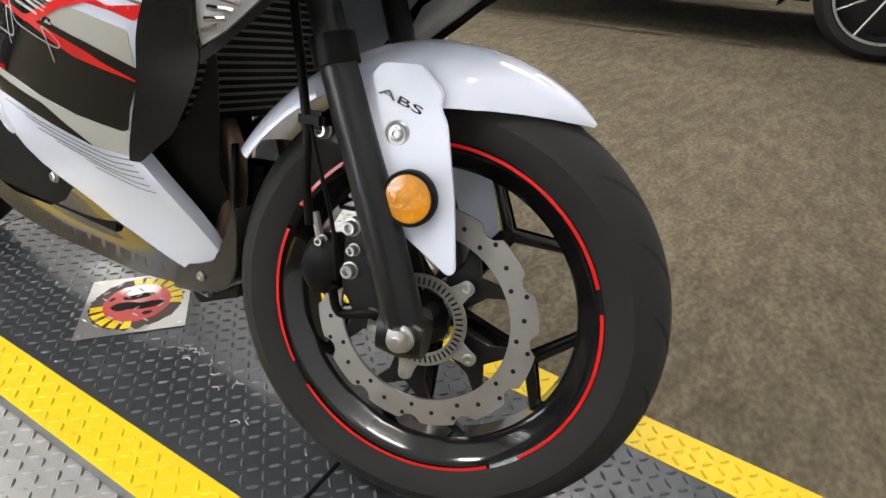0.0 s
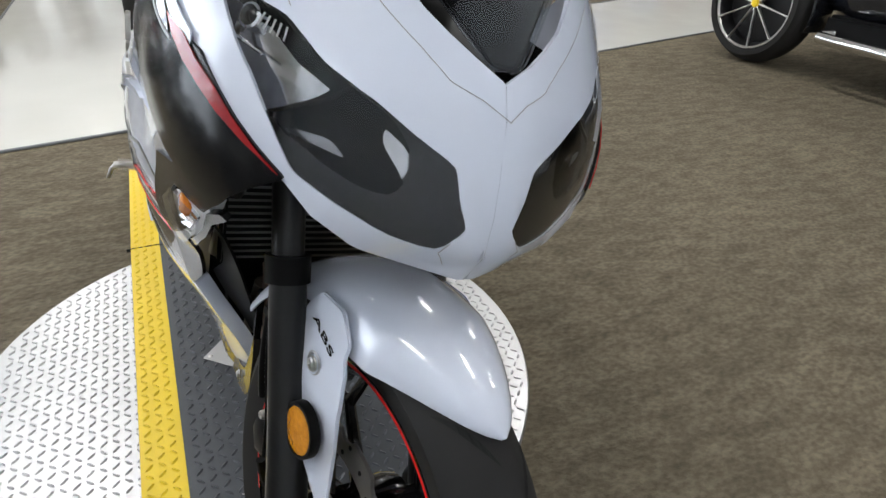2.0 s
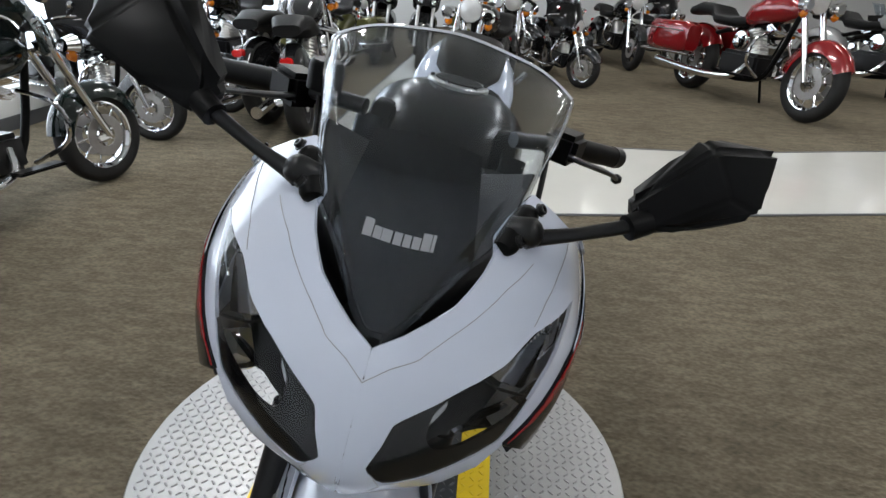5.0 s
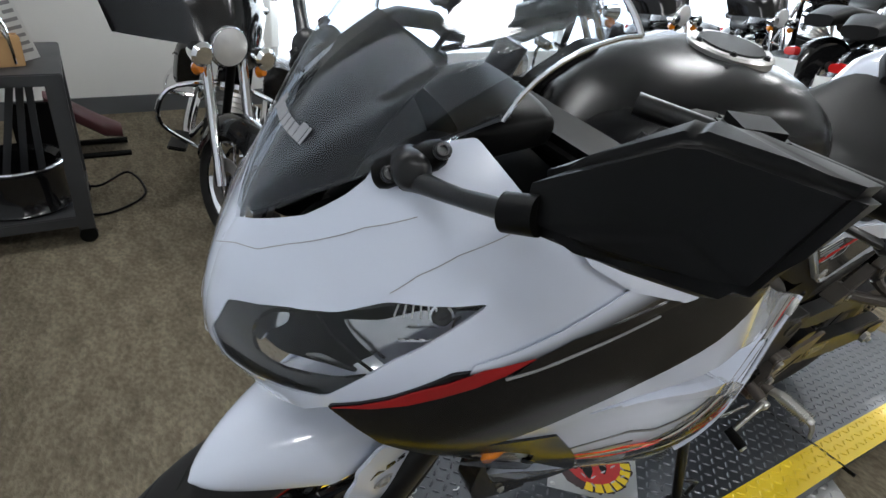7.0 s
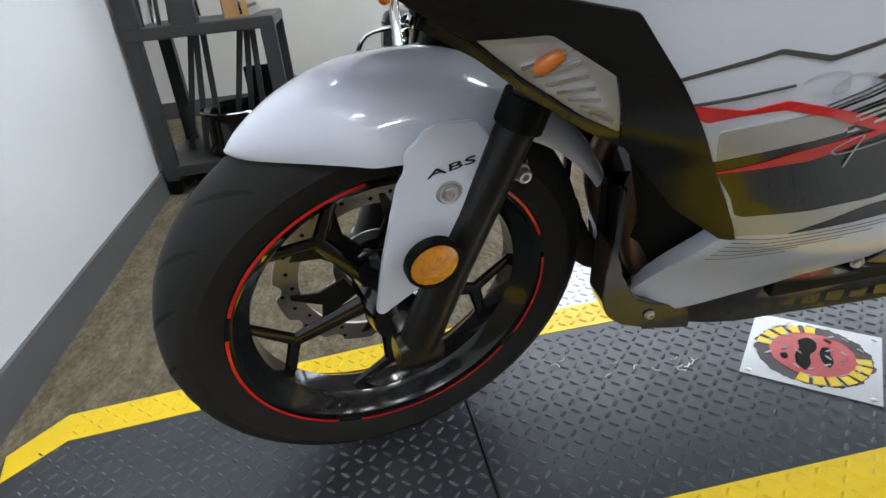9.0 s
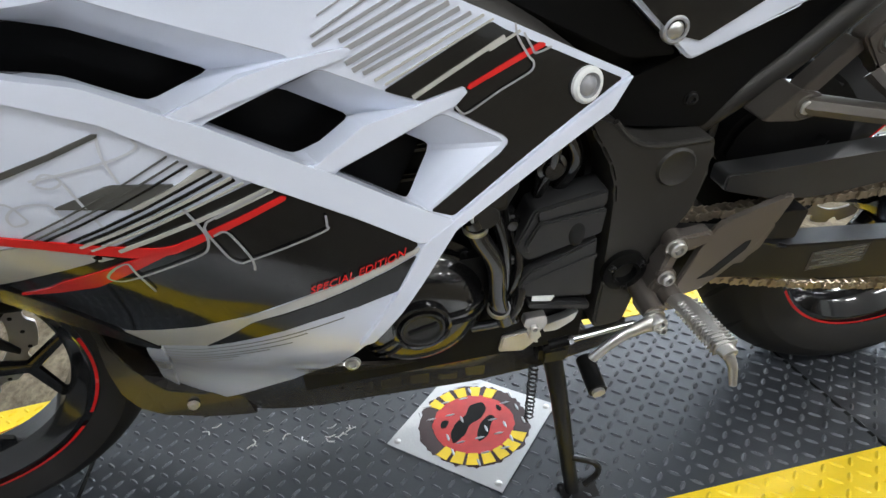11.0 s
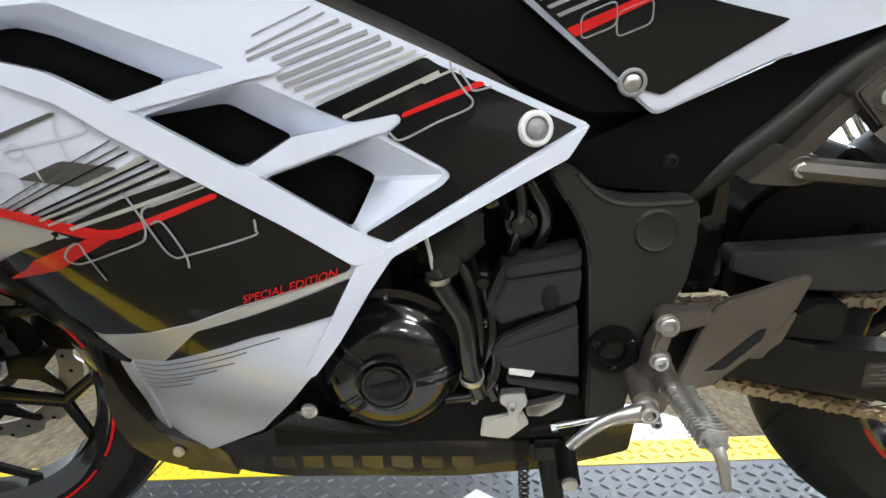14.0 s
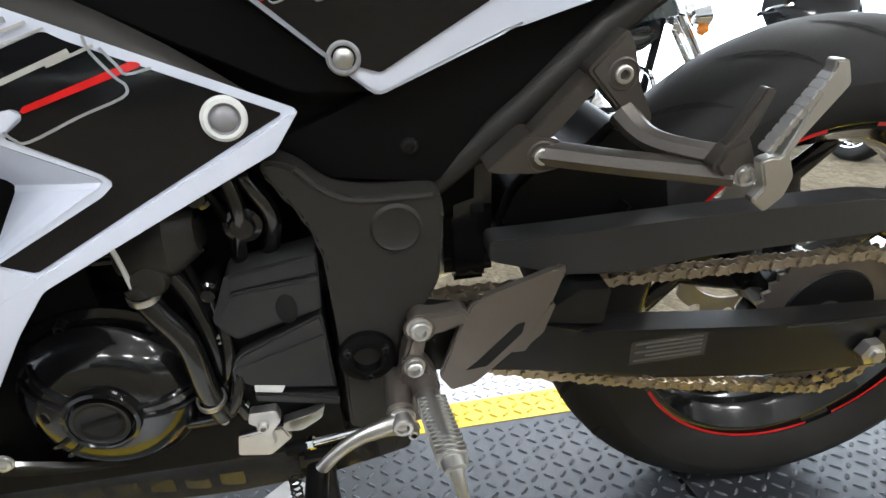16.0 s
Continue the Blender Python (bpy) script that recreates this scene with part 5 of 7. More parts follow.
part("speed_sensor", tube_bm([(-.105, -.10, .03), (-.098, -.09, -.005), (-.06, -.088, .002), (-.048, -.085, .0)], .006, 8, 4), MATT, bike, "black wheel speed sensor", m=FRONT)
part("sensor_tab", plate_bm([(-.062, .012), (-.044, .012), (-.042, -.02), (-.06, -.022)], -.088, -.082, .001, .006), STEEL, bike, m=FRONT)
part("brake_hose", tube_bm([(-.146, -.092, .10), (-.150, -.098, .15), (-.152, -.100, .21), (-.165, -.095, .27), (-.185, -.09, .36), (-.21, -.08, .50)], .0055, 10, 5), MATT, bike, "black front brake hose", m=FRONT)
part("sensor_cable", tube_bm([(-.100, -.10, .04), (-.108, -.102, .10), (-.125, -.105, .16), (-.150, -.10, .225), (-.17, -.09, .30)], .0028, 8, 5), MATT, bike, m=FRONT)
part("hose_clamp", box_bm(-.165, -.130, -.105, -.080, .215, .235, .005), MATT, bike, m=FRONT)
for s in (1, -1):
    part("bolt", bolt_bm(.0085, .085, .098), STEEL, bike, m=FRONT @ Matrix.Translation((-.138, 0, .214)) @ pose(0, 0, 0, 0, 0, 180 if s < 0 else 0))
    part("fender_tab", box_bm(-.148, -.118, .078 * s - .006, .078 * s + .006, .200, .228, .003), SATIN, bike, m=FRONT)

# -------- radiator, pipes and engine
rad = part("radiator", box_bm(-.345, -.315, -.145, .145, .48, .72, .006), MATT, bike, "black radiator with fine fins")
for i in range(22):
    part("fin", box_bm(-.315, -.3135, -.135, .135, .492 + i * .0102, .4955 + i * .0102), FINM, rad)
for s in (1, -1):
    part("header_pipe", tube_bm([(-.40, s * .05, .50), (-.335, s * .055, .46), (-.318, s * .055, .38), (-.36, s * .045, .28), (-.46, s * .03, .235)], .019, 14, 5), BROWNPIPE, bike, "heat-stained brown header pipe")
    part("front_brace", tube_bm([(-.30, s * .12, .64), (-.38, s * .13, .50), (-.50, s * .12, .40)], .012, 10, 4), FRAMEM, bike)
part("muffler", loft_bm([(-.88, -.150, .30, .03, .03, .03, 2), (-.99, -.172, .335, .045, .048, .045, 2.4), (-1.15, -.185, .39, .056, .064, .058, 2.6), (-1.42, -.198, .465, .058, .066, .058, 2.6), (-1.47, -.198, .48, .045, .05, .045, 2.4)], 24), STEEL, bike, "brushed steel muffler")
part("heat_shield", loft_bm([(-1.02, -.212, .365, .012, .046, .04, 3), (-1.16, -.232, .41, .014, .052, .045, 3), (-1.34, -.245, .460, .012, .046, .04, 3)], 16), STEEL, bike, "silver heat shield")
# Two added black blocks: they stop bright light showing through the engine bay.
part("air_box_filler", loft_bm([(-.45, 0, .72, .09, .08, .12, 4), (-.60, 0, .70, .105, .10, .16, 4), (-.85, 0, .66, .105, .12, .20, 4), (-.98, 0, .64, .09, .12, .16, 4)], 20), MATT, bike, "black block in the air box's place, added to close the engine bay")
part("bay_filler", box_bm(-.86, -.58, -.115, .092, .43, .66, .03), MATT, bike, "black filler block added to darken the engine bay")
part("crankcase", box_bm(-.86, -.46, -.13, .135, .25, .47, .03), MATT, bike, "black engine crankcase")
part("cylinder_block", box_bm(-.66, -.44, -.12, .12, .44, .62, .02), MATT, bike, "black cylinder block")
part("cylinder_head", box_bm(-.70, -.42, -.12, .125, .60, .70, .02), MATT, bike)
for i in range(3):
    part("casting_rib", box_bm(-.74, -.60, .118, .132, .512 + i * .03, .520 + i * .03, .003), ENGINE, bike)
gc = Matrix.Translation((-.629, 0, .378))
gen = part("generator_cover", lathe_bm([(.0, .1600), (.034, .1590), (.050, .1575), (.060, .153), (.070, .144), (.075, .136), (.080, .134), (.082, .118)], 56), ENGINE, bike, "gloss black round generator cover", m=gc)
for a in (38, -38, 178):
    for d in (-.0055, .0055):
        part("rib", tube_bm([(.028, .1605, d), (.050, .1580, d * 1.2), (.061, .1535, d * 1.4), (.074, .1405, d * 1.6)], .0024, 6, 3), ENGINE, gen, m=Matrix.Rotation(-radians(a), 4, "Y"))
part("cap_rim", lathe_bm([(.0275, .158), (.0275, .1655), (.029, .167), (.032, .1655), (.033, .157)], 40), ENGINE, gen)
cap = part("cap", lathe_bm([(0, .1645), (.016, .1650), (.0195, .1655), (.0215, .1675), (.0245, .1675), (.0255, .158)], 40), SATIN, gen, "slotted inspection cap")
part("cap_slot", box_bm(-.0165, .0165, .1652, .1668, -.0022, .0022, .0006), GROOVE, cap, m=pose(0, 0, 0, 0, 14, 0))
part("slot_edge", box_bm(-.0175, .0175, .1640, .1662, -.0036, .0036, .0008), SATIN, cap, m=pose(0, 0, 0, 0, 14, 0))
for i in range(6):
    a = radians(60 * i + 15)
    part("bolt", bolt_bm(.005, .122, .134), SATIN, gen, m=Matrix.Translation((.081 * math.cos(a), 0, .081 * math.sin(a))))
part("case_rim", lathe_bm([(.079, .10), (.092, .10), (.094, .112), (.090, .122), (.080, .124)], 48), ENGINE, bike, "black crankcase rim round the cover", m=gc)
part("water_pipe", tube_bm([(-0.6855, 0.150, 0.5025), (-0.6961, 0.150, 0.4749), (-0.7130, 0.150, 0.4390), (-0.7173, 0.150, 0.3874), (-0.7272, 0.150, 0.3522)], .0105, 14, 5), ENGINE, bike, "gloss black coolant pipe")
part("water_pipe", tube_bm([(-0.7072, 0.135, 0.5079), (-0.7212, 0.135, 0.4729), (-0.7290, 0.135, 0.4223), (-0.7326, 0.135, 0.3689), (-0.7431, 0.135, 0.3365)], .008, 12, 5), ENGINE, bike, "gloss black coolant pipe")
for x, z in [(-0.6909, 0.4922), (-0.7188, 0.3736)]:
    part("hose_clip", lathe_bm([(.0115, -.003), (.0132, -.003), (.0132, .003), (.0115, .003)], 20, closed=True), STEEL, bike, m=pose(x, .150, z, 75, 0, 0))
part("thermostat", loft_bm([(-.672, .120, .520, .022, .022, .022, 2.2), (-.69, .126, .526, .032, .030, .028, 2.4), (-.72, .126, .530, .034, .032, .030, 2.4), (-.738, .118, .532, .022, .020, .02, 2.4)], 18), FRAMEM, bike, "grey cast thermostat housing")
part("thermostat_neck", lathe_bm([(0, .158), (.013, .158), (.015, .154), (.015, .12)], 20), FRAMEM, bike, m=Matrix.Translation((-.700, 0, .506)))
part("earth_wire", tube_bm([(-0.6813, 0.156, 0.5413), (-0.6847, 0.156, 0.5211), (-0.6882, 0.156, 0.4951), (-0.6981, 0.156, 0.4732)], .0022, 8, 5), PAPER, bike, "pale grey wire")
part("wire_loom", tube_bm([(-.70, .125, .62), (-.74, .135, .60), (-.765, .125, .53), (-.76, .12, .46)], .005, 8, 5), MATT, bike)
part("wire_loom", tube_bm([(-.64, .125, .60), (-.69, .138, .575), (-.72, .135, .52), (-.735, .13, .44)], .004, 8, 5), MATT, bike)
# hoses, plugs and brackets round the cylinders
for line, r in (([(-.60, .115, .66), (-.65, .140, .63), (-.70, .142, .61), (-.74, .12, .63)], .009), ([(-.72, .11, .67), (-.755, .132, .62), (-.775, .135, .56), (-.765, .12, .50)], .0065), ([(-.735, .125, .42), (-.745, .145, .39), (-.73, .150, .355), (-.69, .140, .34)], .006), ([(-.76, .11, .60), (-.785, .130, .575), (-.80, .128, .54), (-.79, .115, .50)], .0075), ([(-.73, .12, .48), (-.742, .138, .44), (-.738, .142, .40), (-.72, .13, .36)], .0055)):
    part("hose", tube_bm(line, r, 10, 5), ENGINE, bike, "black rubber hose")
for x, z, r in ((-.665, .585, .016), (-.70, .605, .018), (-.745, .565, .013), (-.775, .535, .016), (-.735, .475, .010), (-.728, .345, .012)):
    part("plug", lathe_bm([(0, .137), (r * .6, .137), (r * .7, .132), (r, .130), (r * 1.1, .118), (r * 1.1, .09)], 16), ENGINE, bike, m=Matrix.Translation((x, 0, z)))
for x, z in ((-.69, .565), (-.725, .585), (-.752, .58), (-.742, .35), (-.72, .335), (-.735, .43)):
    part("bolt", bolt_bm(.0045, .115, .140), STEEL, bike, m=Matrix.Translation((x, 0, z)))
part("coil_bracket", box_bm(-.775, -.735, .118, .130, .590, .612, .004), CHROME, bike, "bright bracket above the cylinders", m=pose(0, 0, 0))
spc = part("sprocket_cover", plate_bm([(-0.7357, 0.4538), (-0.7541, 0.4968), (-0.8323, 0.5108), (-0.8287, 0.4539), (-0.7524, 0.4317), (-0.7437, 0.4405)], .110, .146, .003, .004), COVERM, bike, "dark grey angular sprocket cover")
part("facet", plate_bm([(-0.7443, 0.4567), (-0.7581, 0.4833), (-0.8314, 0.4897), (-0.8291, 0.4590), (-0.7546, 0.4383), (-0.7475, 0.4455)], .146, .152, .003, .003), COVERM, spc)
part("facet", plate_bm([(-0.7560, 0.4973), (-0.8315, 0.5109), (-0.8312, 0.4924), (-0.7586, 0.4836)], .146, .149, .002, .003), COVERM, spc)
part("lower_cover", plate_bm([(-0.7389, 0.3999), (-0.7522, 0.4170), (-0.8282, 0.4499), (-0.8316, 0.3654), (-0.7571, 0.3778), (-0.7419, 0.3901)], .110, .148, .004, .005), COVERM, spc)
part("crease", plate_bm([(-0.7449, 0.4038), (-0.8287, 0.4310), (-0.8303, 0.4245), (-0.7462, 0.3976)], .148, .150, .001, .002), COVERM, spc)
part("bottom_bar", plate_bm([(-0.7556, 0.3703), (-0.8326, 0.3515), (-0.8314, 0.3423), (-0.7563, 0.3604)], .125, .147, .002, .003), COVERM, spc)
part("port", lathe_bm([(0, .1530), (.0095, .1530), (.0115, .1515), (.0115, .140)], 24), GROOVE, spc, m=pose(-.8005, 0, .463) @ Matrix.Diagonal((.85, 1, 1.35, 1)))
# Pale patch in place of an opening: the brightness behind it is painted on.
part("opening_patch", plate_bm([(-0.7580, 0.3819), (-0.7852, 0.3769), (-0.7813, 0.3694), (-0.7576, 0.3745)], .1482, .149, 0, .001), PAPER, spc, "pale patch for the bright opening under the cover")

# -------- frame, pivot plate and foot controls
for s in (1, -1):
    PIV = [(-0.7990, 0.5892), (-0.8064, 0.5957), (-0.8262, 0.5883), (-0.8467, 0.5665), (-0.8744, 0.5561), (-0.9315, 0.5558), (-0.9402, 0.5514), (-0.9401, 0.5246), (-0.9339, 0.4696), (-0.9174, 0.4432), (-0.9001, 0.4309), (-0.8907, 0.3882), (-0.8782, 0.3128), (-0.8386, 0.3101), (-0.8403, 0.3902), (-0.8393, 0.4478), (-0.8372, 0.5053), (-0.8308, 0.5315), (-0.8206, 0.5528), (-0.8068, 0.5736)]
    pv = part("pivot_plate", plate_bm(PIV, s * .090, s * .150, .008, .010), FRAMEM, bike, "dark grey frame pivot plate")
    part("seam", tube_bm([(x, s * .1485, z) for x, z in [(-0.8259, 0.5865), (-0.8465, 0.5646), (-0.8742, 0.5542), (-0.9314, 0.5538)]], .0032, 8, 3), FRAMEM, pv)
    part("boss", lathe_bm([(0, .0012), (.017, .0012), (.0195, .003), (.022, 0)], 36), FRAMEM, pv, m=pose(-.900, s * .150, .5275, 0, 0, 0 if s > 0 else 180))
    part("frame_spar", tube_bm([(-.80, s * .125, .605), (-.70, s * .135, .68), (-.50, s * .13, .78), (-.30, s * .08, .88)], .020, 12, 4, 1.4), FRAMEM, bike, "dark tubular frame spar")
    pb = part("pivot_cap", lathe_bm([(.0, -.006), (.0125, -.006), (.0135, .004), (.016, .005), (.0165, .003), (.021, .003), (.026, .001), (.027, -.006)], 32), MATT, bike, "hollow swingarm pivot cap", m=pose(-.8635, s * .155, .4015, 0, 0, 0 if s > 0 else 180))
    for i in range(3):
        a = radians(120 * i + 30)
        part("screw", bolt_bm(.0038, .002, .006), SATIN, pb, m=Matrix.Translation((.0198 * math.cos(a), 0, .0198 * math.sin(a))))
    # passenger peg hanger: a cast triangle that runs outward to the peg
    hg = part("peg_hanger", plate_bm([(-0.9748, 0.5732), (-1.0077, 0.6007), (-1.0332, 0.5938), (-1.0443, 0.5801), (-1.0337, 0.5692), (-1.0158, 0.5666), (-0.9785, 0.5714)], s * .128, s * .160, .003, .004), HANGERM, bike, "bronze-grey cast passenger peg hanger")
    part("rail", plate_bm([(-1.0092, 0.5990), (-1.0540, 0.6442), (-1.0648, 0.6341), (-1.0282, 0.5950)], s * .138, s * .158, .003, .003), HANGERM, hg)
    part("upper_bracket", plate_bm([(-1.0506, 0.6469), (-1.0799, 0.6752), (-1.0866, 0.6630), (-1.0939, 0.6337), (-1.1080, 0.6054), (-1.1009, 0.5951), (-1.0779, 0.6151)], s * .144, s * .166, .004, .005), HANGERM, hg)
    part("arm", tube_bm([(-1.018, s * .149, .582), (-1.075, s * .185, .580), (-1.142, s * .227, .580)], [.0135, .0125, .0125], 8, 0, .8), HANGERM, hg)
    part("arm", tube_bm([(-1.083, s * .160, .612), (-1.094, s * .178, .598), (-1.110, s * .198, .593), (-1.143, s * .226, .590)], [.0125, .0105, .0100, .0110], 8, 3, .9), HANGERM, hg)
    part("clamp", plate_bm([(-1.1186, 0.5890), (-1.1283, 0.6037), (-1.1426, 0.6112), (-1.1551, 0.5853), (-1.1413, 0.5790), (-1.1279, 0.5813)], s * .218, s * .236, .003, .004), HANGERM, hg)
    part("spur", plate_bm([(-1.1281, 0.6024), (-1.1505, 0.6420), (-1.1585, 0.6398), (-1.1486, 0.6155), (-1.1398, 0.5980)], s * .222, s * .232, .002, .002), HANGERM, hg)
    for x, y, z in ((-1.020, .160, .5815), (-1.0785, .166, .6425)):
        part("bolt_recess", lathe_bm([(.0085, -.004), (.0115, .0008), (.0130, 0)], 24), HANGERM, hg, m=pose(x, s * y, z, 0, 0, 0 if s > 0 else 180))
        part("bolt", bolt_bm(.0072, -.003, .003), STEEL, hg, m=pose(x, s * y, z, 0, 0, 0 if s > 0 else 180))
    part("bolt", bolt_bm(.007, 0, .005), STEEL, hg, m=pose(-1.1445, s * .236, .582, 0, 0, 0 if s > 0 else 180))
    peg = part("passenger_peg", plate_bm([(-1.1439, 0.5673), (-1.1519, 0.5759), (-1.1448, 0.5967), (-1.1535, 0.5991), (-1.1594, 0.5977), (-1.1826, 0.6553), (-1.1815, 0.6617), (-1.1918, 0.6607), (-1.1982, 0.6447), (-1.1696, 0.6073), (-1.1663, 0.5987), (-1.1733, 0.5822), (-1.1692, 0.5675), (-1.1564, 0.5570)], s * .238, s * .249, .003, .003), STEEL, bike, "folded alloy passenger peg")
    x0, z0, x1, z1 = -1.1486, 0.6020, -1.1835, 0.6524
    for i in range(9):
        t = (i + .5) / 9
        part("ridge", box_bm(-.0034, .0034, -.006, .006, -.0028, .0028, .001), STEEL, peg, m=pose(x0 + (x1 - x0) * t, s * .244, z0 + (z1 - z0) * t, 0, math.degrees(math.atan2(z1 - z0, x0 - x1)), 0))
    # rider foot controls
    FB = [(-0.9040, 0.4350), (-0.9187, 0.4314), (-0.9121, 0.4022), (-0.9227, 0.3859), (-0.9282, 0.3659), (-0.9147, 0.3314), (-0.9008, 0.3269), (-0.8856, 0.3423), (-0.8797, 0.3681), (-0.8904, 0.3851), (-0.8939, 0.4054)]
    fb = part("foot_bracket", plate_bm(FB, s * .148, s * .172, .004, .005), TITAN, bike, "bronze-grey foot peg bracket")
    part("arm", plate_bm([(-0.9124, 0.4513), (-0.9236, 0.4472), (-0.9523, 0.4500), (-0.9601, 0.4343), (-0.9278, 0.4283), (-0.9124, 0.4258), (-0.9022, 0.4311), (-0.9021, 0.4445)], s * .148, s * .168, .004, .006), TITAN, fb)
    part("shaft_boss", tube_bm([(-.887, s * .150, .372), (-.887, s * .192, .366)], .0125, 16, 0), TITAN, fb)
    part("peg_boss", tube_bm([(-.911, s * .150, .376), (-.9125, s * .188, .374)], .0125, 16, 0), TITAN, fb)
    for x, y, z, r in ((-.912, .168, .4355, .0098), (-.9045, .174, .399, .0080), (-.9165, .174, .3735, .0068)):
        part("washer", lathe_bm([(r * 1.1, -.001), (r * 1.45, .001), (r * 1.5, -.002)], 24), TITAN, fb, m=pose(x, s * y, z, 0, 0, 0 if s > 0 else 180))
        part("bolt", bolt_bm(r, -.002, .007), STEEL, fb, m=pose(x, s * y, z, 0, 0, 0 if s > 0 else 180))
    HEEL = [(-0.9592, 0.4511), (-0.9715, 0.4571), (-1.0359, 0.4778), (-1.0457, 0.4788), (-1.0440, 0.4721), (-1.0332, 0.4413), (-1.0111, 0.4028), (-0.9787, 0.3761), (-0.9621, 0.3596), (-0.9389, 0.3554), (-0.9277, 0.3742), (-0.9452, 0.4213)]
    hl = part("heel_guard", plate_bm(HEEL, s * .157, s * .164, .0022, .004), TITAN, fb, "bronze-grey heel guard")
    part("slot", plate_bm([(-0.9525, 0.3784), (-0.9640, 0.3872), (-1.0013, 0.4234), (-1.0092, 0.4254), (-1.0063, 0.4131), (-0.9732, 0.3802)], s * .1636, s * .1646, 0, .002), GROOVE, hl)
    part("lower_strip", plate_bm([(-0.9978, 0.3879), (-1.0357, 0.4395), (-1.0391, 0.4365), (-1.0286, 0.4062), (-1.0169, 0.3962), (-1.0116, 0.3876)], s * .154, s * .160, .002, .002), TITAN, hl)
    fp = part("foot_peg", tube_bm([(-.911, s * .184, .376), (-.914, s * .205, .383), (-.919, s * .245, .382), (-.9225, s * .277, .379)], [.0095, .0125, .0115, .0092], 14, 3, .72), STEEL, bike, "ribbed alloy rider foot peg")
    for i in range(15):
        part("ridge", box_bm(-.0122, .0122, -.0008, .0008, -.0086, .0086, .0004), STEEL, fp, m=pose(-.9145 - .00052 * i, s * (.206 + .0044 * i), .3830 - .00018 * i, 0, 0, 0))
    part("feeler", tube_bm([(-.9225, s * .274, .377), (-.925, s * .282, .368), (-.928, s * .288, .345)], [.0062, .005, .0042], 10, 0), STEEL, fp)
LEV = [(-.889, .196, .356), (-.872, .200, .357), (-.850, .203, .353), (-.830, .205, .342), (-.812, .206, .325)]
lev = part("shift_lever", tube_bm(LEV, [.0095, .0070, .0055, .0050, .0048], 12, 4, 1.35), STEEL, bike, "alloy gear shift lever")
part("toe_rubber", tube_bm([(-.808, .198, .318), (-.806, .240, .312)], .0105, 14, 0), MATT, lev, "black rubber toe piece")
part("toe_end", tube_bm([(-.806, .240, .312), (-.806, .2435, .3115)], .0075, 12, 0), STEEL, lev)
part("bolt", bolt_bm(.0100, .192, .208), STEEL, lev, m=pose(-.888, 0, .3595))
part("clamp_bolt", bolt_bm(.0055, .192, .204), STEEL, lev, m=pose(-.897, 0, .345))
part("shift_rod", tube_bm([(-.872, .182, .344), (-.792, .169, .319)], .0036, 10, 0), CHROME, lev, "thin chrome shift rod")
part("rod_joint", tube_bm([(-.800, .170, .3215), (-.778, .166, .314)], .0062, 10, 0), MATT, lev)
part("lock_nut", tube_bm([(-.805, .171, .323), (-.799, .170, .3212)], .0062, 6, 0), CHROME, lev)
part("shift_arm", plate_bm([(-0.7491, 0.3560), (-0.7736, 0.3561), (-0.7766, 0.3434), (-0.7645, 0.3276), (-0.7671, 0.3120), (-0.7565, 0.3181), (-0.7550, 0.3384), (-0.7468, 0.3444)], .146, .158, .003, .003), STEEL, bike, "bright shift linkage arm")
part("arm_bolt", bolt_bm(.0055, .156, .163), STEEL, bike, m=pose(-.7595, 0, .3405))
part("cable_clip", plate_bm([(-0.7752, 0.3321), (-0.8057, 0.3393), (-0.8175, 0.3471), (-0.8128, 0.3320), (-0.7921, 0.3197), (-0.7760, 0.3208)], .138, .150, .003, .003), STEEL, bike, "bright crumpled clip")
part("guard_plate", plate_bm([(-0.7286, 0.3124), (-0.7726, 0.3183), (-0.7793, 0.3014), (-0.7552, 0.2816), (-0.7244, 0.2875)], .128, .140, .002, .003), STEEL, bike, "polished plate behind the shift rod")

# -------- side stand
stand = part("side_stand", tube_bm([(-.800, .120, .262), (-.806, .150, .20), (-.815, .185, .10), (-.820, .205, .045)], [.014, .012, .0105, .010], 12, 4), SATIN, bike, "black side stand folded out to the plate")
part("foot", box_bm(-.860, -.800, .190, .240, .034, .044, .004), SATIN, stand, m=Matrix.Identity(4))
part("tang", tube_bm([(-.812, .185, .10), (-.845, .205, .105), (-.855, .205, .075), (-.835, .208, .058)], .0045, 8, 4), SATIN, stand)
part("pivot", box_bm(-.82, -.78, .105, .14, .245, .275, .006), SATIN, stand)
spring = [(-.772 + .006 * math.cos(i * 1.2), .140 + .006 * math.sin(i * 1.2), .25 - .0016 * i) for i in range(70)]
part("spring", tube_bm(spring, .0014, 5, 0), SATIN, stand, "coiled return spring")

# -------- rear wheel, swingarm and chain
RW = Matrix.Translation((-1.402, 0, .322))
rw = part("rear_wheel", rim_bm(.221, .118), RIMM, bike, "black five-spoke rear wheel with red rim stripes", m=RW)
spokes(rw, .221, .045, .06, .15, 10, RIMM)
part("tyre", tyre_bm(.326, .152, .225), TYRE, rw, "black rear tyre with slanted grooves")
part("tread_groove", grooves_bm(.326, .152, 20), GROOVE, rw, smooth=False)
for y in (.0600, -.0600):
    for a in ((15, 80), (95, 150), (165, 245), (255, 330)):
        part("rim_stripe", stripe_bm(.2225, y, (a,)), RED, rw, "red rim stripe")
part("brake_disc", wave_disc_bm(.110, .082, -.080, -.076), DISCM, rw)
part("rear_caliper", box_bm(-.03, .03, -.02, .02, -.04, .04, .01), GOLD, rw, "gold rear caliper", m=pose(.13, -.085, .10, 0, 40, 0))
seg = 44
vo = []
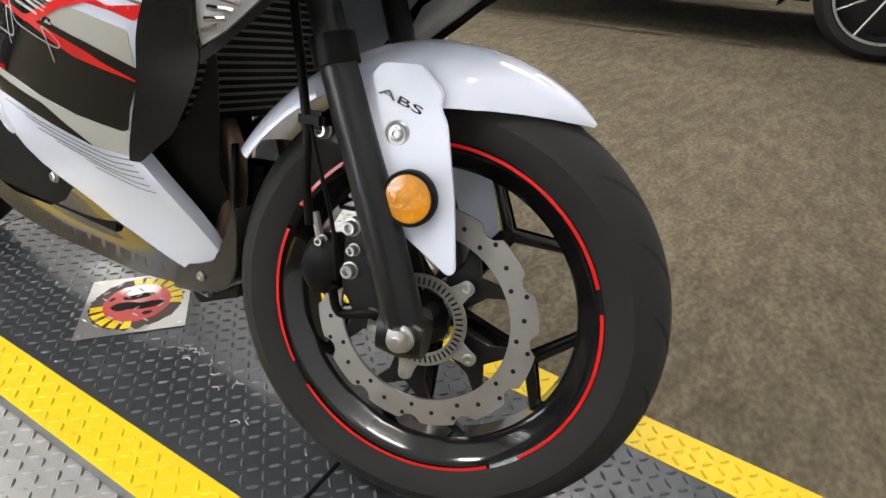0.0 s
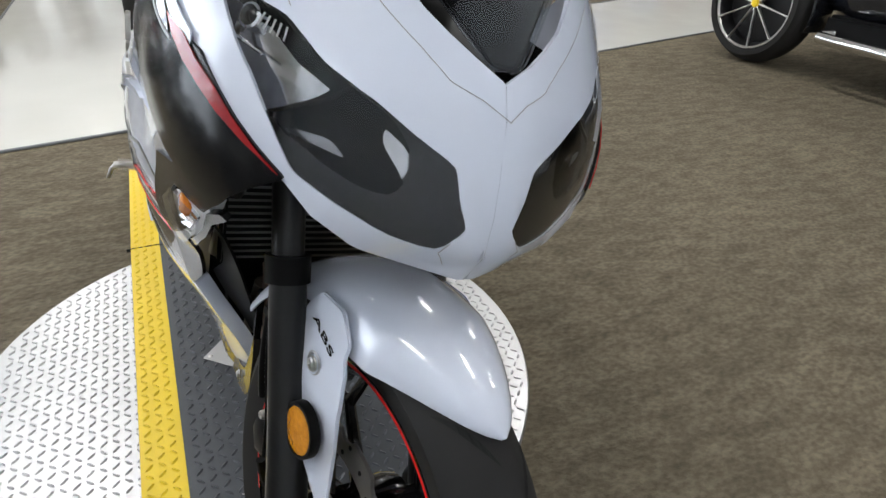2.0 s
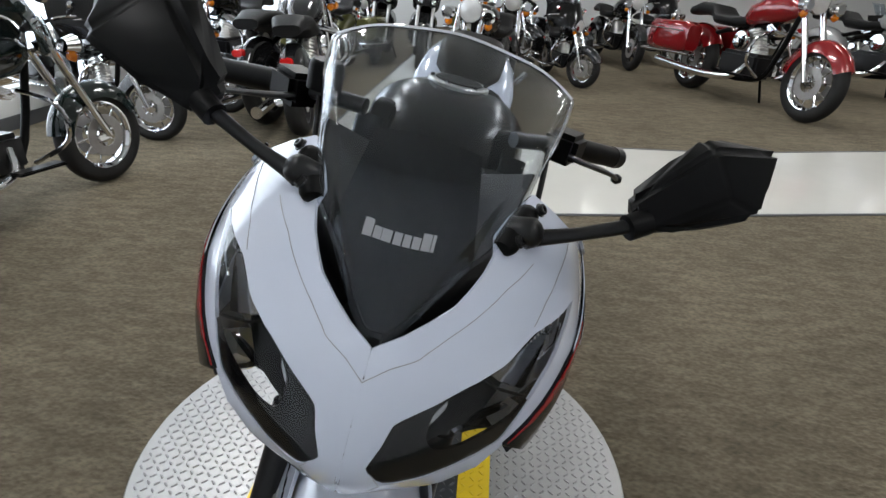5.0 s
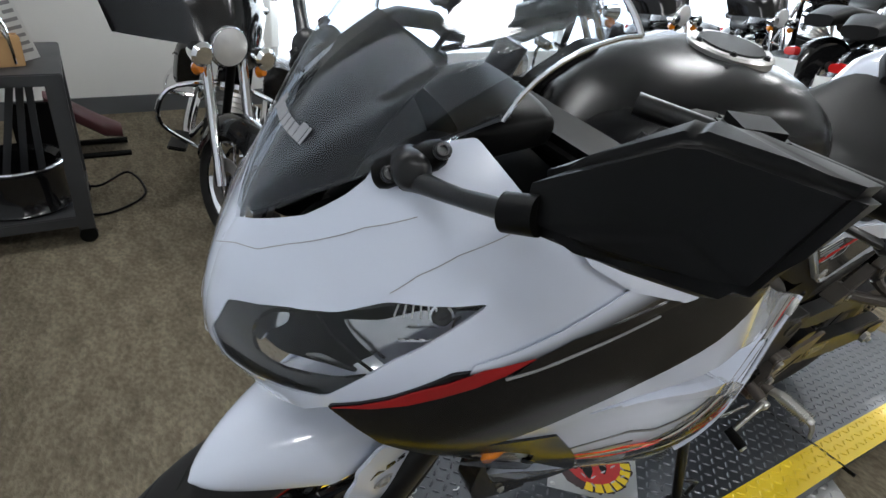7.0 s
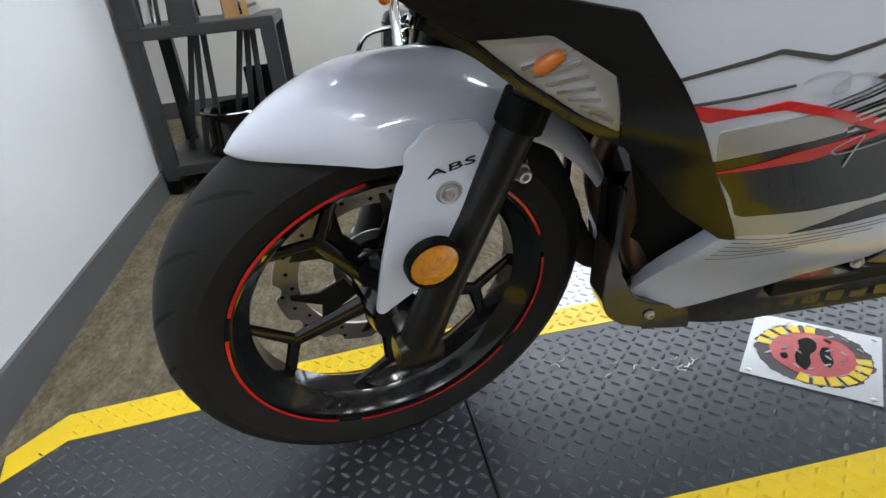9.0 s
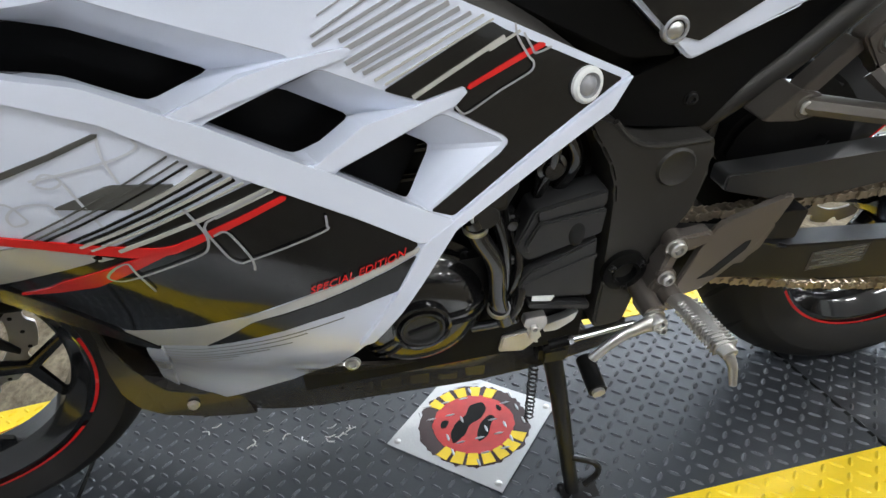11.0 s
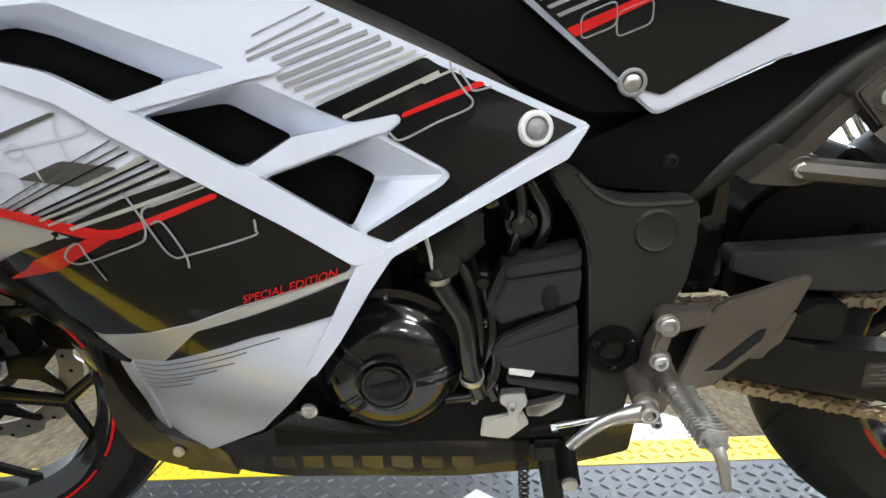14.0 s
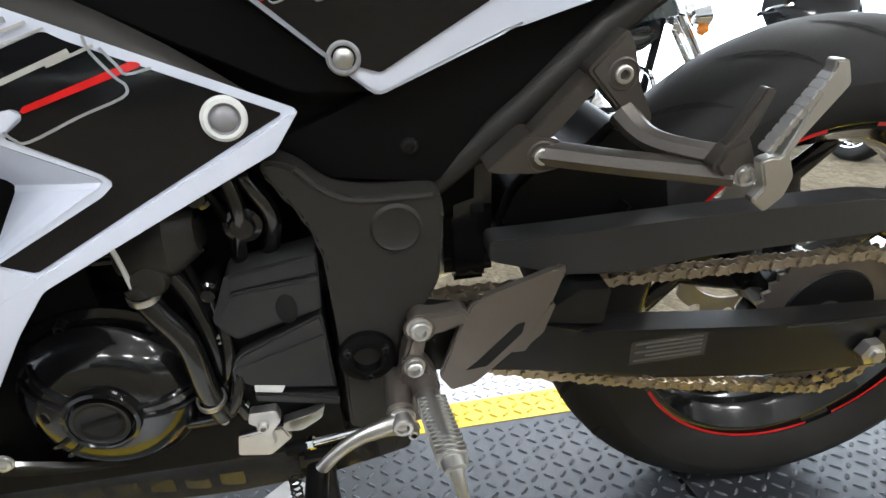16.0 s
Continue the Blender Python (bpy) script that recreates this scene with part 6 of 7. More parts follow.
for i in range(seg * 2):
    t = math.pi * i / seg
    r = .092 if i % 2 else .099
    vo.append((r * math.cos(t), r * math.sin(t)))
spk = part("sprocket", plate_bm(vo, .085, .090, 0), TITAN, rw, "rear drive sprocket")
part("carrier", lathe_bm([(.02, .09), (.06, .092), (.066, .086)], 30), SATIN, spk)
part("chain_guard", plate_bm([(-.985, .470), (-.985, .491), (-1.054, .490), (-1.20, .493), (-1.38, .492), (-1.55, .462), (-1.56, .443), (-1.40, .452), (-1.20, .448), (-1.121, .440), (-1.057, .446)], .096, .127, .004, .006), COVERM, bike, "black chain guard")
for s in (1, -1):
    arm = part("swingarm", plate_bm([(-.87, .375), (-.90, .435), (-1.02, .405), (-1.08, .385), (-1.30, .358), (-1.47, .350), (-1.50, .315), (-1.47, .275), (-1.30, .290), (-1.155, .312), (-1.03, .345), (-.92, .365)], s * .108, s * .140, .005, .008), SATIN, bike, "black box-section swingarm")
    part("upper_brace", plate_bm([(-1.02, .40), (-1.07, .433), (-1.105, .430), (-1.10, .388)], s * .105, s * .135, .004, .005), SATIN, arm)
    part("axle_adjuster", box_bm(-1.50, -1.42, s * .14 - .004, s * .14 + .004, .292, .338, .004), SATIN, arm)
    part("axle_nut", lathe_bm([(0, .018), (.008, .018), (.008, .012), (.015, .011), (.016, 0)], 6), STEEL, arm, "steel axle nut", m=pose(-1.41, s * .146, .314, 0, 0, 0 if s > 0 else 180))
label = part("warning_label", box_bm(-1.215, -1.13, .1402, .1408, .334, .364), GHOST, bike, "grey label with rows of fine print")
for i in range(5):
    part("print_bar", box_bm(-1.21, -1.135 - (i % 2) * .012, .1409, .1412, .338 + .0052 * i, .3404 + .0052 * i), DGREY, label)
part("hugger", plate_bm([(-0.9977, 0.4799), (-1.0131, 0.5233), (-1.0426, 0.5487), (-1.0890, 0.5570), (-1.1115, 0.5821), (-1.1274, 0.5737), (-1.1518, 0.5510), (-1.1758, 0.5268), (-1.1898, 0.4565)], -.085, .085, .012, .014), MATT, bike, "black inner rear fender")
part("mud_guard", grid_bm(lambda u, v: Vector((-1.405 + (.345 - .02 * abs(2 * v - 1) ** 3) * math.cos(radians(8 + 26 * u)), .095 * (2 * v - 1), .314 + (.345 - .02 * abs(2 * v - 1) ** 3) * math.sin(radians(8 + 26 * u)))), 16, 8, .004), MATT, bike, "black inner mud guard before the rear tyre")
part("shock_linkage", box_bm(-1.0, -.95, -.05, .08, .42, .56, .01), ENGINE, bike)
# chain: one object, real links along its run
run = []
R1, R2, c1, c2 = .030, .0955, Vector((-.875, .392)), Vector((-1.405, .314))
top0, top1 = c1 + Vector((.0, R1)), c2 + Vector((0, R2))
pitch = .0159
n = int((top1 - top0).length / pitch)
for i in range(n + 1):
    run.append((top0.lerp(top1, i / n), math.atan2(top1.y - top0.y, top1.x - top0.x)))
for i in range(1, 17):
    a = math.pi / 2 + math.pi * i / 17
    run.append((c2 + R2 * Vector((math.cos(a), math.sin(a))), a + math.pi / 2))
b0, b1 = c2 + Vector((0, -R2)), c1 + Vector((0, -R1))
for i in range(n + 1):
    sag = -.012 * math.sin(math.pi * i / n)
    p = b0.lerp(b1, i / n) + Vector((0, sag))
    run.append((p, math.atan2(b1.y - b0.y, b1.x - b0.x)))
chain = bmesh.new()
for i, (p, a) in enumerate(run):
    w = .0085 if i % 2 else .0062
    for y in (.097 - w, .097 + w - .0016):
        merge(chain, plate_bm([(-.0095, -.004), (-.006, -.0065), (0, -.0045), (.006, -.0065), (.0095, -.004), (.0095, .004), (.006, .0065), (0, .0045), (-.006, .0065), (-.0095, .004)], y, y + .0018, 0), Matrix.Translation((p.x, 0, p.y)) @ Matrix.Rotation(-a, 4, "Y"))
    merge(chain, lathe_bm([(0, .086), (.0032, .086), (.0032, .108), (0, .108)], 7), Matrix.Translation((p.x - .008 * math.cos(a), 0, p.y - .008 * math.sin(a))))
part("drive_chain", chain, CHAINM, bike, "gold-brown roller drive chain", smooth=False)
part("chain_slider", box_bm(-1.05, -.90, .085, .11, .400, .412, .004), MATT, bike)

# ---------------------------------------------------------------- the showroom
def slab(name, x0, x1, y0, y1, z0, z1, material, label="", bev=0.0, parent=None):
    ob = part(name, box_bm(x0, x1, y0, y1, z0, z1, bev), material, parent, smooth=False)
    if parent is None:
        tagged(ob, label, "", "", "structure")
    return ob


slab("floor", -16, 9, -3.6, 16, FLOOR - .2, FLOOR, CARPET, "mottled brown-grey low-pile carpet floor")
tile = bmesh.new()
for lp in ([(-2.56, -.06), (-2.32, -1.07), (-5.6, -1.09), (-9.5, -1.1), (-9.5, -.08), (-4.15, -.08)], [(-2.56, -.06), (-4.15, -.08), (-4.43, 2.18), (-5.92, 6.85), (-8.6, 15.5), (-6.3, 15.5), (-3.31, 3.27), (-2.88, 1.55)]):
    f = tile.faces.new([tile.verts.new((x, y, FLOOR + .005)) for x, y in lp])
    ex = bmesh.ops.extrude_face_region(tile, geom=[f])
    for v in ex["geom"]:
        if isinstance(v, bmesh.types.BMVert):
            v.co.z -= .02
tagged(part("tile_walkway", tile, TILEM, smooth=False), "polished cream tile walkway across the carpet", "", "", "structure")
trim = bmesh.new()
for line in ([(-9.5, -1.095), (-2.32, -1.07), (-2.88, 1.55), (-3.31, 3.27), (-6.3, 15.5)], [(-9.5, -.075), (-4.15, -.075), (-4.43, 2.18), (-5.92, 6.85), (-8.6, 15.5)]):
    for (x0, y0), (x1, y1) in zip(line, line[1:]):
        tube_bm([(x0, y0, FLOOR + .004), (x1, y1, FLOOR + .004)], .012, 6, 0, .6, trim)
tagged(part("trim", trim, BASEM), "dark rubber edge trim along the tile", "", "", "structure")
slab("ceiling", -16, 9, -3.6, 16, CEIL, CEIL + .2, CEILM, "white tiled ceiling")
slab("wall_front", .775, .925, -1.70, 16, FLOOR, CEIL, WALLB, "pale grey smooth partition wall")
slab("trim", .760, .775, -1.715, -1.68, FLOOR + .10, CEIL, PAPER, "white corner strip of the partition")
slab("baseboard", .763, .775, -1.68, 16, FLOOR, FLOOR + .10, BASEM, "grey rubber baseboard")
slab("wall_south", -.92, 9, -3.40, -3.25, FLOOR, CEIL, WALLM, "off-white painted wall")
slab("wall_south_low", -15, -.92, -3.40, -3.25, FLOOR, .20, WALLM, "low white wall below the shop window")
slab("wall_south_high", -15, -.92, -3.40, -3.25, 2.9, CEIL, WALLM, "white wall above the shop window")
slab("baseboard", -15, 9, -3.25, -3.238, FLOOR, FLOOR + .10, BASEM, "grey rubber baseboard")
slab("wall_east", 8.8, 9, -3.6, 16, FLOOR, CEIL, WALLM, "off-white painted wall")
slab("wall_west", -16, -15, -3.6, 16, FLOOR, CEIL, WALLM, "off-white painted wall")
slab("wall_north", -16, 9, 15.8, 16, FLOOR, CEIL, WALLM, "off-white painted wall")
win = tagged(part("window_1", box_bm(-15, -.92, -3.36, -3.25, .20, .23, .005), PAPER, smooth=False), "long shop window with white mullions and daylight outside", "", "", "structure")
for i in range(7):
    x = -.95 - 2.4 * i
    part("mullion", box_bm(x - .03, x + .03, -3.36, -3.29, .23, 2.9, .005), PAPER, win, smooth=False)
pane = part("pane", box_bm(-15, -.92, -3.332, -3.328, .23, 2.9), LENS, win, smooth=False)
pane.visible_shadow = False
out = part("backdrop", box_bm(-30, 6, -9.2, -9, -1, 6), OUTSIDE, smooth=False)
tagged(out, "blown-out daylight beyond the window", "", "", "structure")
lamp("window_light", (-5.5, -3.2, 1.7), (9, 2.2), 980, (-90, 0, 0), (.80, .90, 1.0))
for i in range(5):
    for j in range(4):
        x, y = 0.2 - 3.2 * i, -1.3 + 4.0 * j
        fx = thing("ceiling_light", "white fluorescent ceiling fixture with two tubes", "ceiling light", (x, y, CEIL), group="ceiling lights")
        part("housing", box_bm(-.62, .62, -.16, .16, -.06, 0, .006), CEILM, fx)
        for k in (-.07, .07):
            part("tube", tube_bm([(-.58, k, -.075), (.58, k, -.075)], .014, 8, 0), LAMPM, fx, "lit fluorescent tube")
        if j < 3 and i < 4:
            lamp("ceiling_lamp", (x, y, CEIL - .10), (1.2, .3), 34 if i == 0 else 48 if j == 1 else 58, colour=(.96, .98, 1.0))

# ---------------------------------------------------------------- the turntable
table = thing("motorcycle_turntable", "diamond-plate motorcycle turntable with a dark track and yellow edges", "turntable")


def tread_bm(test, x0, x1, y0, y1, z, pitch=.0226, L=.0100, w=.0032, h=.0026, zf=None):
    """Raised lozenges of diamond plate, alternately turned."""
    vs, fs = [], []
    i = 0
    nx, ny = int((x1 - x0) / pitch), int((y1 - y0) / pitch)
    for a in range(nx):
        for b in range(ny):
            cx, cy = x0 + (a + .5) * pitch, y0 + (b + .5) * pitch
            if not test(cx, cy):
                continue
            t = radians(45 if (a + b) % 2 else -45)
            c, s = math.cos(t), math.sin(t)
            zz = z if zf is None else zf(cx)
            k = len(vs)
            for u, v, q in ((-L, 0, 0), (-L * .45, -w, 0), (L * .45, -w, 0), (L, 0, 0), (L * .45, w, 0), (-L * .45, w, 0), (-L * .55, 0, h), (L * .55, 0, h)):
                vs.append((cx + u * c - v * s, cy + u * s + v * c, zz + q))
            fs += [(k, k + 1, k + 6), (k + 1, k + 2, k + 7, k + 6), (k + 2, k + 3, k + 7), (k + 3, k + 4, k + 7), (k + 4, k + 5, k + 6, k + 7), (k + 5, k, k + 6)]
    bm = bmesh.new()
    me = bpy.data.meshes.new("tmp")
    me.from_pydata(vs, [], fs)
    bm.from_mesh(me)
    bpy.data.meshes.remove(me)
    return bm


DC, DR = (-.70, .045), .645
ZD = FLOOR + .022
part("disc", lathe_bm([(0, .022), (DR - .003, .022), (DR, .019), (DR, 0)], 96), PLATES, table, "round silver diamond-plate base", m=pose(DC[0], DC[1], FLOOR, 90, 0, 0))
tagged(part("disc_tread", tread_bm(lambda x, y: math.dist((x, y), DC) < DR - .015, DC[0] - DR, DC[0] + DR, DC[1] - DR, DC[1] + DR, ZD), PLATES, table, "raised silver tread bars", smooth=False), kind="stuff")
YR, YL, H0, H1, XF, XB = -.245, .335, -.105, -1.295, .72, -2.12
ramp_z = lambda x: 0.0 if H1 <= x <= H0 else (-(x - H0) * .052 if x > H0 else (x - H1) * .052)


def track_piece(name, outline, material, z_off, thick, label=""):
    bm = bmesh.new()
    vs = [bm.verts.new((x, y, ramp_z(x) + z_off)) for x, y in outline]
    f = bm.faces.new(vs)
    ex = bmesh.ops.extrude_face_region(bm, geom=[f])
    for v in ex["geom"]:
        if isinstance(v, bmesh.types.BMVert):
            v.co.z -= thick
    return part(name, bm, material, table, label, smooth=False)


G = .004
track_piece("track", [(H1 + G, YR), (H0 - G, YR), (H0 - G, YL), (H1 + G, YL)], PLATEB, 0, .034, "dark grey diamond-plate track")
FO = [(H0 + G, YR), (.64, YR), (XF, YR + .085), (XF, YL - .085), (.64, YL), (H0 + G, YL)]
track_piece("front_ramp", FO, PLATEB, 0, .012, "dark hinged front ramp")
BO = [(H1 - G, YL), (-2.04, YL), (XB, YL - .085), (XB, YR + .085), (-2.04, YR), (H1 - G, YR)]
track_piece("rear_ramp", BO, PLATEB, 0, .012, "dark hinged rear ramp")
w = .080
for nm, o in (("yellow_edge", [(H1 + G, YR), (H0 - G, YR), (H0 - G, YR + w), (H1 + G, YR + w)]), ("yellow_edge", [(H1 + G, YL - w), (H0 - G, YL - w), (H0 - G, YL), (H1 + G, YL)]),
              ("yellow_edge", [(H0 + G, YR), (.64, YR), (XF, YR + .085), (XF - .02, YR + .155), (.615, YR + w), (H0 + G, YR + w)]), ("yellow_edge", [(H0 + G, YL), (H0 + G, YL - w), (.615, YL - w), (XF - .02, YL - .155), (XF, YL - .085), (.64, YL)]),
              ("yellow_edge", [(H1 - G, YR), (H1 - G, YR + w), (-2.02, YR + w), (XB + .02, YR + .155), (XB, YR + .085), (-2.04, YR)]), ("yellow_edge", [(H1 - G, YL), (-2.04, YL), (XB, YL - .085), (XB + .02, YL - .155), (-2.02, YL - w), (H1 - G, YL - w)])):
    track_piece(nm, o, YELLOW, .0012, .0012, "yellow painted safety edge")
tagged(part("track_tread", tread_bm(lambda x, y: YR + w + .004 < y < YL - w - .004, XB + .05, XF - .05, YR, YL, 0, zf=ramp_z), TREADB, table, "raised dark tread bars", smooth=False), kind="stuff")
tagged(part("edge_tread", tread_bm(lambda x, y: (y < YR + w - .006 or y > YL - w + .006) and -2.03 < x < .63, XB + .05, XF - .05, YR + .004, YL, 0, zf=lambda x: ramp_z(x) + .0012), YELLOW, table, "raised yellow tread bars", smooth=False), kind="stuff")
for x, a, b in ((H0, YR, YL), (H1, YR - .012, YL + .03)):
    part("hinge_rod", tube_bm([(x, a, -.004), (x, b, -.004)], .005, 8, 0), MATT, table, "dark hinge rod")
for x in (H0 + .1, XF - .1, H1 - .1, XB + .1):
    for y in (YR + .06, YL - .06):
        part("ramp_foot", box_bm(x - .03, x + .03, y - .02, y + .02, FLOOR, ramp_z(x) - .012), MATT, table)
# printed square on the track, turned by an eighth
st = part("printed_label", box_bm(-.102, .102, -.102, .102, .0016, .0026), PLATES, table, "silver square label with a red and yellow round print", m=pose(-.719, .043, 0, 0, 0, 45 + 2), smooth=False)
rag = random.Random(5)
star = [((.095 - rag.uniform(0, .008)) * math.cos(math.pi * i / 45), (.095 - rag.uniform(0, .008)) * math.sin(math.pi * i / 45)) for i in range(90)]


def flat_bm(pts, z, h=.0004):
    bm = bmesh.new()
    f = bm.faces.new([bm.verts.new((x, y, z)) for x, y in pts])
    ex = bmesh.ops.extrude_face_region(bm, geom=[f])
    for v in ex["geom"]:
        if isinstance(v, bmesh.types.BMVert):
            v.co.z += h
    return bm


part("black_ring", flat_bm(star, .0026), mat("dark_maroon_print", (.030, .010, .010), .45, var=.5, scale=40), st, smooth=False)
part("red_disc", flat_bm([((.069 - rag.uniform(0, .004)) * math.cos(2 * math.pi * i / 60), (.069 - rag.uniform(0, .004)) * math.sin(2 * math.pi * i / 60)) for i in range(60)], .0031), mat("worn_red_print", (.50, .022, .020), .40, 0, .2, .45, 38), st, "worn red round print", smooth=False)
for pts in ([(-.052, -.010), (-.034, -.026), (-.010, -.020), (.012, -.026), (.038, -.022), (.056, -.006), (.030, .001), (.006, -.004), (-.016, .006), (-.040, .004)], [(-.030, .014), (-.006, .010), (.018, .016), (.034, .028), (.012, .034), (-.012, .026), (-.030, .026)], [(-.058, .012), (-.046, .018), (-.044, .028), (-.054, .026)], [(.020, -.050), (.036, -.042), (.030, -.034), (.012, -.038)]):
    part("dark_emblem", flat_bm(soften(pts, .006, 2), .0036), GROOVE, st, smooth=False)
for n, mid, sp in ((5, 225, 19), (7, 45, 17)):
    for i in range(n):
        a = radians(mid + (i - (n - 1) / 2) * sp)
        w0, w1, h = .0075 + rag.uniform(-.001, .001), .0098 + rag.uniform(-.001, .001), .0115
        part("lettering_bar", flat_bm([(-w0, -h), (w0, -h), (w1, h), (-w1, h)], .0036), YELLOW, st, "yellow lettering reduced to a plain bar", m=Matrix.Translation((.0765 * math.cos(a), .0765 * math.sin(a), 0)) @ Matrix.Rotation(a - math.pi / 2, 4, "Z"), smooth=False)
# The dents are silver all over, which paints in their highlights.
tagged(part("label_dent", tread_bm(lambda x, y: abs(x) < .09 and abs(y) < .09 and rag.random() < .42, -.1, .1, -.1, .1, .0040, L=.0085, w=.0020, h=.0008), PLATES, st, "dents pressed through the print, silver for their highlights", smooth=False), kind="stuff")
for sx in (-.09, .09):
    for sy in (-.09, .09):
        part("rivet", lathe_bm([(0, .004), (.004, .0035), (.006, .0026)], 10), STEEL, st, m=pose(sx, sy, 0, 90, 0, 0))
# swarf and dirt flakes left on the track
for gx, gy, k in ((-.499, -.006, 7), (-.375, -.022, 3), (-.44, -.02, 2), (-.30, -.05, 2)):
    for i in range(k):
        x, y = gx + random.uniform(-.03, .03), gy + random.uniform(-.02, .02)
        a = random.uniform(0, 6)
        tagged(part("metal_shaving", tube_bm([(x, y, .003), (x + .008 * math.cos(a), y + .008 * math.sin(a), .004), (x + .016 * math.cos(a + .6), y + .016 * math.sin(a + .6), .003)], .0012, 5, 2), STEEL), "small curled metal shaving lying on the track", "debris", "metal shavings")

# ---------------------------------------------------------------- parked cruisers
def cruiser(paint, label, bags=True, fairing=True, spokes=True, group="parked motorcycles", name="parked_motorcycle"):
    b = thing(name, label, "motorcycle", group=group)
    for nm, x, r, w in (("front_wheel", .82, .325, .115), ("rear_wheel", -.80, .32, .15)):
        wl = part(nm, lathe_bm([(.215, -w * .4), (.225, -w * .42), (.215, -w * .3), (.20, -w * .15), (.20, w * .15), (.215, w * .3), (.225, w * .42), (.215, w * .4)], 40), CHROME if spokes else SATIN, b, m=pose(x, 0, r))
        part("tyre", tyre_bm(r, w, .222), TYRE, wl)
        part("hub", lathe_bm([(0, -.06), (.05, -.055), (.05, .055), (0, .06)], 20), CHROME, wl)
        for i in range(10):
            a = 2 * math.pi * i / 10
            part("spoke", tube_bm([(.04 * math.cos(a), .02 * (-1) ** i, .04 * math.sin(a)), (.205 * math.cos(a + .12), 0, .205 * math.sin(a + .12))], .007, 6, 0), CHROME if spokes else SATIN, wl)
        for s in (-1, 1):
            part("brake_disc", lathe_bm([(.075, s * .062), (.14, s * .062), (.14, s * .066), (.075, s * .066)], 28, closed=True), DISCM, wl)

    def arc(c, r, a0, a1, w, drop):
        def fn(u, v):
            a, k = radians(a0 + (a1 - a0) * u), 2 * v - 1
            rr = r - drop * abs(k) ** 3
            return Vector((c[0] + rr * math.cos(a), w * k, c[1] + rr * math.sin(a)))
        return fn

    part("front_fender", grid_bm(arc((.82, .325), .362, 25, 170, .085, .11), 20, 10, .004), paint, b)
    part("rear_fender", grid_bm(arc((-.80, .32), .37, 30, 175, .115, .12), 20, 10, .004), paint, b)
    for s in (-1, 1):
        part("fork_tube", tube_bm([(.82, s * .10, .33), (.52, s * .10, .98)], .026, 12, 0), CHROME, b)
        part("exhaust", tube_bm([(.12, s * .11, .40), (.02, s * .20, .25), (-.4, s * .24, .22), (-1.12, s * .26, .25)], [.022, .03, .04, .045], 12, 4), CHROME, b)
        part("handlebar", tube_bm([(.48, 0, 1.02), (.46, s * .12, 1.10), (.30, s * .38, 1.10), (.16, s * .44, 1.05)], .013, 8, 4), CHROME, b)
        part("grip", tube_bm([(.27, s * .40, 1.09), (.15, s * .445, 1.045)], .018, 8, 0), MATT, b)
        part("mirror", loft_bm([(.34, s * .37, 1.20, .04, .03, .03, 2), (.36, s * .37, 1.20, .055, .035, .035, 2), (.38, s * .37, 1.20, .03, .02, .02, 2)], 12), CHROME, b)
        part("crash_bar", tube_bm([(.30, s * .06, .70), (.34, s * .30, .62), (.33, s * .33, .42), (.26, s * .10, .28)], .014, 8, 5), CHROME, b)
        part("floorboard", box_bm(.02, .32, s * .24 - .05, s * .24 + .05, .27, .29, .006), MATT, b)
        part("indicator", loft_bm([(.60, s * .17, .86, .02, .02, .02, 2), (.63, s * .17, .86, .035, .035, .035, 2), (.66, s * .17, .86, .015, .015, .015, 2)], 12), AMBER, b)
        part("auxiliary_lamp", loft_bm([(.58, s * .17, .93, .04, .04, .04, 2), (.66, s * .17, .93, .058, .058, .058, 2), (.675, s * .17, .93, .04, .04, .04, 2)], 16), CHROME, b)
        if bags:
            bag = part("saddlebag", loft_bm([(-1.22, s * .30, .50, .08, .14, .13, 4), (-1.17, s * .30, .51, .10, .16, .15, 4), (-.62, s * .29, .52, .10, .16, .14, 4), (-.56, s * .28, .52, .08, .13, .12, 4)], 20), paint, b)
            part("lid_trim", tube_bm([(-1.21, s * .405, .58), (-.6, s * .395, .585)], .006, 6, 0), CHROME, bag)
            part("guard", tube_bm([(-.54, s * .25, .35), (-.53, s * .42, .37), (-1.22, s * .43, .35), (-1.28, s * .2, .36)], .013, 8, 4), CHROME, b)
    part("frame", tube_bm([(.46, 0, .95), (.30, 0, .40), (.1, 0, .24), (-.5, 0, .26), (-.6, 0, .60), (.1, 0, .72), (.46, 0, .92)], .024, 10, 3), MATT, b)
    part("fuel_tank", loft_bm([(.44, 0, .90, .05, .05, .06, 2.4), (.34, 0, .90, .12, .10, .12, 2.6), (.14, 0, .88, .155, .115, .13, 2.6), (-.06, 0, .83, .13, .09, .12, 2.6), (-.16, 0, .79, .07, .04, .06, 2.4)], 24), paint, b)
    part("seat", loft_bm([(-.10, 0, .76, .09, .04, .05, 3), (-.25, 0, .74, .15, .04, .06, 3), (-.48, 0, .75, .17, .05, .06, 3), (-.56, 0, .82, .15, .05, .07, 3), (-.80, 0, .84, .13, .05, .07, 3), (-.98, 0, .80, .10, .03, .05, 3)], 20), SEATM, b)
    eng = part("engine", box_bm(-.30, .22, -.12, .12, .26, .48, .03), SATIN, b)
    for a, x in ((25, .09), (-25, -.12)):
        prof = [(0, 0)]
        for i in range(9):
            prof += [(.085, .03 * i), (.085, .03 * i + .016), (.07, .03 * i + .018), (.07, .03 * i + .028)]
        cyl = lathe_bm(prof + [(0, .27)], 18)
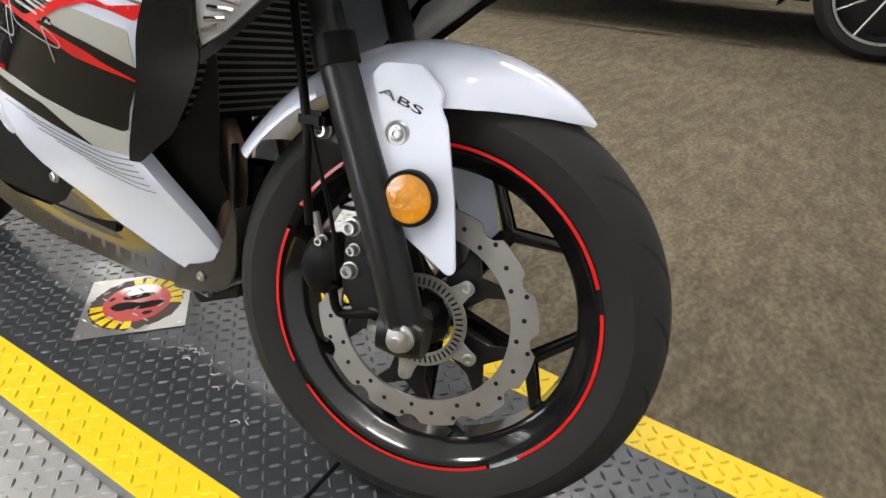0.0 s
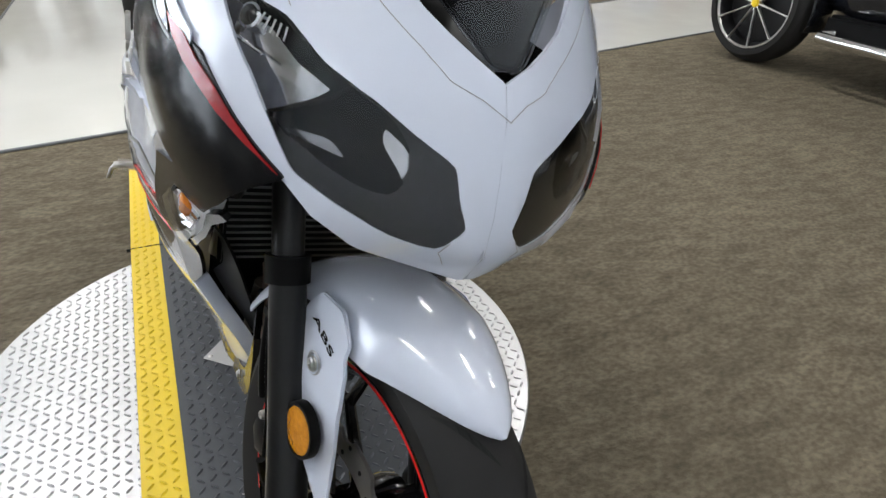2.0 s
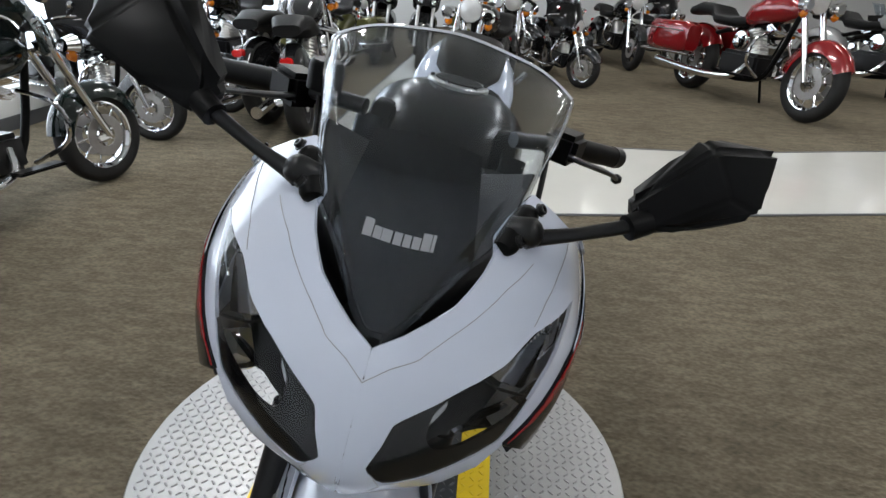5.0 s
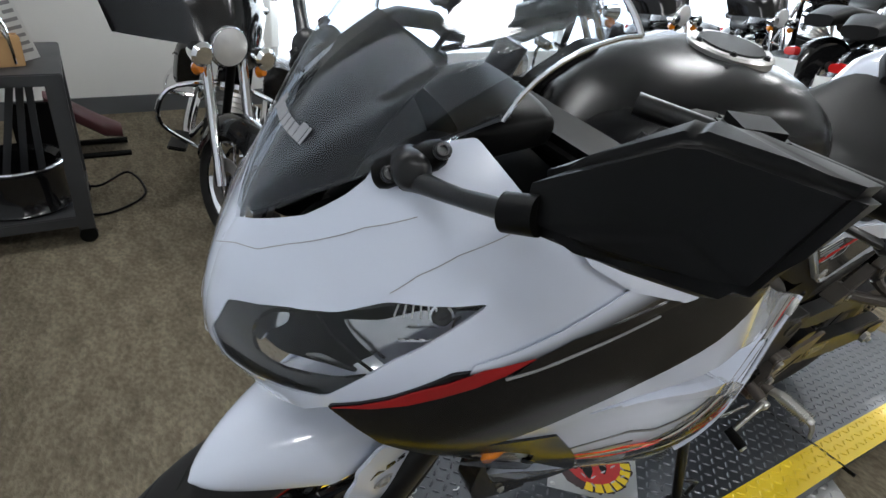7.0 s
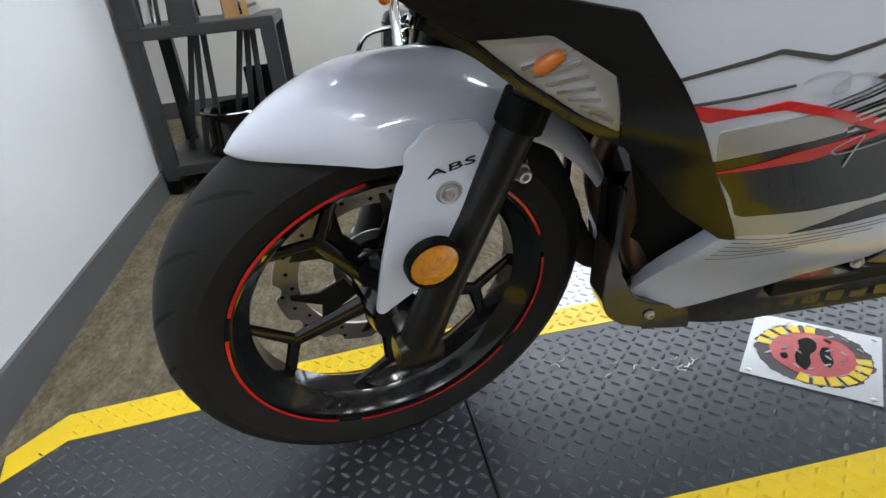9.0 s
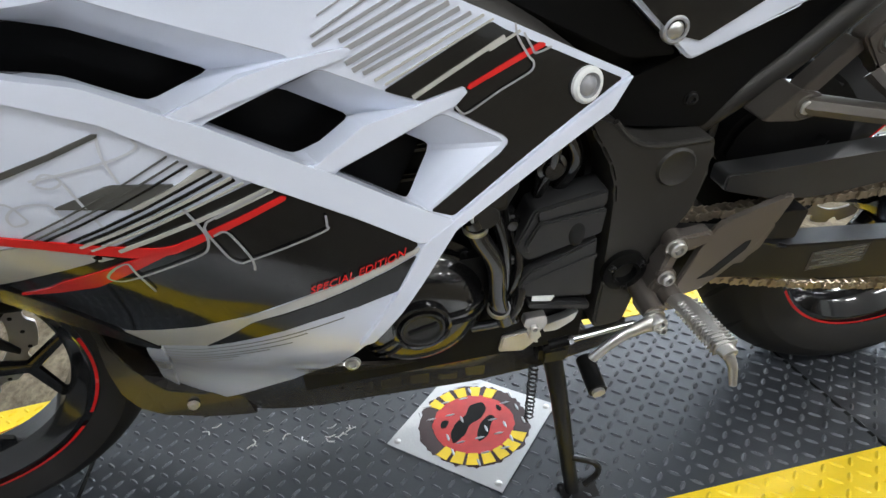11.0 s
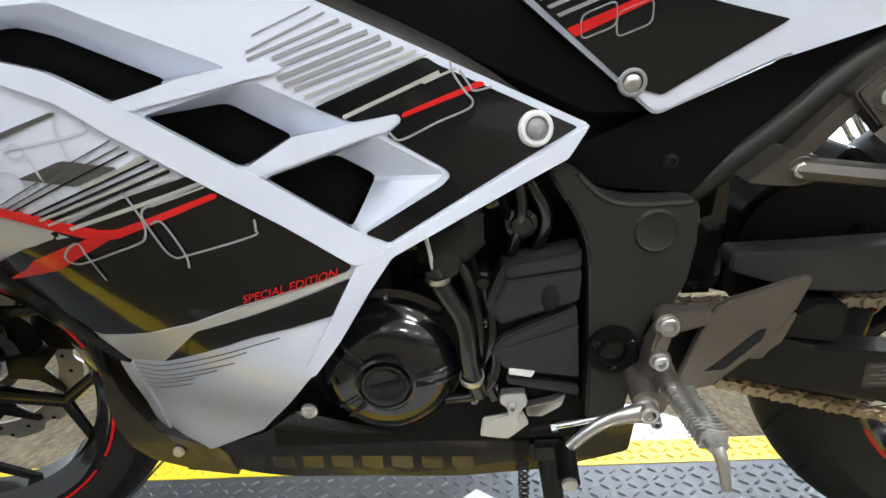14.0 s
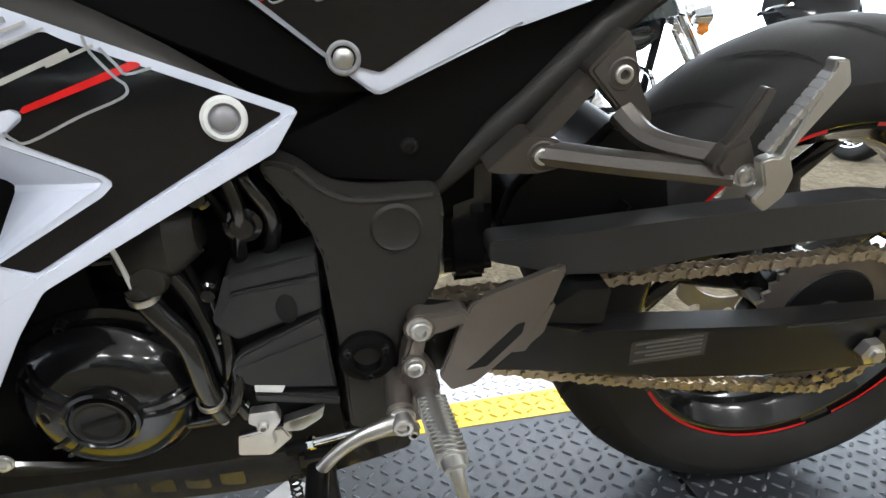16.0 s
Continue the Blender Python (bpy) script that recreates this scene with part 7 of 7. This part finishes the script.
        part("cylinder", cyl, STEEL, eng, m=pose(x, 0, .44, 90, 0, 0) @ Matrix.Rotation(radians(a), 4, "Z"))
        part("rocker_cover", box_bm(-.08, .08, -.07, .07, .28, .34, .02), CHROME, eng, m=pose(x, 0, .42, 0, a, 0))
    part("primary_cover", loft_bm([(-.34, .15, .34, .02, .08, .08, 3), (-.25, .17, .34, .03, .10, .10, 3), (.12, .17, .33, .03, .085, .085, 3), (.20, .15, .33, .02, .06, .06, 3)], 18), CHROME, eng)
    part("air_cleaner", lathe_bm([(0, .05), (.08, .045), (.09, .03), (.09, 0)], 24), CHROME, eng, m=pose(-.02, -.13, .58, 0, 0, 180))
    part("headlamp", lathe_bm([(0, -.10), (.07, -.09), (.095, -.03), (.10, 0), (.095, .01)], 28), CHROME, b, m=pose(.60, 0, .96, 0, 0, -90))
    part("headlamp_lens", lathe_bm([(0, .025), (.05, .02), (.092, .006)], 24), SILVERL, b, m=pose(.60, 0, .96, 0, 0, -90))
    if fairing:
        part("fairing", grid_bm(lambda u, v: Vector((.60 - .34 * (2 * u - 1) ** 2 - .14 * v, (.46 - .13 * abs(v - .45)) * (2 * u - 1), .90 + .36 * v + .05 * (1 - (2 * u - 1) ** 2))), 22, 8, .006), paint, b)
        part("windshield", grid_bm(lambda u, v: Vector((.47 - .22 * (2 * u - 1) ** 2 - .14 * v, .33 * (2 * u - 1), 1.29 + .24 * v)), 14, 5, .004), SCREEN, b).visible_shadow = False
    part("tail_lamp", loft_bm([(-1.14, 0, .60, .05, .03, .03, 3), (-1.18, 0, .60, .04, .025, .025, 3)], 12), REDLENS, b)
    part("rear_plate", box_bm(-1.20, -1.195, -.09, .09, .44, .55, .002), PAPER, b)
    part("side_stand", tube_bm([(.05, .14, .28), (.02, .26, .008)], .013, 8, 0), MATT, b)
    return b


def sport(paint, label):
    b = thing("parked_sport_motorcycle", label, "motorcycle", group="parked sport motorcycles")
    for nm, x, r, w in (("front_wheel", .70, .30, .115), ("rear_wheel", -.70, .315, .17)):
        wl = part(nm, rim_bm(.216, w * .8), SATIN, b, m=pose(x, 0, r))
        spokes(wl, .216, .04, .05, .145, 0, SATIN)
        part("tyre", tyre_bm(r, w, .22), TYRE, wl)
    part("nose", loft_bm([(.62, 0, .86, .04, .05, .05, 2.6), (.54, 0, .88, .13, .10, .10, 2.8), (.40, 0, .90, .19, .12, .14, 3), (.24, 0, .86, .19, .10, .16, 3)], 20), paint, b)
    part("screen", grid_bm(lambda u, v: Vector((.50 - .1 * (2 * u - 1) ** 2 - .2 * v, .14 * (2 * u - 1), .96 + .17 * v)), 10, 4, .004), SCREEN, b)
    part("belly", loft_bm([(.44, 0, .52, .16, .20, .2, 3), (.2, 0, .48, .2, .25, .24, 3), (-.2, 0, .42, .15, .16, .2, 3)], 18), paint, b)
    part("tank", loft_bm([(.20, 0, .86, .10, .10, .1, 2.6), (0, 0, .88, .14, .12, .12, 2.8), (-.22, 0, .80, .08, .06, .1, 2.6)], 18), paint, b)
    part("tail", loft_bm([(-.22, 0, .78, .11, .05, .06, 3), (-.6, 0, .88, .11, .07, .07, 3), (-.9, 0, .95, .04, .03, .03, 3)], 18), paint, b)
    part("engine", box_bm(-.25, .3, -.15, .15, .24, .6, .04), ENGINE, b)
    for s in (-1, 1):
        part("fork_tube", tube_bm([(.70, s * .1, .3), (.46, s * .1, .9)], .024, 10, 0), STEEL, b)
        part("headlamp", loft_bm([(.60, s * .07, .86, .02, .02, .02, 2), (.585, s * .075, .865, .05, .03, .03, 2.4)], 14), CHROME, b)
        part("mirror", loft_bm([(.36, s * .30, 1.08, .05, .03, .03, 3), (.40, s * .33, 1.09, .06, .035, .03, 3)], 12), MATT, b)
        part("mirror_stem", tube_bm([(.44, s * .14, .97), (.40, s * .30, 1.07)], .008, 6, 0), MATT, b)
    part("front_fender", grid_bm(lambda u, v: Vector((.70 + .33 * math.cos(radians(40 + 90 * u)), .07 * (2 * v - 1), .30 + (.33 - .04 * abs(2 * v - 1) ** 2) * math.sin(radians(40 + 90 * u)))), 14, 6, .004), paint, b)
    part("side_stand", tube_bm([(-.1, .12, .28), (-.12, .24, .006)], .012, 8, 0), MATT, b)
    return b


MAROON = mat("dark_red_cruiser_paint", (0.22, 0.008, 0.010), 0.14, 0.1, 0.8, 0.1)
SILVER = mat("silver_cruiser_paint", (0.55, 0.55, 0.56), 0.22, 0.5, 0.7, 0.05)
BLUE = mat("blue_cruiser_paint", (0.012, 0.06, 0.26), 0.14, 0.1, 0.8, 0.1)
GREENB = mat("dark_green_cruiser_paint", (0.005, 0.011, 0.010), 0.12, 0.1, 0.8, 0.1)
OLIVE = mat("olive_cruiser_paint", (0.10, 0.10, 0.035), 0.22, 0.1, 0.6, 0.1)
BROWN = mat("bronze_cruiser_paint", (0.16, 0.06, 0.02), 0.2, 0.2, 0.7, 0.1)


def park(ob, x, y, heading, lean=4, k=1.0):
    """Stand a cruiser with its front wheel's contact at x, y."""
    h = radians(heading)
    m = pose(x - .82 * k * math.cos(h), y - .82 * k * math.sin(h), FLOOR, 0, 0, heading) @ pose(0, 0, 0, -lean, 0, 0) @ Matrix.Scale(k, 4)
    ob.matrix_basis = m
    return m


blackc = cruiser(GLOSS, "gloss black touring motorcycle with chrome engine parked on the carpet")
c = Matrix.Translation((.62, 0, 0))
for ob in blackc.children:
    if ob.name.split(".")[0] in ("front_wheel", "front_fender", "fork_tube", "headlamp", "headlamp_lens", "auxiliary_lamp", "indicator", "fairing", "windshield", "handlebar", "grip", "mirror"):
        ob.matrix_basis = c @ Matrix.Rotation(radians(34), 4, "Z") @ c.inverted() @ ob.matrix_basis
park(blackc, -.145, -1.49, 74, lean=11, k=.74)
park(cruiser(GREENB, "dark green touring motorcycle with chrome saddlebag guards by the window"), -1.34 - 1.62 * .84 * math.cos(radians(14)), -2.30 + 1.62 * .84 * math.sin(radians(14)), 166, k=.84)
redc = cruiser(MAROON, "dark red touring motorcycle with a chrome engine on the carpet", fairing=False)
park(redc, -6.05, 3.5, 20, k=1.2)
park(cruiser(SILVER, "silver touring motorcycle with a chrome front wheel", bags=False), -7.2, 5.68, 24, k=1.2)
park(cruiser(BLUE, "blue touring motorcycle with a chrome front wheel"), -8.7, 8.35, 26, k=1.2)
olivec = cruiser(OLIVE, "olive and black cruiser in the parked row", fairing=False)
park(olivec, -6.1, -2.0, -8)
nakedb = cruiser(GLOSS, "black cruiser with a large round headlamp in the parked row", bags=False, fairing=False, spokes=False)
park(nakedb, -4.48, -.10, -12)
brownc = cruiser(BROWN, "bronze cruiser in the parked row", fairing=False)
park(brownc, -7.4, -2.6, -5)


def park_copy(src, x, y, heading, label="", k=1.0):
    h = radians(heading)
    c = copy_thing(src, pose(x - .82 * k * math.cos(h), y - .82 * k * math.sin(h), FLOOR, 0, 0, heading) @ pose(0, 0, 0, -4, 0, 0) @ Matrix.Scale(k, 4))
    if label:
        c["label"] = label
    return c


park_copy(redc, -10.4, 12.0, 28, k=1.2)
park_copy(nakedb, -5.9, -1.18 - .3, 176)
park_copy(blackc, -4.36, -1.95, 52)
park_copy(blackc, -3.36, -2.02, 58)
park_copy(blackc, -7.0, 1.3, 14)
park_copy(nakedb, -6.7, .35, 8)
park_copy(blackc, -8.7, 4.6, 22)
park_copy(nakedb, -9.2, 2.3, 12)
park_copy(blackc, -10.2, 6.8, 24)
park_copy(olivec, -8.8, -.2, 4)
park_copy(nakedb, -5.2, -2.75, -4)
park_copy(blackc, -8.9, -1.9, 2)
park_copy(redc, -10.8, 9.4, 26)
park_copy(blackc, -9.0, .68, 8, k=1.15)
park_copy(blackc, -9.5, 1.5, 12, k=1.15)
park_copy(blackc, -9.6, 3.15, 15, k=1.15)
spa = sport(GLOSS, "black sport motorcycle facing the walkway")
spa.matrix_basis = pose(-8.7, -1.5, FLOOR, 0, 0, 4) @ pose(0, 0, 0, -6, 0, 0)
copy_thing(spa, pose(-8.6, -2.4, FLOOR, 0, 0, 2) @ pose(0, 0, 0, -6, 0, 0))
copy_thing(spa, pose(-8.5, -.9, FLOOR, 0, 0, 8) @ pose(0, 0, 0, -6, 0, 0))
rear = cruiser(GLOSS, "black motorcycle with a red tail lamp and a white plate", bags=False, fairing=False, spokes=False)
park(rear, -5.6, -1.5, 190)

# ---------------------------------------------------------------- parked pickup
TRUCK = mat("black_pickup_paint", (0.010, 0.011, 0.014), 0.10, 0.1, 0.9, 0.1)
truck = thing("parked_pickup", "black pickup with ten-spoke alloy wheels and chrome side steps", "car", (-1.05, 4.95, FLOOR))
part("body", loft_bm([(-1.92, 0, .98, .52, .10, .22, 4), (-1.70, 0, .96, .60, .20, .36, 4), (-1.22, 0, .84, .88, .34, .46, 5), (-1.0, 0, .82, .95, .36, .48, 5), (1.2, 0, .82, .95, .36, .48, 5), (2.3, 0, .78, .92, .30, .42, 5), (2.6, 0, .74, .82, .22, .34, 5)], 32), TRUCK, truck)
part("cabin", loft_bm([(-1.1, 0, 1.15, .78, .50, .1, 4), (-.7, 0, 1.15, .84, .66, .1, 4), (.5, 0, 1.15, .84, .66, .1, 4), (1.3, 0, 1.12, .80, .15, .1, 4)], 24), TRUCK, truck)
WELL = mat("black_wheel_barrel", (.012, .012, .013), .35, .3)
for s in (-1, 1):
    part("side_step", tube_bm([(-1.05, s * .93, .32), (-.95, s * 1.02, .30), (.95, s * 1.02, .30), (1.05, s * .93, .32)], .038, 14, 4), CHROME, truck, "chrome tubular side step")
    part("sill", box_bm(-1.15, 1.3, s * .88 - .05, s * .88 + .05, .30, .44, .02), MATT, truck)
    part("window", box_bm(-.75, .75, s * .835, s * .85, 1.28, 1.66, .01), LENS, truck)
    part("marker_lamp", box_bm(-1.235, -1.175, s * .90 - .012, s * .90 + .012, .66, .73, .006), PAPER, truck, "small white marker lamp")
    for x in (-1.70, 1.70):
        out = 0 if s > 0 else 180
        wl = part("wheel", rim_bm(.31, .24), WELL, truck, "ten-spoke silver alloy wheel", m=pose(x, s * .86, .42, 0, 0, out))
        part("rim_lip", lathe_bm([(.300, .112), (.306, .121), (.316, .121), (.318, .114)], 64), STEEL, wl, "bright rim lip")
        part("barrel_back", lathe_bm([(0, .02), (.29, .00)], 40), WELL, wl)
        for i in range(10):
            a = 36 * i + 8
            part("wheel_spoke", tube_bm([(.030, .085, 0), (.12, .098, 0), (.22, .108, 0), (.303, .116, 0)], [.017, .012, .010, .012], 8, 3, .55), STEEL, wl, m=Matrix.Rotation(-radians(a), 4, "Y"))
        part("tyre", tyre_bm(.42, .27, .315), TYRE, wl)
        part("hub_cap", lathe_bm([(0, .110), (.026, .108), (.034, .098)], 18), YELLOW, wl)
        part("hub_ring", lathe_bm([(.034, .098), (.055, .100), (.062, .085)], 24), CHROME, wl)
        if x < 0:
            part("fender", lathe_bm([(.455, -.10), (.470, -.08), (.470, .10), (.455, .12)], 24, (-15, 62), closed=True), TRUCK, truck, "black curved wheel fender", m=pose(x, s * .86, .42, 0, 0, 0))
        else:
            part("arch", lathe_bm([(.44, -.02), (.50, -.02), (.50, .10), (.44, .10)], 30, (0, 180), closed=True), MATT, truck, m=pose(x, s * .93 - .04, .42))

# ---------------------------------------------------------------- steel cart and what stands on it
STEELB = mat("dark_grey_painted_steel", (0.045, 0.047, 0.050), 0.45, 0.3, 0, 0.15, 8, 0.05, 300)
cart = thing("steel_cart", "dark grey steel cart on casters against the partition", "cart", (.490, -1.875, FLOOR))
for x in (-.24, .24):
    for y in (-.23, .23):
        part("leg", box_bm(x - .027, x + .027, y - .027, y + .027, .06, .62, .003), STEELB, cart)
        part("caster", lathe_bm([(0, -.015), (.030, -.013), (.030, .013), (0, .015)], 16), MATT, cart, m=pose(x, y, .030))
part("top_shelf", box_bm(-.268, .268, -.258, .2595, .585, .625, .004), STEELB, cart)
part("bottom_shelf", box_bm(-.266, .266, -.256, .2565, .075, .115, .004), STEELB, cart)
for x, w in ((.235, .035), (.045, .045)):
    part("upright", box_bm(x - w, x + w, .20, .255, .625, 1.75, .003), STEELB, cart)
for i in range(6):
    part("slat", box_bm(-.012, .012, -.004, .004, 0, .50, .002), STEELB, cart, m=pose(.20 - .065 * i, .02 * (i % 2), .115, 0, -14 + 5 * (i % 3), 0))
part("back_panel", box_bm(-.21, -.05, -.245, -.235, .115, .40, .003), MATT, cart)
for z in (.98, 1.30, 1.70):
    part("rail", box_bm(-.25, .25, .215, .235, z, z + .03, .003), STEELB, cart)
for i in range(6):
    part("brace", tube_bm([(.21 - .03 * i, .17 - .05 * (i % 2), .63), (.16 - .05 * i, .17, 1.5)], .008, 6, 0), (STEELB, CHROME)[i % 3 == 1], cart)
cbx = thing("cardboard_box", "small brown cardboard box on the cart", "box", (.370, -1.765, FLOOR + .625), (0, 0, 12))
part("carton", box_bm(-.045, .045, -.04, .04, 0, .095, .003), CARD, cbx)
part("flap", box_bm(-.044, .044, -.038, .0, .0955, .099, .001), CARD, cbx)
sheet = thing("price_sheet", "white printed sheet leaning on the cart's box", "paper", (.320, -1.815, FLOOR + .625), (-20, 14, 8))
part("paper", box_bm(-.045, .045, -.002, .002, 0, .24, .0005), PAPER, sheet)
for i in range(7):
    part("print_bar", box_bm(-.036, .036 - .02 * (i % 3), .0021, .0026, .03 + .029 * i, .042 + .029 * i), GREY, sheet)
drum = thing("wheel_rim", "black wheel rim lying on the cart's lower shelf", "rim", (.435, -1.805, FLOOR + .115))
part("barrel", lathe_bm([(.155, 0), (.165, .01), (.152, .03), (.150, .08), (.150, .13), (.155, .155), (.165, .165), (.155, .175), (.13, .16), (.13, .02)], 40, closed=True), GLOSS, drum, m=pose(0, 0, 0, 90, 0, 0))
part("lip", lathe_bm([(.164, .167), (.168, .171), (.164, .175)], 40, closed=True), CHROME, drum, m=pose(0, 0, 0, 90, 0, 0))
tools = thing("chrome_tray", "thin chrome rod frame on the cart", "rack", (.445, -1.725, FLOOR + .625))
for i in range(2):
    part("rod", tube_bm([(-.10, 0, .01), (-.08, 0, .12 + .05 * i), (.04, 0, .16), (.05, 0, .02)], .005, 6, 3), CHROME, tools)
cable = tube_bm([(.32, -2.30, FLOOR + .006), (.20, -2.15, FLOOR + .006), (.06, -2.28, FLOOR + .006), (.02, -2.0, FLOOR + .006), (.18, -1.85, FLOOR + .006), (.30, -1.92, FLOOR + .006)], .005, 6, 6)
tagged(part("power_cable", cable, MATT), "black power cable lying on the carpet", "cable")
creeper = thing("padded_stool", "dark maroon padded stool tipped against the wall", "stool", (.22, -2.62, FLOOR))
part("pad", loft_bm([(-.18, 0, .10, .05, .03, .03, 3), (-.10, 0, .13, .09, .04, .04, 3), (.06, 0, .24, .09, .04, .04, 3), (.12, 0, .28, .05, .03, .03, 3)], 16), mat("maroon_vinyl", (.05, .012, .014), .5), creeper)
part("foot_frame", tube_bm([(-.2, -.1, .015), (.1, -.1, .015), (.1, .1, .015), (-.2, .1, .015)], .014, 8, 0), MATT, creeper)
strap = tube_bm([(-.905, .285, .004), (-.925, .300, .006), (-.930, .33, .010), (-.905, .335, .012), (-.895, .310, .006)], .005, 8, 5)
tagged(part("rubber_hook", strap, MATT), "black rubber hook lying on the yellow edge", "hook")
